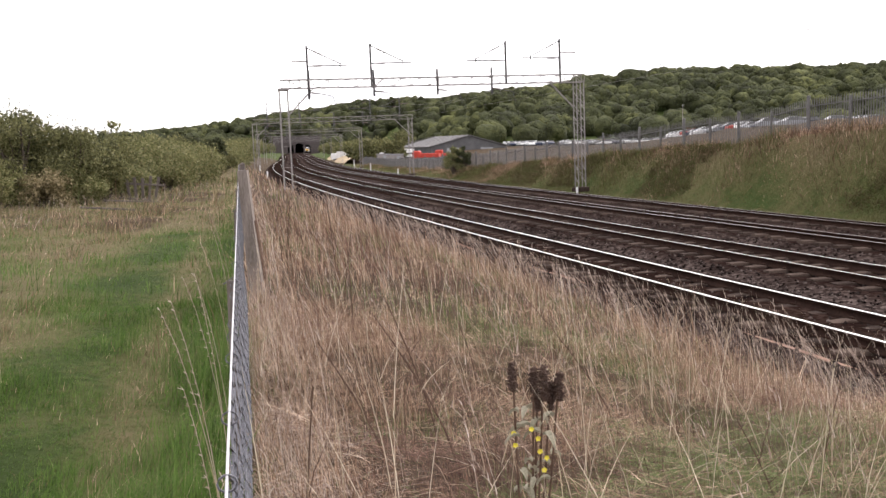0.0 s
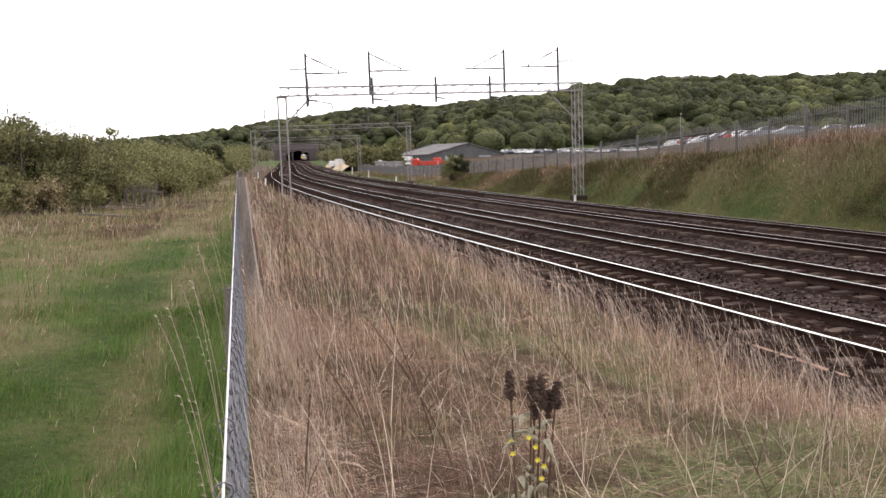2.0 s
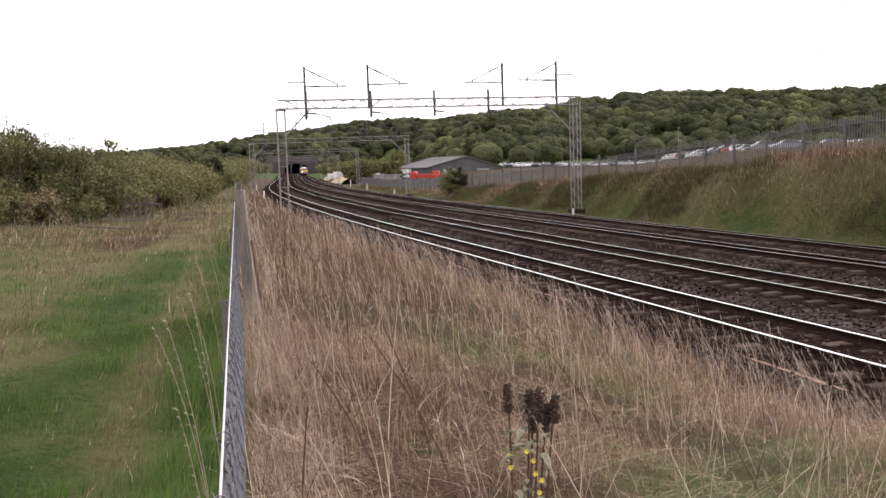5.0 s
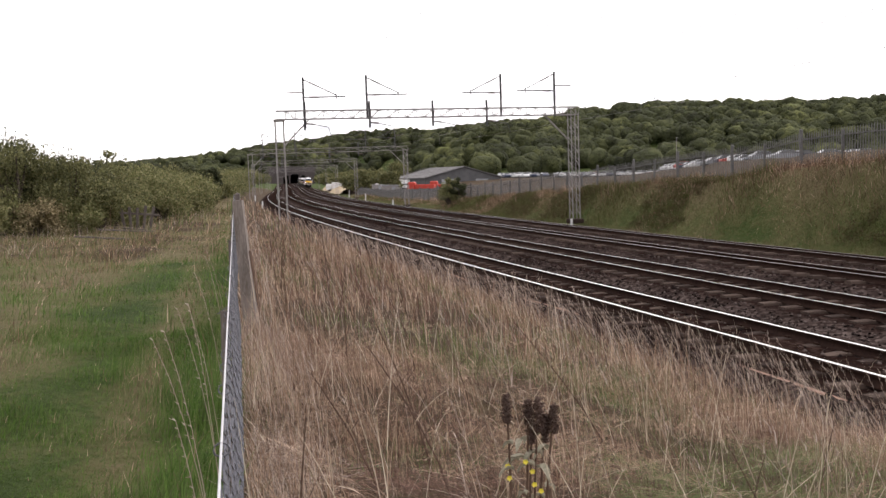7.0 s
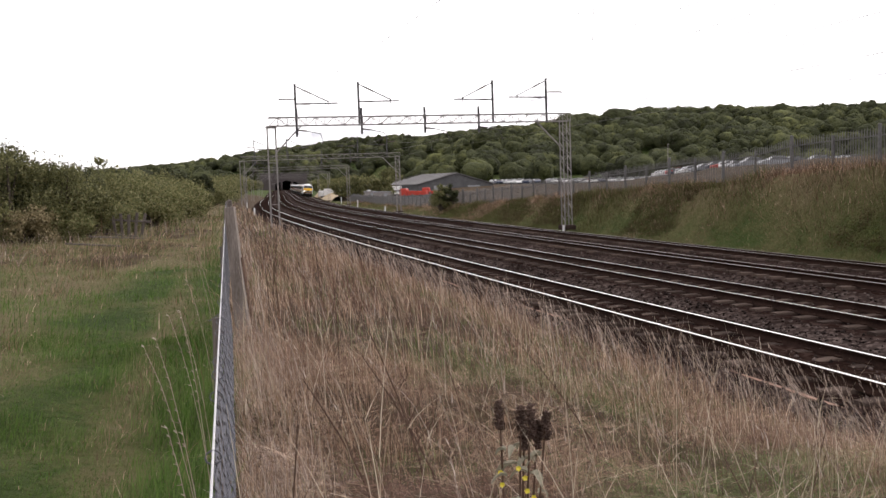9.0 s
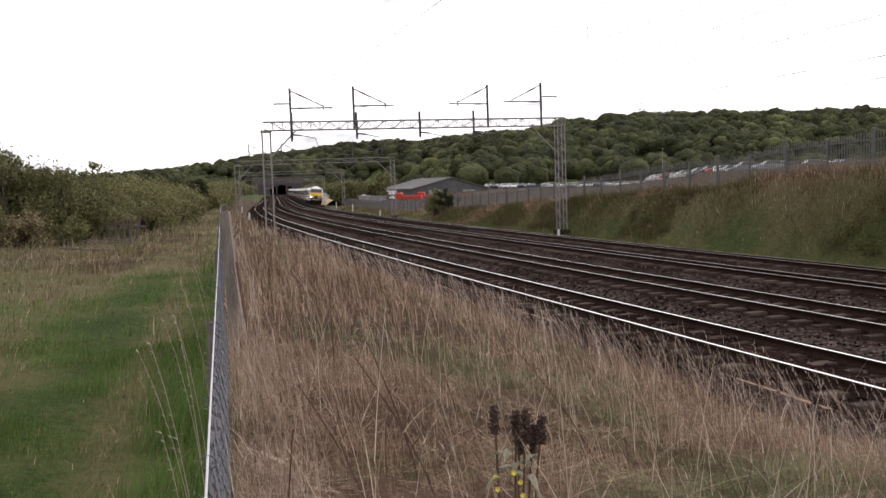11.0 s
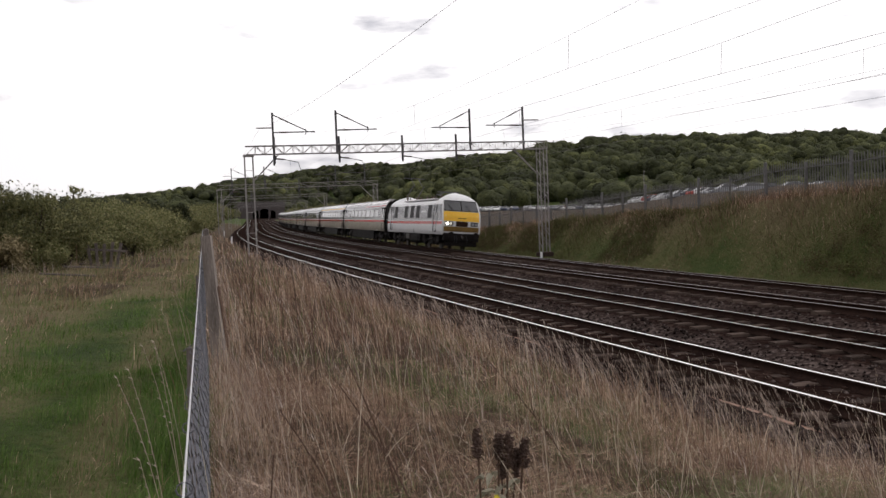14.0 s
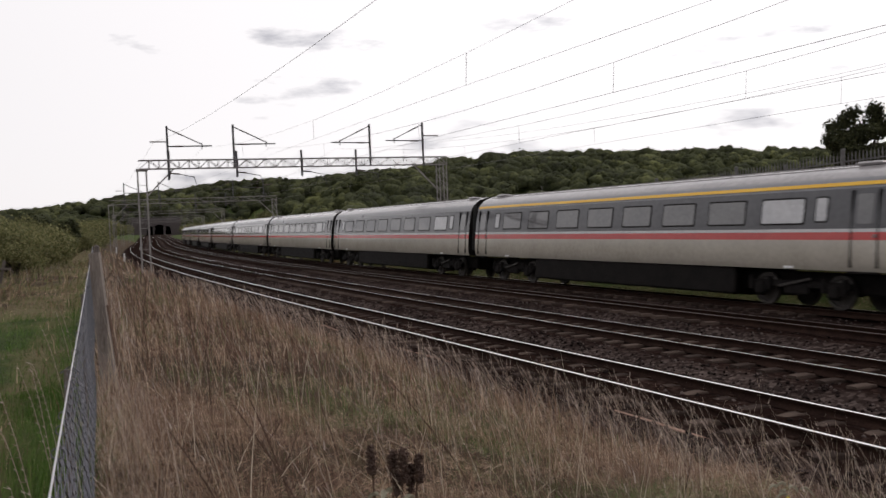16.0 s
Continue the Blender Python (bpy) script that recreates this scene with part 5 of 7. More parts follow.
def build_seed_stems():
    """Tall thin stems with feathery heads, thickest along the ballast edge."""
    n = 2600
    x, y = scatter(60000, 2.2, 45, 0.8, 0.9)
    u = fence_u(x, y)
    _, o = s_o(x, y)
    e = -(o + 12.75)
    keep = (u > 0.1) & (e > -0.1) & (rng.uniform(0, 1, len(x)) < np.exp(-e / 0.9) * 0.5 + 0.025)
    x, y = x[keep][:n], y[keep][:n]
    z = height(x, y)
    n = len(x)
    L, ld, lean = rng.uniform(0.6, 1.0, n), rng.normal(2.7, 0.45, n), np.abs(rng.normal(0.42, 0.18, n))
    wid = np.interp(y, [0, 10, 40], [0.0026, 0.0046, 0.014])
    tagged(new("seed_stems", blade_mesh("seed_stems", np.stack([x, y, z], 1), L, ld, lean, wid, [M["seed_pale"]], None, 4)), "thin pale grass stems along the ballast edge", "grass", kind="stuff")
    # feathery heads at the tips
    norm = 1 / np.sqrt(1 + lean ** 2)
    B = []
    for t in np.linspace(0.74, 0.99, 7):
        c = np.stack([x + np.cos(ld) * L * lean * norm * t ** 1.8, y + np.sin(ld) * L * lean * norm * t ** 1.8, z + L * norm * (t - 0.12 * lean * t ** 3)], 1)
        B.append(c)
    B = np.concatenate(B)
    k = len(B)
    me = blade_mesh("seed_heads", B, rng.uniform(0.03, 0.075, k), np.tile(ld, 7) + rng.normal(0, 0.7, k), rng.uniform(0.3, 1.2, k), np.tile(wid, 7) * 1.25, [M["seed_pale"]], None, 2)
    tagged(new("seed_heads", me), "feathery pale seed heads of the grass", "grass", kind="stuff")


build_seed_stems()


def build_meadow():
    """Tussocky field: lush on the trodden strip, longer and drier away from it and towards the hedge."""
    for n, y0, y1, wid, size in ((60000, 0.9, 10, 0.0040, 0.10), (38000, 9, 30, 0.008, 0.115), (5000, -9, 4, 0.006, 0.10), (12000, 28, 62, 0.022, 0.24)):
        x, y = scatter(n * 2, y0, y1, 0.62, 0.75)
        u = fence_u(x, y)
        ok = (u < -0.03) & (x > -18)
        x, y, u = x[ok][:n], y[ok][:n], u[ok][:n]
        k = len(x)
        dry = field_dry(x, y)
        pick = rng.uniform(0, 1, k)
        tawny = np.clip((dry - 0.33) * 2.0, 0.03, 0.88)
        idx = np.where(pick < tawny, np.where(rng.uniform(0, 1, k) < 0.55, 1, np.where(rng.uniform(0, 1, k) < 0.2, 2, 4)), np.where(rng.uniform(0, 1, k) < np.clip((0.52 - dry) * 4, 0, 0.9), 3, 0))
        tuft = np.clip(0.45 + 0.7 * wobble(x, y, 4.3, 1.1) + 0.6 * wobble(x, y, 1.9, 4.0), 0, 1.7)
        path = np.exp(-((u + 1.3) / 0.4) ** 2)
        rough = smooth(0.7, 0.0, -u)
        L = size * rng.uniform(0.5, 1.5, k) * (0.5 + 1.1 * tuft) * (1 - 0.35 * path) * (1 + 2.4 * rough * rng.uniform(0, 1, k)) * (1 + 0.7 * smooth(0.5, 0.75, dry))
        ld = 2.0 * wobble(x, y, 1.4, 2.2) + rng.normal(0, 1.1, k)
        me = blade_mesh("meadow_grass", np.stack([x, y, height(x, y) - 0.01], 1), L, ld, np.abs(rng.normal(0.8, 0.6, k)), wid * rng.uniform(0.7, 1.5, k),
                        [M["blade_green"], M["leaf_brown"], M["blade_red"], M["blade_lush"], M["blade_dry"]], idx, 2)
        tagged(new("meadow_grass", me), "short green meadow grass with dry patches", "grass", kind="stuff")


build_meadow()


def build_rough_grass():
    """Taller tawny growth where the field meets the hedge."""
    n = 26000
    x, y = rng.uniform(-22, -6, n * 3), rng.uniform(15, 48, n * 3)
    u = fence_u(x, y)
    ok = (u < -1.0) & (rng.uniform(0, 1, len(x)) < smooth(3.5, 9.5, -u + 0.16 * (y - 20)) * (0.75 + 0.5 * wobble(x, y, 0.8, 3)))
    x, y = x[ok][:n], y[ok][:n]
    idx = rng.choice(4, len(x), p=[0.16, 0.32, 0.40, 0.12])
    L = rng.uniform(0.2, 0.62, len(x)) * (0.8 + 0.4 * wobble(x, y, 0.6, 1))
    me = blade_mesh("rough_grass", np.stack([x, y, height(x, y) - 0.02], 1), L, rng.uniform(0, 2 * np.pi, len(x)), np.abs(rng.normal(0.5, 0.4, len(x))), rng.uniform(0.006, 0.016, len(x)), [M["leaf_b"], M["leaf_brown"], M["seed_pale"], M["blade_green"]], idx, 2)
    tagged(new("rough_grass", me), "tawny tall grass and weeds along the hedge", "grass", kind="stuff")


build_rough_grass()


def build_straws():
    """Long bleached straws lying over the thatch near the camera."""
    n = 800
    x, y = scatter(n * 3, 1.3, 11, 0.8, 0.8)
    ok = (fence_u(x, y) > 0.08) & (s_o(x, y)[1] < -12.9)
    x, y = x[ok][:n], y[ok][:n]
    z = height(x, y) + rng.uniform(0.12, 0.42, len(x))
    me = blade_mesh("straw", np.stack([x, y, z], 1), rng.uniform(0.3, 0.85, len(x)), rng.uniform(0, 2 * np.pi, len(x)), np.where(rng.uniform(0, 1, len(x)) < 0.5, rng.uniform(0.1, 0.6, len(x)), rng.uniform(1.0, 4.0, len(x))), rng.uniform(0.0020, 0.0034, len(x)), [M["straw"]], None, 4, 1.3)
    tagged(new("straw", me), "long bleached straws lying over the dry grass", "grass", kind="stuff")


M["straw"] = material("bleached_straw", [(0.2, (0.42, 0.32, 0.22)), (0.8, (0.80, 0.69, 0.54))], scale=2, rough=0.6, island=0.6, translucent=0.15)
build_straws()


def build_fence_stems():
    """Long bent grass stems leaning out of the wire fence over the path."""
    bases = ((2.15, -0.02, 1.38, 0.085), (2.3, -0.02, 1.33, 0.12), (1.95, -0.02, 1.2, 0.07), (2.6, -0.02, 1.40, 0.06), (3.4, -0.03, 1.32, 0.09), (1.55, -0.04, 1.0, 0.16), (1.5, -0.12, 0.62, 0.12), (4.4, -0.03, 1.35, 0.1), (5.6, -0.03, 1.38, 0.09), (2.9, -0.02, 1.36, 0.10), (6.4, -0.03, 1.36, 0.12))
    for y, du, L, lean in bases:
        x = FENCE_X + FENCE_K * y + du
        z0 = float(height(x, y)[0])
        pts = [(x - lean * L * t ** 2, y - 0.05 * t, z0 + L * (t - 0.15 * t ** 3)) for t in np.linspace(0, 1, 9)]
        g = thing("grass_stem", "long pale bent grass stem leaning over the path", "grass", "stems by the fence")
        part("stem", Shape().sweep(pts, [0.0011] * 6 + [0.0009] * 2 + [0.0006], M["seed_pale"], 4), g)
        sh = Shape()
        for t in np.linspace(0.72, 1.0, 11):
            c = Vector((x - lean * L * t ** 2, y - 0.05 * t, z0 + L * (t - 0.15 * t ** 3)))
            for sg in (-1, 1):
                d = Vector((-0.5, sg * 0.35, 0.55 * rng.uniform(0.2, 1))).normalized()
                sh.bar(c, c + d * rng.uniform(0.008, 0.015), 0.0008, M["seed_pale"], 4, 0.0003)
        part("seed_head", sh, g)


build_fence_stems()


def leaf_cloud(centres, radii, per, size, squash=0.8):
    """Small leaf clusters over the outside of clumps: arrays of quads."""
    c, r = np.repeat(centres, per, 0), np.repeat(radii, per)
    d = rng.standard_normal((len(c), 3))
    d /= np.linalg.norm(d, axis=1)[:, None]
    p = c + d * (r * rng.uniform(0.55, 1.12, len(c)))[:, None] * np.array([1, 1, squash])
    a = d * 0.6 + rng.standard_normal((len(c), 3)) * 0.6
    a /= np.linalg.norm(a, axis=1)[:, None]
    e1 = np.cross(a, rng.standard_normal((len(c), 3)))
    e1 /= np.linalg.norm(e1, axis=1)[:, None]
    e2 = np.cross(a, e1)
    s = (size * rng.uniform(0.55, 1.35, len(c)))[:, None]
    v = np.stack([p - e1 * s, p - e2 * s * 0.55, p + e1 * s, p + e2 * s * 0.55], 1).reshape(-1, 3)
    return v, np.arange(len(v)).reshape(-1, 4)


def build_bush(x, y, r, h, mat, label, leaves=2600, size=0.075, group="hedge bushes", name="bush", trunk=0.0, lift=0.0):
    z0 = float(height(x, y)[0]) - 0.05
    b = thing(name, label, name.replace("_", " "), group, at=pose(x, y, z0))
    k = int(15 + r * 6)
    ang, rad = rng.uniform(0, 2 * np.pi, k), r * np.sqrt(rng.uniform(0, 1, k)) * 0.8
    low = max(trunk, 0.12) * h
    cz = low + (h - low) * rng.uniform(0.12, 0.88, k) * (1 - 0.45 * (rad / r) ** 2)
    cen = np.stack([np.cos(ang) * rad, np.sin(ang) * rad, cz], 1)
    cr = r * rng.uniform(0.26, 0.44, k) * (1 - 0.3 * cz / h)
    cr = np.minimum(cr, np.maximum(cz - 0.02, 0.1) * (1.0 if trunk else 1.4))
    sh = Shape()
    for i in range(min(k, 12)):
        mid = Vector((cen[i][0] * 0.35 + rng.normal(0, 0.1), cen[i][1] * 0.35, cen[i][2] * 0.45))
        rr = 0.018 * h * (2.2 if trunk and i == 0 else 1)
        sh.sweep([(rng.normal(0, 0.05 * r), rng.normal(0, 0.05 * r), 0), mid, cen[i]], [rr * 1.5, rr, rr * 0.35], M["bark"], 5)
    if trunk:
        sh.sweep([(0, 0, 0), (0.05 * r, 0, low * 0.6), (0, 0.05 * r, h * 0.7)], [0.03 * h, 0.022 * h, 0.008 * h], M["bark"], 7)
    part("trunk", sh, b, "thin brown stems")
    v, f = leaf_cloud(cen, cr, max(leaves // k, 30), size)
    # sprigs that break the outline
    n2 = leaves // 7
    j = rng.integers(0, k, n2)
    d = rng.standard_normal((n2, 3))
    d[:, 2] = np.abs(d[:, 2])
    d /= np.linalg.norm(d, axis=1)[:, None]
    v2, f2 = leaf_cloud(cen[j] + d * (cr[j] * rng.uniform(0.9, 1.22, n2))[:, None], np.full(n2, size * 1.5), 2, size * 0.9)
    v = np.concatenate([v, v2])
    v[:, 2] = np.maximum(v[:, 2], 0.01)
    me = bulk("crown", v, np.concatenate([f, f2 + len(f) * 4]), [mat])
    part("crown", me, b)
    return b


HAW, SAL, BRA = "dark green hawthorn bush with an uneven top", "yellow-green sallow bush in the hedge", "brown-green bramble thicket in dry grass"
for _x, _y, _r, _h, _m, _l in (
        # tall hawthorn at the corner of the field
        (-15.2, 28.5, 2.2, 3.5, "leaf_a", HAW), (-13.3, 28.8, 1.9, 3.5, "leaf_a", HAW), (-14.2, 30.5, 1.9, 3.5, "leaf_dark", HAW), (-12.0, 29.8, 1.5, 2.6, "leaf_a", HAW), (-18.0, 28.5, 2.4, 3.1, "leaf_a", HAW), (-11.1, 30.4, 1.1, 1.9, "leaf_a", HAW),
        (-16.3, 26.0, 1.5, 1.9, "leaf_b", SAL), (-14.6, 26.6, 1.3, 1.6, "leaf_brown", BRA), (-13.1, 27.2, 1.1, 1.5, "leaf_b", SAL), (-17.8, 25.5, 1.5, 1.8, "leaf_brown", BRA),
        (-12.2, 28.0, 0.9, 1.2, "leaf_brown", BRA), (-11.3, 29.0, 0.9, 1.3, "leaf_b", SAL), (-15.4, 25.0, 0.9, 0.8, "leaf_brown", BRA), (-13.6, 25.8, 0.8, 0.7, "leaf_brown", BRA), (-12.6, 33.0, 0.9, 2.0, "leaf_dark", HAW),
        # hedge towards the end of the fence
        (-12.2, 34.0, 1.8, 2.2, "leaf_a", HAW), (-14.4, 36.0, 2.2, 2.7, "leaf_dark", HAW), (-11.4, 33.0, 1.1, 1.3, "leaf_b", SAL), (-13.0, 41.0, 2.2, 2.5, "leaf_b", SAL),
        (-11.6, 39.0, 1.5, 1.7, "leaf_b", SAL), (-16.5, 42.0, 2.6, 3.0, "leaf_dark", HAW), (-14.2, 47.0, 2.4, 2.5, "leaf_a", HAW), (-12.6, 46.0, 1.7, 1.9, "leaf_b", SAL),
        (-18.0, 52.0, 3.0, 3.0, "leaf_dark", HAW), (-15.6, 54.0, 2.4, 2.6, "leaf_b", SAL), (-14.2, 53.0, 1.7, 1.9, "leaf_a", HAW), (-18.0, 62.0, 2.6, 2.6, "leaf_b", SAL), (-16.2, 60.0, 1.8, 1.8, "leaf_brown", BRA),
        (-20.5, 70.0, 2.8, 2.8, "leaf_a", HAW), (-18.6, 72.0, 2.0, 2.0, "leaf_b", SAL), (-23.0, 84.0, 3.2, 3.0, "leaf_a", HAW), (-22.0, 92.0, 2.6, 2.2, "leaf_b", SAL), (-27.0, 95.0, 3.6, 3.4, "leaf_a", HAW),
        (-25.0, 108.0, 3.0, 2.6, "leaf_a", HAW), (-29.0, 120.0, 3.4, 3.2, "leaf_b", SAL), (-32.0, 135.0, 3.4, 3.2, "leaf_a", HAW), (-34.5, 155.0, 3.6, 3.4, "leaf_b", SAL), (-38.0, 170.0, 4.0, 4.4, "leaf_a", HAW),
        (-20.5, 34.0, 2.6, 3.2, "leaf_a", HAW), (-23.0, 45.0, 3.2, 3.4, "leaf_a", HAW), (-28.0, 58.0, 3.6, 3.6, "leaf_b", SAL), (-29.0, 75.0, 3.8, 3.6, "leaf_a", HAW), (-36.0, 98.0, 4.2, 3.8, "leaf_b", SAL)):
    build_bush(_x, _y, _r, _h, M[_m], _l, leaves=int((3000 + 1700 * _r) * (1.15 if _y < 50 else 0.7)), size=0.026 + 0.00072 * _y)
# small trees that stand above the hedge
build_bush(-21.8, 61.0, 1.2, 4.3, M["leaf_b"], "slim young birch standing above the hedge", 1300, 0.10, "hedge trees", "tree", 0.3)
build_bush(-19.8, 60.0, 1.5, 3.5, M["leaf_b"], "small rounded tree standing above the hedge", 1500, 0.11, "hedge trees", "tree", 0.3)
build_bush(-25.5, 90.0, 2.2, 3.9, M["leaf_dark"], "dark round-headed tree above the hedge", 2600, 0.15, "hedge trees", "tree", 0.35)
build_bush(-21.9, 90.0, 1.2, 3.8, M["leaf_dark"], "dark round-headed tree above the hedge", 1500, 0.14, "hedge trees", "tree", 0.35)
# across the railway
_p = on_line(97.0, 5.6)
build_bush(float(_p[0]) - 0.25, float(_p[1]), 1.25, 3.3, M["leaf_b"], "olive-green bush at the foot of the embankment", 4200, 0.075, "embankment bushes")
build_bush(float(_p[0]) + 0.75, float(_p[1]) - 0.3, 0.9, 2.9, M["wood_leaf"], "dark bush at the foot of the embankment", 3000, 0.075, "embankment bushes")
build_bush(62.5, 97.0, 3.6, 12.3, M["leaf_dark"], "tall dark tree behind the steel fence", 9000, 0.20, "trees behind the fence", "tree", 0.3)
build_bush(69.5, 99.0, 3.0, 8.5, M["leaf_dark"], "tall dark tree behind the steel fence", 6000, 0.20, "trees behind the fence", "tree", 0.3)
for _x, _y, _r, _h in ((-16.0, 205.0, 3.6, 6.0), (-20.0, 215.0, 3.2, 5.2), (-10.5, 212.0, 3.0, 5.4), (-24.0, 262.0, 4.0, 6.0), (-18.0, 275.0, 4.5, 6.5), (-30.0, 300.0, 4.0, 6.0), (-12.0, 285.0, 4.5, 7.0)):
    build_bush(_x, _y, _r, _h, M["leaf_a"], "dark tree beside the yard", 2200, 0.28, "yard trees", "tree", 0.25)
for _s, _o in ((330, 14), (360, 12), (395, 14), (430, 12), (470, 14), (520, 13), (570, 14), (620, 13), (645, 15), (655, 12), (380, -24), (420, -22), (470, -24), (520, -23), (570, -23), (620, -24), (650, -25), (300, -21), (330, -23)):
    _p = on_line(_s, _o)
    build_bush(float(_p[0]), float(_p[1]), 4.5, 6.5, M["leaf_a"] if _s % 20 else M["leaf_b"], "trackside tree near the tunnel", 1500, 0.42, "trackside trees", "tree", 0.2)


def build_slope_grass():
    """Rough growth on the cutting slope: green at its foot, olive and brown above, pale along the steel fence."""
    n = 110000
    t = rng.uniform(0, 1, n)
    q = np.where(t < 0.85, 14 + 86 * rng.uniform(0, 1, n) ** 0.9, rng.uniform(95, 190, n))
    o = rng.uniform(4.05, 8.4, n)
    p = on_line(q, o)
    x, y = p[:, 0], p[:, 1]
    hi = smooth(4.6, 7.0, o + 0.5 * wobble(x, y, 0.7, 2))
    patch = wobble(x, y, 0.38, 2) + 0.6 * wobble(x, y, 1.1, 1)
    pick = rng.uniform(0, 1, n) + 0.36 * patch
    idx = np.where(pick < 0.52 - 0.32 * hi, 2, np.where(pick < 0.96 - 0.42 * hi, 1, np.where(pick < 1.04 - 0.34 * hi, 3, 0)))
    L = rng.uniform(0.18, 0.56, n) * (0.55 + 0.95 * hi) * (0.85 + 0.35 * wobble(x, y, 0.9, 5))
    me = blade_mesh("embankment_grass", np.stack([x, y, height(x, y) - 0.03], 1), L, rng.uniform(0, 2 * np.pi, n), np.abs(rng.normal(0.7, 0.4, n)), (0.00028 * y + 0.004) * rng.uniform(0.6, 1.4, n),
                    [M["blade_dry"], M["slope_blade"], M["slope_green"], M["blade_red"]], idx, 2)
    tagged(new("embankment_grass", me), "rough green and brown grass on the cutting slope", "grass", kind="stuff")
    # low brambles and docks in patches on the slope
    n = 900
    q, o = 18 + 82 * rng.uniform(0, 1, n * 3), rng.uniform(4.7, 7.0, n * 3)
    p = on_line(q, o)
    ok = wobble(p[:, 0], p[:, 1], 0.34, 4) + 0.5 * wobble(p[:, 0], p[:, 1], 0.9, 1) > 0.22
    x, y = p[ok, 0][:n], p[ok, 1][:n]
    v, f = leaf_cloud(np.stack([x, y, height(x, y) + 0.14], 1), rng.uniform(0.2, 0.55, len(x)), 90, 0.032, 0.6)
    tagged(new("slope_scrub", bulk("slope_scrub", v, f, [M["slope_leaf"], M["slope_green"]], (np.arange(len(f)) // 90 % 3 == 0).astype(int))), "low olive-brown scrub on the cutting slope", "scrub", kind="stuff")


build_slope_grass()


def build_woodland():
    """Far woods on the hill: lumpy crowns with leafy edges."""
    bm = bmesh.new()
    bmesh.ops.create_icosphere(bm, subdivisions=2, radius=1.0)
    iv = np.array([v.co[:] for v in bm.verts])
    it = np.array([[v.index for v in f.verts] for f in bm.faces])
    bm.free()
    P = []
    while len(P) < 1720:
        a = rng.uniform(-0.56, 0.80)
        y0, y1 = np.interp(a, [-0.2, -0.08, 0.05], [692, 692, 338]), np.interp(a, [-0.2, -0.08, 0.05], [950, 950, 640])
        y = y0 + (y1 - y0) * rng.uniform(0, 1) ** 0.7
        P.append((a * y, y, 0))
    for _ in range(160):
        a = rng.uniform(-0.7, -0.215)
        y = rng.uniform(360, 660)
        P.append((a * y, y, 0))
    P = np.array(P)
    s, o = s_o(P[:, 0], P[:, 1])
    P = P[~((s < PORTAL_S + 2) & (np.abs(o + 4) < 24))]
    s, o = s_o(P[:, 0], P[:, 1])
    P[:, 2] = np.maximum(height(P[:, 0], P[:, 1], False), np.where(s > PORTAL_S, rise(s) + 12.5 * smooth(11.5, 5, np.abs(o + 5.5)), -9))
    V, F, base = [], [], 0
    for x, y, z in P:
        h, r = rng.uniform(8, 13), rng.uniform(5.0, 8.6)
        # one broad dome with smaller heads of foliage over it
        blobs = [(0.0, 0.0, h * 0.42, r * 0.74)]
        for _ in range(3):
            a, q = rng.uniform(0, 2 * np.pi), r * rng.uniform(0.25, 0.55)
            blobs.append((q * math.cos(a), q * math.sin(a), h * rng.uniform(0.34, 0.66), r * rng.uniform(0.34, 0.52)))
        for bx, by, bz, rr in blobs:
            c = np.array([x + bx, y + by, z + bz])
            lump = rng.uniform(0.84, 1.10, len(iv)) + 0.12 * np.sin(iv @ rng.normal(0, 3.0, 3) + rng.uniform(0, 6)) + 0.07 * np.sin(iv @ rng.normal(0, 7, 3))
            V.append(c + iv * (rr * lump)[:, None] * np.array([1, 1, 0.9]))
            F.append(it + base)
            base += len(iv)
            nl = 56
            d = rng.standard_normal((nl, 3))
            d[:, 2] = np.abs(d[:, 2]) * 0.9 - 0.25
            d /= np.linalg.norm(d, axis=1)[:, None]
            q = c + d * rr * rng.uniform(0.94, 1.24, nl)[:, None] * np.array([1, 1, 0.9])
            e1 = np.cross(d, rng.standard_normal((nl, 3)))
            e1 /= np.linalg.norm(e1, axis=1)[:, None]
            e2 = np.cross(d + rng.normal(0, 0.35, (nl, 3)), e1)
            sz = rng.uniform(0.32, 0.90, nl)[:, None]
            V.append(np.stack([q - e1 * sz, q + e1 * sz * 0.8, q + e2 * sz], 1).reshape(-1, 3))
            F.append(np.arange(nl * 3).reshape(-1, 3) + base)
            base += nl * 3
    me = bulk("woodland", np.concatenate(V), np.concatenate(F), [M["wood_leaf"]], smooth_faces=True)
    tagged(new("woodland", me), "dense green deciduous woods covering the far hill", "woods", kind="stuff")


build_woodland()


# ---------------------------------------------------------------- wire fence beside the camera
WIRE_Z = EYE_Z - 0.30
FENCE_END = 28.0


def fence_at(y, z, du=0.0):
    return (FENCE_X + FENCE_K * y + du, y + du * -FENCE_K, z)


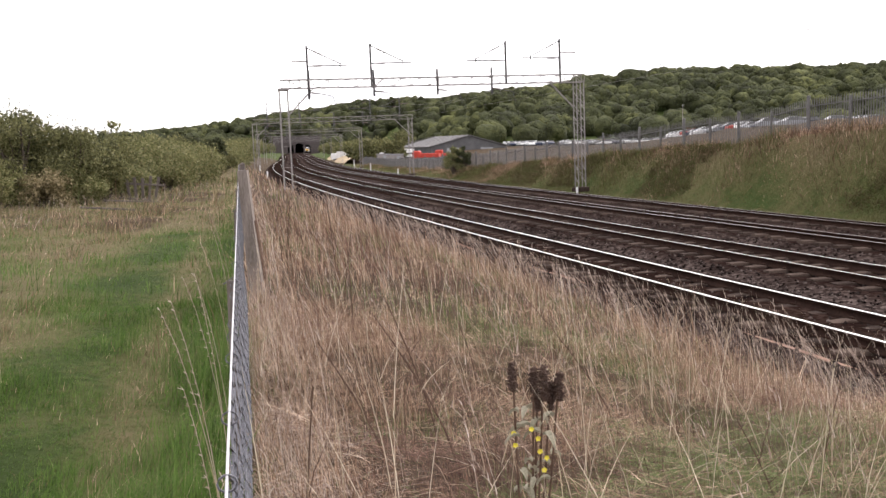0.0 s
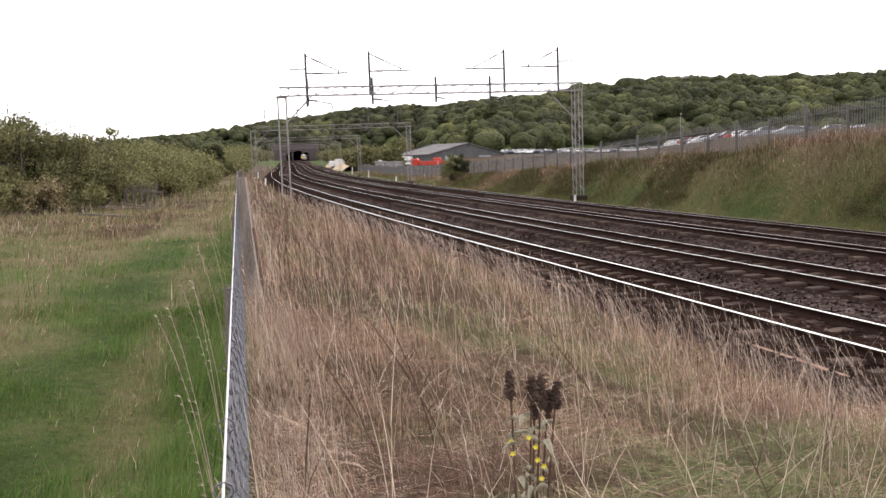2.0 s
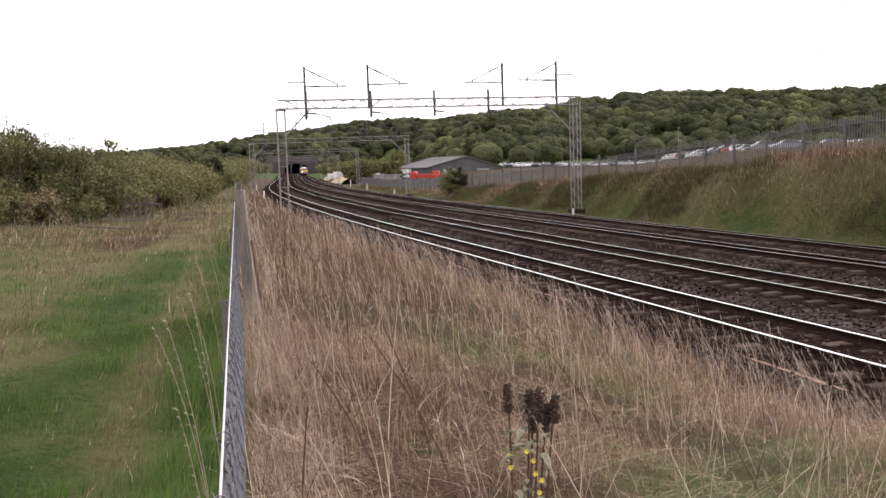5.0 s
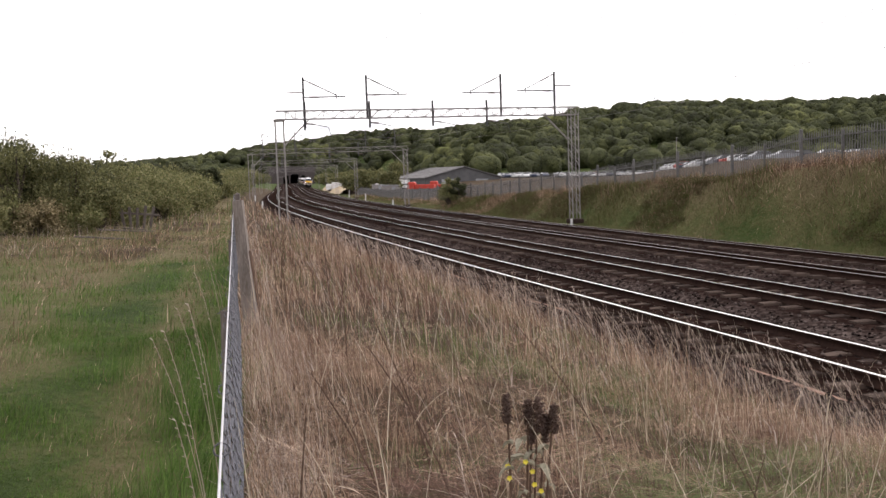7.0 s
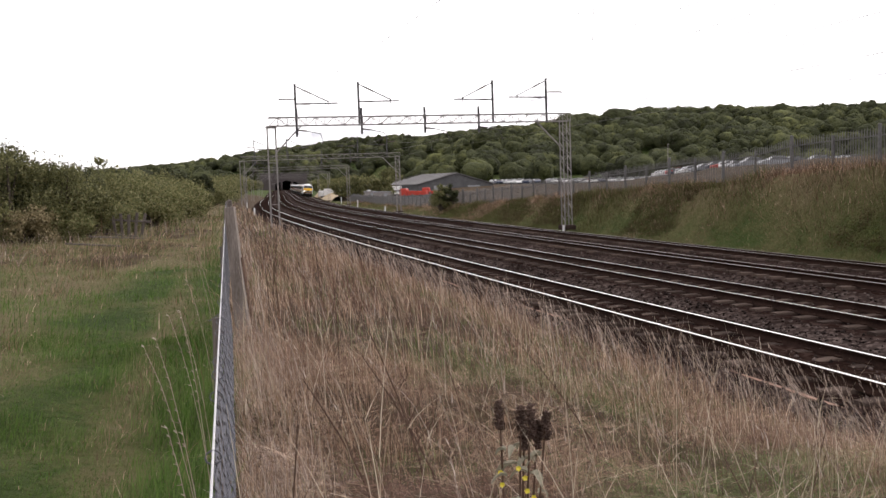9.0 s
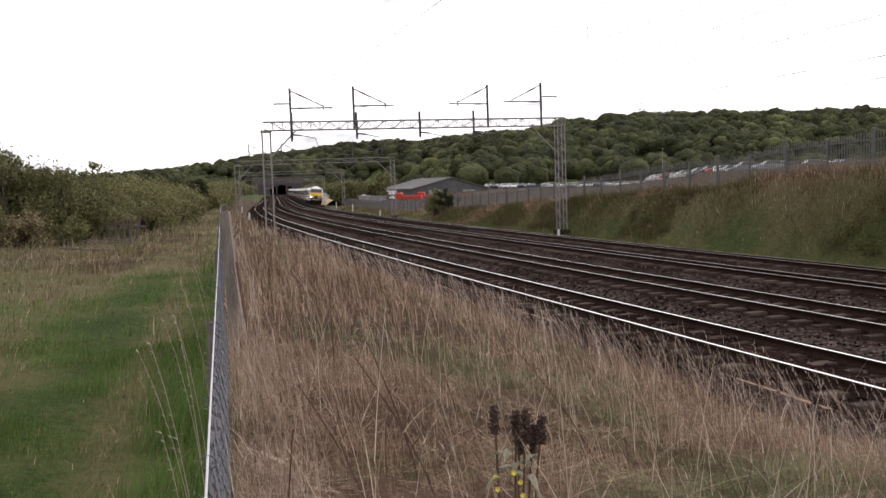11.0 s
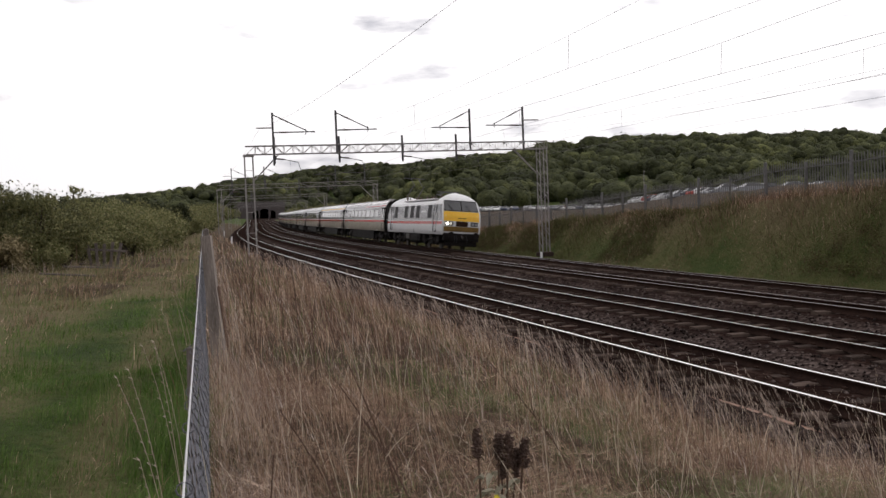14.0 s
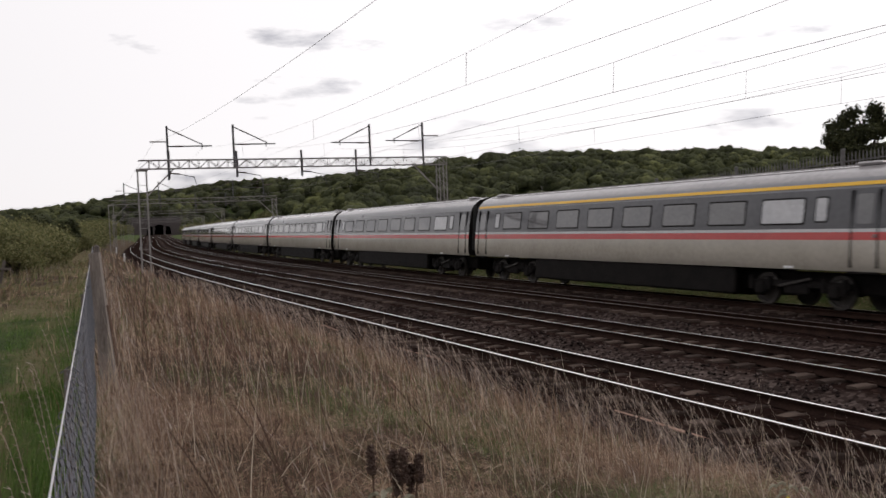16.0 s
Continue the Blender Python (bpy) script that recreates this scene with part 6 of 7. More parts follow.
def build_wire_fence():
    f = thing("chain_link_fence", "chain-link wire fence with a bright top wire beside the path", "fence")
    ys = np.linspace(-1.2, FENCE_END, 60)
    part("line_wire", Shape().sweep([fence_at(y, WIRE_Z + 0.004 * math.sin(y * 1.1)) for y in ys], 0.0016, M["fence_wire"], 6), f, "bright tight top wire")
    part("line_wire", Shape().sweep([fence_at(y, WIRE_Z - 0.62 + 0.01 * math.sin(y * 1.7), 0.006) for y in ys], 0.002, M["mesh_wire"], 4), f)
    k = math.hypot(1, FENCE_K)
    for y0, y1, pitch, r, sides in ((-0.6, 6.0, 0.05, 0.0012, 4), (6.0, 14.0, 0.05, 0.0013, 3), (14.0, FENCE_END, 0.10, 0.0022, 3)):
        sh = Shape()
        dy = pitch / k
        n = int((y1 - y0) / dy)
        for i in range(n):
            yc = y0 + (i + 0.5) * dy
            rows = int(1.22 / pitch) * 2
            sag = 0.012 * math.sin(yc * 3.1) + 0.008 * math.sin(yc * 7.7 + 1)
            pts = []
            for j in range(rows + 1):
                z = WIRE_Z - 0.012 - j * pitch / 2
                off = (0.5 if (i + j) % 2 else -0.5) * dy * 1.04
                bulge = (sag + 0.010 * math.sin(z * 6 + yc)) * math.sin(math.pi * min(j / rows, 1)) + 0.016 * j / rows
                pts.append(fence_at(yc + off, z, bulge + (0.0015 if j % 2 else -0.0015)))
            sh.sweep(pts, r, M["mesh_wire"], sides)
        part("mesh_panel", sh, f, "weathered grey diamond mesh")
    for y in (0.82, 1.03, 1.34, 1.50, 1.62, 1.95, 2.12, 2.5, 2.95, 3.3, 3.9, 4.6, 5.2, 6.1, 7.0):
        ring = [fence_at(y + 0.002 * math.sin(a), WIRE_Z + 0.0075 * math.sin(a) - 0.003, 0.009 * math.cos(a)) for a in np.linspace(0, 2 * math.pi, 11)]
        part("wire_tie", Shape().sweep(ring, 0.0013, M["mesh_wire"], 4), f, "twisted wire tie")
    for y in (2.25, 5.1, 8.0, 11.0, 14.0, 17.0, 20.0, 23.0, 25.8):
        x, yy, _ = fence_at(y, 0, -0.014)
        zb = float(height(x, yy)[0]) - 0.1
        sh = Shape()
        sh.bar((x, yy, zb), (x + 0.004, yy, WIRE_Z - 0.012), 0.010, M["post"], sides=6, r2=0.010)
        part("post", sh, f, "weathered dark fence stake")
        part("staple", Shape().sweep([(x - 0.014, yy, WIRE_Z - 0.02), (x + 0.01, yy + 0.004, WIRE_Z - 0.004), (x + 0.03, yy, WIRE_Z - 0.02)], 0.002, M["mesh_wire"], 4), f)
    x, yy, _ = fence_at(FENCE_END + 0.1, 0)
    sh = Shape().box((x + 0.1, yy, 1.38), (0.16, 0.12, 1.5), M["post"], chamfer=0.02)
    sh.add([(x + 0.02, yy - 0.06, 2.12), (x + 0.18, yy - 0.06, 2.12), (x + 0.18, yy + 0.06, 2.12), (x + 0.02, yy + 0.06, 2.12), (x + 0.1, yy, 2.17)], [(0, 1, 4), (1, 2, 4), (2, 3, 4), (3, 0, 4)], M["post"])
    part("end_post", sh, f, "weathered brown end post")
    lean = Shape().bar(fence_at(9.8, 0.75, 0.165), fence_at(9.8, 2.26, 0.05), 0.072, M["post_pale"], 4, 0.05)
    part("straining_post", lean, f, "weathered grey-brown timber post")
    part("brace", Shape().bar(fence_at(9.0, 0.8, 0.27), fence_at(9.7, 1.72, 0.16), 0.018, M["stalk"], 6), f, "thin dark brace")


build_wire_fence()


def build_twigs():
    """Bare dead stalks standing in the verge."""
    def stalk(x, y, L, dx, dy, r, forks=2):
        z = float(height(x, y)[0])
        t = thing("dead_stalk", "dark dead weed stalk standing in the dry grass", "weed stalk", "dead stalks")
        p = [(x + dx * k ** 1.3, y + dy * k, z + L * k) for k in np.linspace(0, 1, 6)]
        sh = Shape().sweep(p, [r * (1 - 0.55 * k) for k in np.linspace(0, 1, 6)], M["stalk"], 5)
        for i in range(forks):
            a = Vector(p[2 + i])
            sh.sweep([a, a + Vector((rng.normal(0.03, 0.04), rng.normal(0, 0.03), 0.10)), a + Vector((rng.normal(0.05, 0.05), rng.normal(0, 0.05), 0.22))], [r * 0.6, r * 0.45, r * 0.2], M["stalk"], 4)
        part("stem", sh, t)
    for a in ((0.02 - 0.31, 1.5, 0.75, 0.02, 0.03, 0.004), (0.05, 4.6, 0.75, -0.42, 0.15, 0.006), (-0.04, 4.9, 0.85, -0.30, 0.1, 0.006), (-0.28, 4.3, 0.62, -0.34, 0.1, 0.006),
              (-0.75, 7.5, 0.85, -0.05, 0.1, 0.006), (-1.35, 11.5, 1.0, -0.1, 0, 0.008), (-1.0, 9.0, 0.9, 0.1, 0.1, 0.006), (-0.45, 2.6, 0.9, 0.05, 0.1, 0.005), (1.6, 4.2, 0.5, -0.2, 0.1, 0.005),
              (-2.4, 14.0, 1.1, 0.1, 0.0, 0.009), (-2.2, 12.5, 1.0, -0.1, 0.0, 0.008), (2.1, 5.0, 0.6, 0.1, 0.0, 0.005)):
        stalk(*a)
    for _ in range(14):
        y = rng.uniform(3, 28)
        x = FENCE_X + FENCE_K * y + rng.uniform(0.3, 2.2 + y * 0.16)
        if float(s_o([x], [y])[1][0]) < -13.2:
            stalk(x, y, rng.uniform(0.5, 0.95), rng.normal(-0.15, 0.2), rng.normal(0, 0.1), 0.004 + 0.0002 * y)


build_twigs()


def build_mullein(x, y, tops, seed):
    """A mullein gone to seed: dark knobbly spikes, felted leaves, a few yellow flowers."""
    r = random.Random(seed)
    z0 = float(height(x, y)[0])
    p = thing("mullein_plant", "mullein gone to seed with dark spikes and few yellow flowers", "plant", "mullein plants", at=pose(x, y, z0))
    for dx, dy, h, hd in tops:
        sh = Shape().sweep([(dx * 0.2, dy * 0.2, 0), (dx * 0.7, dy * 0.7, h * 0.5), (dx, dy, h)], [0.005, 0.004, 0.0035], M["stalk"], 6)
        part("stem", sh, p, "thin brown stem")
        sh = Shape()
        for i in range(int(hd / 0.0021)):
            t = i / int(hd / 0.0021)
            a = i * 2.4 + r.uniform(-0.8, 0.8)
            if r.random() < 0.06 + 0.12 * math.sin(t * 17 + dx * 90):
                continue
            rad = r.uniform(0.006, 0.015) * (0.55 + 0.6 * math.sin(math.pi * min(0.12 + t * 0.8, 1)))
            c = Vector((dx + rad * math.cos(a), dy + rad * math.sin(a), h - hd * (1 - t)))
            sh.bar(c - Vector((math.cos(a), math.sin(a), 0)) * 0.012, c + Vector((math.cos(a), math.sin(a), 0.3)) * 0.008, 0.0066, M["seed"], 5, 0.0035)
        part("seed_spike", sh, p, "dark brown knobbly seed spike")
    for i in range(46):
        a, h = r.uniform(0, 6.28), r.uniform(0.15, 0.70)
        d = Vector((math.cos(a), math.sin(a), 0))
        n = Vector((-math.sin(a), math.cos(a), 0))
        L, w = r.uniform(0.03, 0.075), r.uniform(0.016, 0.03)
        base = Vector((r.uniform(-0.06, 0.10), r.uniform(-0.04, 0.04), h))
        v, f = [], []
        for k in range(7):
            t = k / 6
            c = base + (d * t + Vector((0, 0, 0.7 * t - 1.2 * t * t))) * L
            ww = w * math.sin(math.pi * (0.08 + 0.9 * t)) * 0.5 + 0.002
            v += [c - n * ww + Vector((0, 0, 0.012)), c, c + n * ww + Vector((0, 0, 0.012))]
        f = [(k * 3 + j, k * 3 + j + 1, k * 3 + j + 4, k * 3 + j + 3) for k in range(6) for j in range(2)]
        part("leaf", Shape().add(v, f, M["felt"]), p, "limp grey-green felted leaf")
    for i, (fx, fz) in enumerate(((-0.055, 0.62), (-0.05, 0.58), (0.035, 0.56), (0.03, 0.60), (0.05, 0.49), (0.005, 0.64), (0.06, 0.53))):
        sh = Shape()
        c = Vector((fx, -0.03 - 0.01 * (i % 3), fz))
        for k in range(5):
            a = 2 * math.pi * k / 5 + i
            u = Vector((math.cos(a), -0.35, math.sin(a)))
            w = Vector((-math.sin(a), 0, math.cos(a)))
            sh.add([c, c + u * 0.006 + w * 0.005, c + u * 0.011, c + u * 0.006 - w * 0.005], [(0, 1, 2, 3)], M["petal"])
        part("flower", sh, p, "small yellow flower")


build_mullein(0.29, 3.15, ((-0.055, 0, 0.865, 0.10), (0.022, 0.02, 0.84, 0.09), (0.055, 0.0, 0.85, 0.12), (0.112, 0.02, 0.82, 0.10), (0.085, 0.05, 0.78, 0.10), (0.035, 0.03, 0.76, 0.08)), 3)
build_mullein(2.15, 3.9, ((0.0, 0, 0.55, 0.10), (-0.05, 0.02, 0.48, 0.08)), 5)


def build_debris():
    """Broken hurdle and rails by the hedge, cable along the ballast, white pegs."""
    h = thing("broken_fence_panel", "leaning weathered grey wooden fence panel by the hedge", "fence panel", at=pose(-10.2, 31.5, float(height(-10.2, 31.5)[0])))
    for i in range(5):
        part("slat", Shape().box((-0.55 + i * 0.24, 0.02 * i, 0.45), (0.10, 0.03, 0.9 - 0.06 * (i % 3)), M["post"], Matrix.Rotation(radians(-8 + 5 * i), 3, "Y"), 0.008), h)
    part("rail", Shape().box((0, 0.05, 0.62), (1.4, 0.04, 0.07), M["post"], Matrix.Rotation(radians(4), 3, "Y"), 0.008), h)
    for x, y, l_, a in ((-9.6, 28.4, 1.7, 25), (-9.3, 25.5, 1.5, 5), (-10.1, 30.2, 1.3, -15)):
        t = thing("fallen_rail", "weathered wooden rail lying in the grass", "timber", "fallen timber")
        part("timber", Shape().box((x, y, float(height(x, y)[0]) + 0.14), (l_, 0.06, 0.05), M["post"], Matrix.Rotation(radians(a), 3, "Z") @ Matrix.Rotation(radians(4), 3, "Y"), 0.01), t)
    c = thing("cable", "rust-coloured cable lying along the ballast edge", "cable")
    pts = [on_line(s, -12.55 + 0.05 * math.sin(s * 0.4), -0.20 + 0.025 * math.sin(s * 0.9)) for s in np.linspace(2, 30, 60)]
    part("cable_run", Shape().sweep(pts, 0.035, M["sleeper_pink"], 6), c)
    for s, o, hh in ((58.0, 3.25, 0.5), (118, 3.0, 0.7), (152, 3.6, 1.1), (186, 3.8, 1.3), (96, -13.6, 1.2), (140, -13.8, 1.2)):
        p = on_line(s, o, -0.5)
        m = thing("marker_post", "small white trackside marker post", "marker post", "marker posts")
        part("post_body", Shape().box((p[0], p[1], p[2] + hh / 2), (0.14, 0.10, hh), M["white_paint"], chamfer=0.02), m)


M["sleeper_pink"] = two("rusty_cable_sheath", (0.26, 0.15, 0.11), (0.40, 0.26, 0.20), scale=6, rough=0.8)
build_debris()


# ---------------------------------------------------------------- yard behind the steel fence
def pale_shape(sh, x):
    """One pale: a folded steel strip with a pointed top."""
    return sh.add([(x - 0.034, -0.01, 0.05), (x, -0.03, 0.05), (x + 0.034, -0.01, 0.05), (x - 0.034, -0.01, 1.62), (x, -0.03, 1.62), (x + 0.034, -0.01, 1.62), (x, -0.02, 1.80), (x, 0.0, 0.05), (x, 0.0, 1.62)],
                  [(0, 1, 4, 3), (1, 2, 5, 4), (3, 4, 6), (4, 5, 6), (2, 7, 8, 5), (7, 0, 3, 8), (8, 3, 6), (5, 8, 6)], M["palisade"])


PANEL, PALES = 2.75, 17


def build_palisade():
    f = thing("palisade_fence", "grey steel palisade fence along the top of the embankment", "fence")
    line = [tuple(on_line(q, PAL_O)[:2]) for q in (8, 22, 36, 47, 58, 69, 80, 96, 112, 129, 145, 162, 178, 195, 212)]
    rail = [Shape().box((PANEL / 2, 0.03, z), (PANEL, 0.05, 0.05), M["palisade"]).mesh("rail") for z in (0.35, 1.42)]
    pale = pale_shape(Shape(), 0.0).mesh("pale")
    far = Shape()
    for i in range(PALES):
        pale_shape(far, (i + 0.5) * PANEL / PALES)
    far = far.mesh("far_pales")
    post = Shape().box((0, 0.05, 0.80), (0.10, 0.10, 1.8), M["palisade"], chamfer=0.01).mesh("post")
    big = Shape().box((0, 0.05, 0.93), (0.13, 0.13, 2.06), M["palisade"], chamfer=0.02).mesh("post")
    n = 0
    for (x0, y0), (x1, y1) in zip(line[:-1], line[1:]):
        L = math.hypot(x1 - x0, y1 - y0)
        k = max(1, round(L / 2.75))
        for i in range(k):
            t0, t1 = i / k, (i + 1) / k
            xa, ya, xb, yb = x0 + (x1 - x0) * t0, y0 + (y1 - y0) * t0, x0 + (x1 - x0) * t1, y0 + (y1 - y0) * t1
            za, zb = float(height(xa, ya)[0]), float(height(xb, yb)[0])
            step = math.hypot(xb - xa, yb - ya)
            ang = math.atan2(yb - ya, xb - xa)
            sh = Matrix.Translation((xa, ya, za - 0.05)) @ Matrix.Rotation(ang, 4, "Z") @ Matrix.Rotation(-math.atan2(zb - za, step), 4, "Y") @ Matrix.Diagonal((step / 2.75, 1, 1, 1))
            for me in rail:
                part("rail", me, f).matrix_world = sh
            if 34 < ya < 84:
                for g in range(PALES):
                    part("pale", pale, f).matrix_world = sh @ Matrix.Translation(((g + 0.5) * PANEL / PALES, rng.normal(0, 0.006), rng.normal(0, 0.012)))
            else:
                a = part("far_pales", far, f)
                a.matrix_world = sh
                tagged(a, kind="stuff")
            b = part("post", big if n % 2 == 0 else post, f)
            b.matrix_world = Matrix.Translation((xa, ya, za - 0.1)) @ Matrix.Rotation(ang, 4, "Z")
            n += 1


def build_shed():
    z0 = float(height(8, 245)[0]) - 2.3
    s = thing("shed", "low grey industrial shed with a wide pitched roof", "building", at=pose(2.8, 246, z0 - 0.2, 0, 0, 22))
    w, d, e, rdg = 10.4, 11.5, 2.9, 5.7
    sh = Shape()
    for x in (-w, w):
        sh.box((x, 0, e / 2), (0.25, 2 * d, e), M["shed_wall"])
    for y in (-d, d):
        sh.add([(-w, y - 0.12, 0), (w, y - 0.12, 0), (w, y - 0.12, e), (0, y - 0.12, rdg - 0.1), (-w, y - 0.12, e), (-w, y + 0.12, 0), (w, y + 0.12, 0), (w, y + 0.12, e), (0, y + 0.12, rdg - 0.1), (-w, y + 0.12, e)],
               [(0, 1, 2, 3, 4), (9, 8, 7, 6, 5), (0, 5, 6, 1), (2, 7, 8, 3), (3, 8, 9, 4)], M["shed_wall"])
    part("wall", sh, s, "dark grey cladding")
    for sg in (-1, 1):
        v = []
        for x, z in ((sg * (w + 0.6), e - 0.05), (0, rdg)):
            v += [(x, -d - 0.5, z), (x, d + 0.5, z), (x, -d - 0.5, z + 0.18), (x, d + 0.5, z + 0.18)]
        part("roof", Shape().add(v, [(2, 3, 7, 6), (0, 4, 5, 1), (0, 2, 6, 4), (1, 5, 7, 3), (0, 1, 3, 2)], M["roof_grey"]), s, "light grey sheet roof")
        for k in range(8):
            y = -d + 1 + k * 3.6
            part("roof_seam", Shape().bar((sg * (w + 0.5), y, e + 0.16), (sg * 0.1, y, rdg + 0.2), 0.05, M["roof_grey"]), s)
    part("roller_door", Shape().box((-4.5, -d - 0.15, 1.3), (3.4, 0.1, 2.6), M["grey_paint"], chamfer=0.03), s, "grey roller door")
    part("roller_door", Shape().box((5.0, -d - 0.15, 1.3), (3.4, 0.1, 2.6), M["grey_paint"], chamfer=0.03), s, "grey roller door")


def car_meshes(paint):
    b = Shape()
    prof = [(-2.1, 0.35), (-2.15, 0.75), (-1.95, 0.95), (-1.2, 1.0), (1.0, 0.98), (2.0, 0.82), (2.12, 0.6), (2.08, 0.35)]
    v = [(sx * 0.86, y, z) for sx in (-1, 1) for y, z in prof]
    n = len(prof)
    b.add(v, [tuple(range(n - 1, -1, -1)), tuple(n + i for i in range(n))] + [(i, (i + 1) % n, n + (i + 1) % n, n + i) for i in range(n)], paint)
    b.box((0, -0.35, 1.44), (1.25, 1.5, 0.06), paint, chamfer=0.025)
    g = Shape()
    g.add([(-0.82, -1.75, 0.98), (0.82, -1.75, 0.98), (0.82, 1.0, 0.98), (-0.82, 1.0, 0.98), (-0.62, -1.15, 1.42), (0.62, -1.15, 1.42), (0.62, 0.35, 1.42), (-0.62, 0.35, 1.42)],
          [(0, 1, 5, 4), (1, 2, 6, 5), (2, 3, 7, 6), (3, 0, 4, 7), (4, 5, 6, 7)], M["glass"])
    return b.mesh("body"), g.mesh("glasshouse")


def build_cars():
    sets = [(car_meshes(M[k]), w) for k, w in (("white_paint", "white"), ("grey_paint", "silver-grey"), ("blue_paint", "dark blue"), ("red_paint", "red"))]
    wheel = Shape().wheel((0, 0, 0.31), 0.31, 0.2, M["tyre"], 12).mesh("wheel")
    spots = [(46 + 5.5 * c + rng.uniform(-0.4, 0.4), 122 + 2.75 * r + rng.uniform(-0.2, 0.2), 90) for c in range(3) for r in range(22) if rng.uniform() < 0.85]
    spots += [(20 + 2.7 * i + rng.uniform(-0.2, 0.2), 262 + 7 * r, 8) for r in range(4) for i in range(18) if rng.uniform() < 0.8]
    spots += [(-14 + 3.0 * i, 236 + 3 * (i % 2), 30) for i in range(4)]
    for x, y, a in spots:
        (body, glass), word = sets[rng.choice(4, p=[0.38, 0.34, 0.23, 0.05])]
        c = thing("parked_car", f"{word} car parked in a row in the yard", "car", "parked cars", at=pose(x, y, float(height(x, y)[0]), 0, 0, a + rng.choice([0, 180])))
        part("body", body, c)
        part("glasshouse", glass, c, "dark glass")
        for wx in (-0.74, 0.74):
            for wy in (-1.3, 1.3):
                w = part("wheel", wheel, c)
                w.matrix_basis = pose(wx, wy, 0)
    me = Shape()
    for x0, y0, x1, y1 in ((41, 116, 66, 190), (14, 255, 72, 292)):
        nx, ny = 10, 14
        X, Y = np.meshgrid(np.linspace(x0, x1, nx), np.linspace(y0, y1, ny), indexing="ij")
        Z = height(X.ravel(), Y.ravel()) + 0.03
        me.add(np.stack([X.ravel(), Y.ravel(), Z], 1), [tuple(int(q) for q in r[::-1]) for r in grid_faces(nx, ny)], M["tarmac"])
    tagged(new("pavement", me.mesh("pavement")), "dark tarmac of the car park", "pavement", kind="structure")


def build_yard_vehicles():
    for x, y, a, paint, word, L, H in ((-3.2, 200, 80, "red_paint", "red", 6.0, 1.5), (0.9, 204, 85, "red_paint", "red", 4.5, 1.3), (-20.5, 262, 70, "white_paint", "white", 6.5, 2.7), (-29, 272, 80, "white_paint", "white", 7.0, 2.6), (-13, 240, 80, "white_paint", "white", 6.0, 2.8), (-9.5, 238, 80, "white_paint", "white", 5.0, 2.3)):
        z = float(height(x, y)[0])
        v = thing("box_lorry", f"{word} box lorry parked in the yard", "lorry", "parked lorries", at=pose(x, y, z, 0, 0, a))
        part("cargo_box", Shape().box((0, -0.9, H / 2 + 0.5), (2.3, L - 1.9, H - 0.6), M[paint], chamfer=0.08), v)
        part("cab", Shape().box((0, L / 2 - 0.9, 1.35), (2.1, 1.7, 1.8), M[paint], chamfer=0.2), v)
        part("windscreen", Shape().box((0, L / 2 - 0.04, 1.75), (1.8, 0.05, 0.7), M["glass"], chamfer=0.02), v)
        part("chassis", Shape().box((0, -0.3, 0.55), (1.9, L - 0.8, 0.25), M["tr_under"], chamfer=0.03), v)
        for wx in (-0.9, 0.9):
            for wy in (-L / 2 + 1.4, L / 2 - 1.2):
                part("wheel", Shape().wheel((wx, wy, 0.42), 0.42, 0.25, M["tyre"], 14), v)
    for x, y, w in ((-9.0, 178.5, 3.2), (-12.5, 196.0, 2.2)):
        c = thing("equipment_cabin", "grey trackside equipment cabin", "cabin", "equipment cabins", at=pose(x, y, float(height(x, y)[0]), 0, 0, 12))
        part("cabin_body", Shape().box((0, 0, 1.1), (w, 1.6, 2.2), M["steel"], chamfer=0.04), c)
        part("cabin_roof", Shape().box((0, 0, 2.26), (w + 0.2, 1.8, 0.12), M["grey_paint"], chamfer=0.03), c)
        part("cabin_door", Shape().box((w * 0.2, -0.82, 1.0), (0.8, 0.05, 1.9), M["grey_paint"], chamfer=0.02), c)
    x, y = 45.0, 172.0
    p = thing("lamp_post", "thin grey lamp post in the car park", "lamp post", at=pose(x, y, float(height(x, y)[0])))
    part("pole", Shape().bar((0, 0, 0), (0, 0, 6.0), 0.07, M["steel"], 8, 0.045), p)
    part("lamp_head", Shape().box((0, -0.2, 6.05), (0.3, 0.6, 0.14), M["steel"], chamfer=0.04), p)
    # pale dry bank by the line
    b = thing("dry_bank", "pale sandy dry bank beside the tracks", "bank", kind="structure")
    s = np.linspace(225, 330, 24)
    prof = [(4.0, -0.6), (5.0, 0.3), (6.6, 1.0), (8.5, 1.1), (10.5, -0.2)]
    v = strip_along(s, prof)
    v[:, 2] += 0.25 * wobble(v[:, 0], v[:, 1], 0.9)
    part("bank", bulk("bank", v, grid_faces(len(s), len(prof)), [M["sand"]], smooth_faces=True), b)


build_palisade()
build_shed()
build_cars()
build_yard_vehicles()


# ---------------------------------------------------------------- sleepers and loose stones
def build_sleepers():
    me = sleeper_mesh()
    for k in "ABCD":
        o, c = TRACKS[k]
        for i in range(70 if k in "AB" else 60):
            s = 8 + i * 0.65 if k == "A" else 12 + i * 0.65 if k == "B" else 24 + i * 0.65
            ob = part("sleeper", me, TRACK_OB[k])
            ob.matrix_world = track_frame(s, o, -0.166, c) @ pose(0, rng.normal(0, 0.02), 0, 0, 0, rng.normal(0, 0.4))


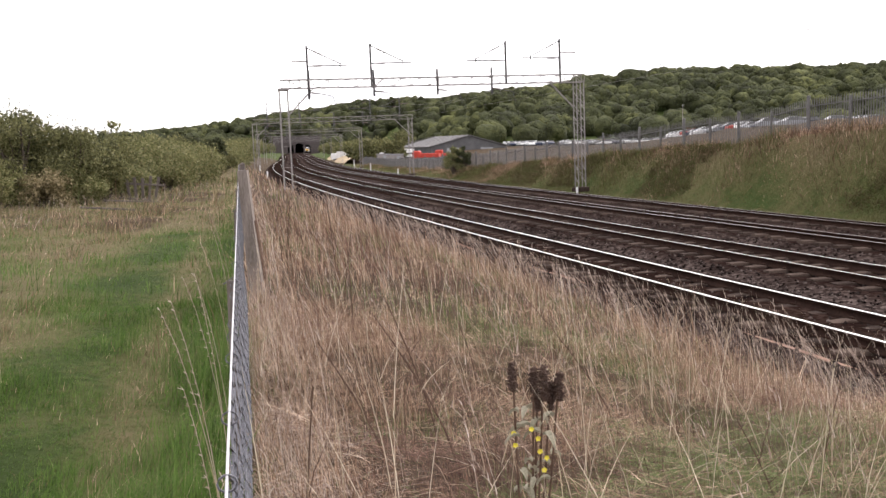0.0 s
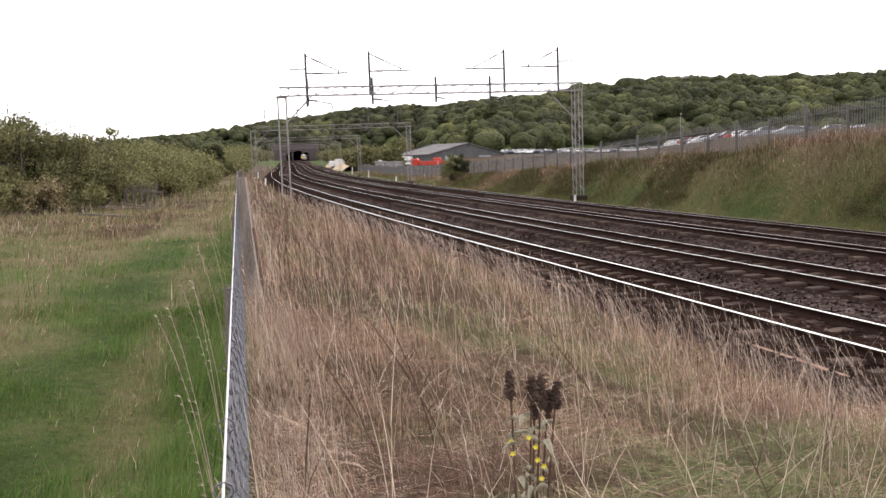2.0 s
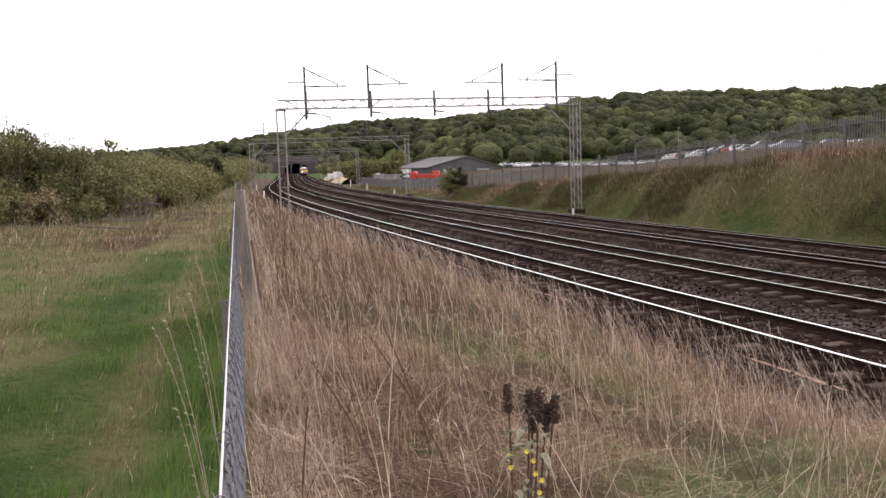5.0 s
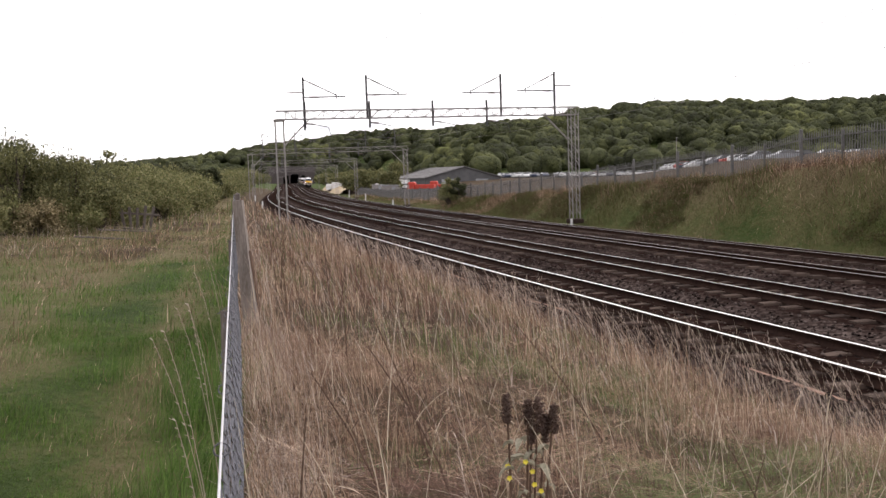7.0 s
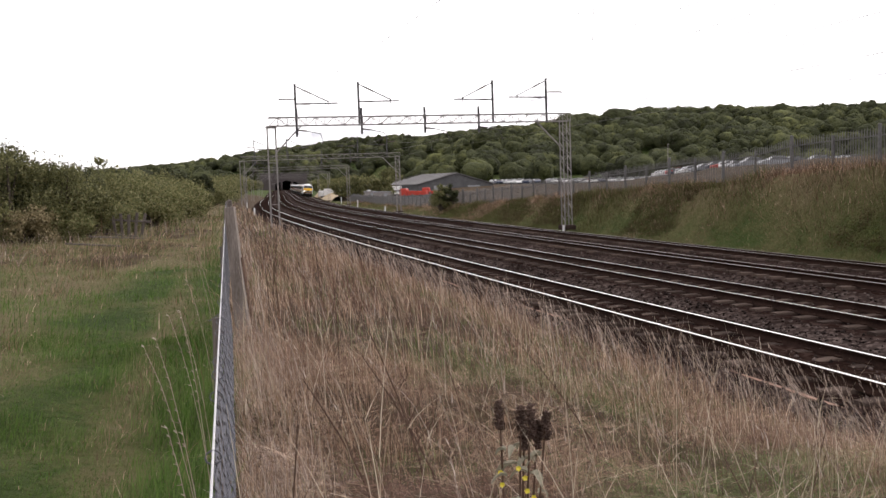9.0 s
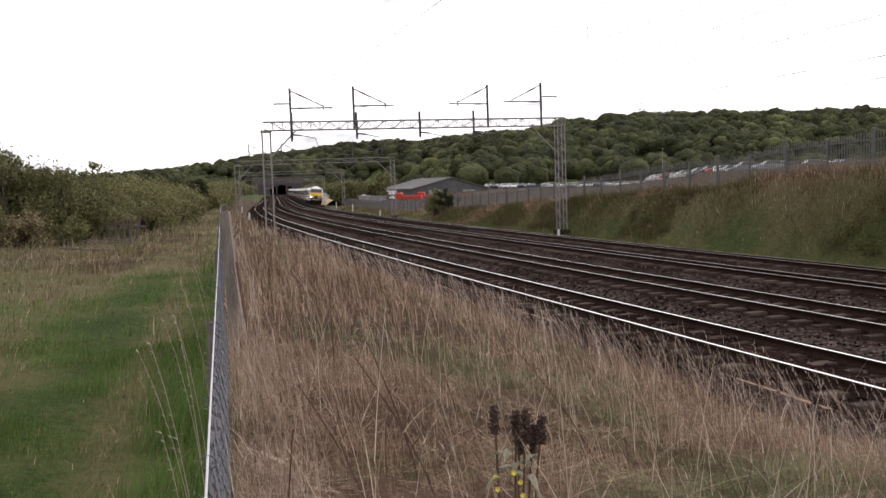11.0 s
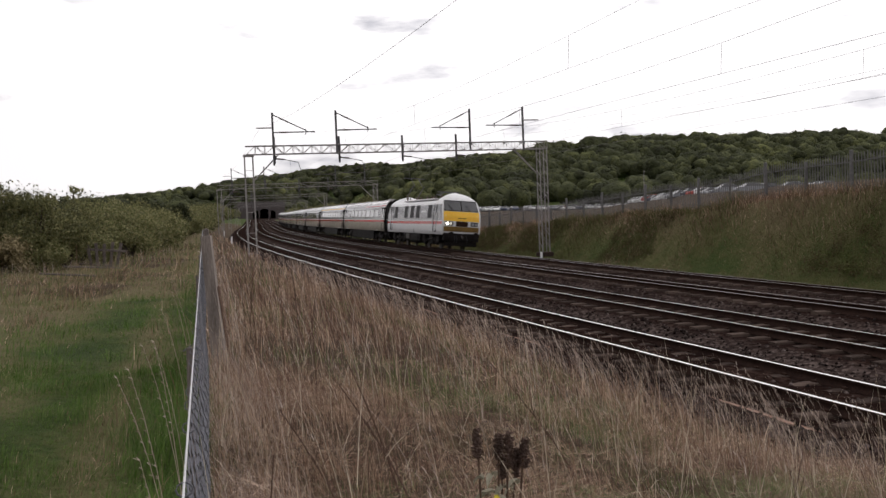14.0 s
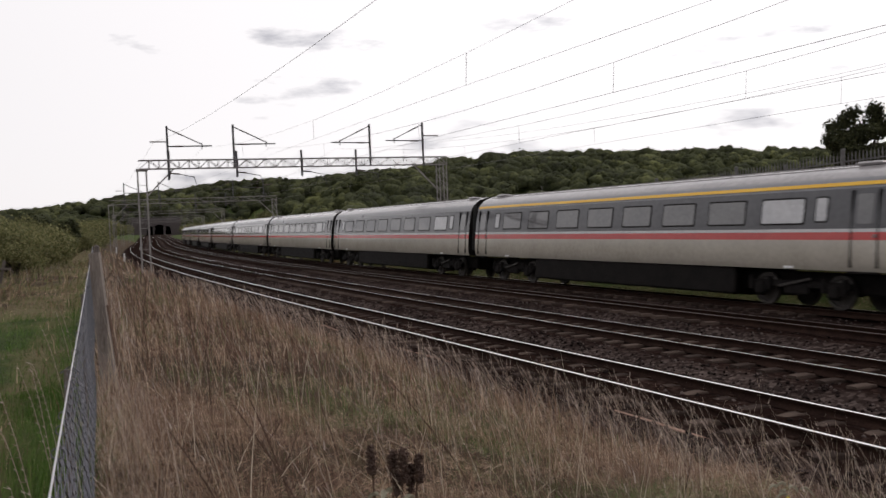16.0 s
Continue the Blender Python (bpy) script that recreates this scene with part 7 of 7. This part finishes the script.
def build_stones():
    tet = np.array([(1, 0, -0.5), (-0.6, 0.8, -0.5), (-0.5, -0.9, -0.4), (0.1, 0.1, 0.7), (0.6, 0.6, 0.2), (-0.7, 0.1, 0.3)], float)
    tri = np.array([(0, 1, 2), (0, 4, 1), (1, 4, 3), (1, 3, 5), (0, 2, 3), (0, 3, 4), (2, 5, 3), (1, 5, 2)])
    n = 42000
    s = 6 + 70 * rng.uniform(0, 1, n) ** 1.5
    o = rng.uniform(-13.2, 3.2, n)
    pr_o, pr_z = [-13.3, -12.85], [-0.6, -0.34]
    for k in "ABCD":
        a, c = TRACKS[k]
        pr_o += [a - 1.55, a, a + 1.55]
        pr_z += [-0.20 + c * 0.5, -0.185, -0.22 - c * 0.5]
    pr_o, pr_z = pr_o + [-9.19, -5.28, 2.3, 3.6], pr_z + [-0.27, -0.27, -0.36, -0.62]
    pr_o, pr_z = zip(*sorted(zip(pr_o, pr_z)))
    # fewer loose stones between the rails than in the spaces between the tracks
    clear = np.min([np.abs(o - TRACKS[k][0]) for k in "ABCD"], 0) > np.where(rng.uniform(0, 1, n) < 0.75, 1.35, 0.0)
    s, o = s[clear], o[clear]
    n = len(s)
    z = np.interp(o, pr_o, pr_z)
    th = np.interp(s, S_LINE, TH_LINE)
    P = np.stack([np.interp(s, S_LINE, X_LINE) + np.cos(th) * o, np.interp(s, S_LINE, Y_LINE) - np.sin(th) * o, z + 0.012], 1)
    size = rng.uniform(0.022, 0.05, n)
    ang = rng.uniform(0, 2 * np.pi, n)
    sc = tet[None] * size[:, None, None] * rng.uniform(0.7, 1.3, (n, 1, 3))
    v = np.stack([sc[..., 0] * np.cos(ang)[:, None] - sc[..., 1] * np.sin(ang)[:, None], sc[..., 0] * np.sin(ang)[:, None] + sc[..., 1] * np.cos(ang)[:, None], sc[..., 2]], -1) + P[:, None]
    f = (tri[None] + (np.arange(n) * 6)[:, None, None]).reshape(-1, 3)
    tagged(new("ballast_stones", bulk("ballast_stones", v.reshape(-1, 3), f, [M["stone"]])), "loose angular grey-brown ballast stones between the rails", "stones", kind="stuff")


build_sleepers()
build_stones()


motions()
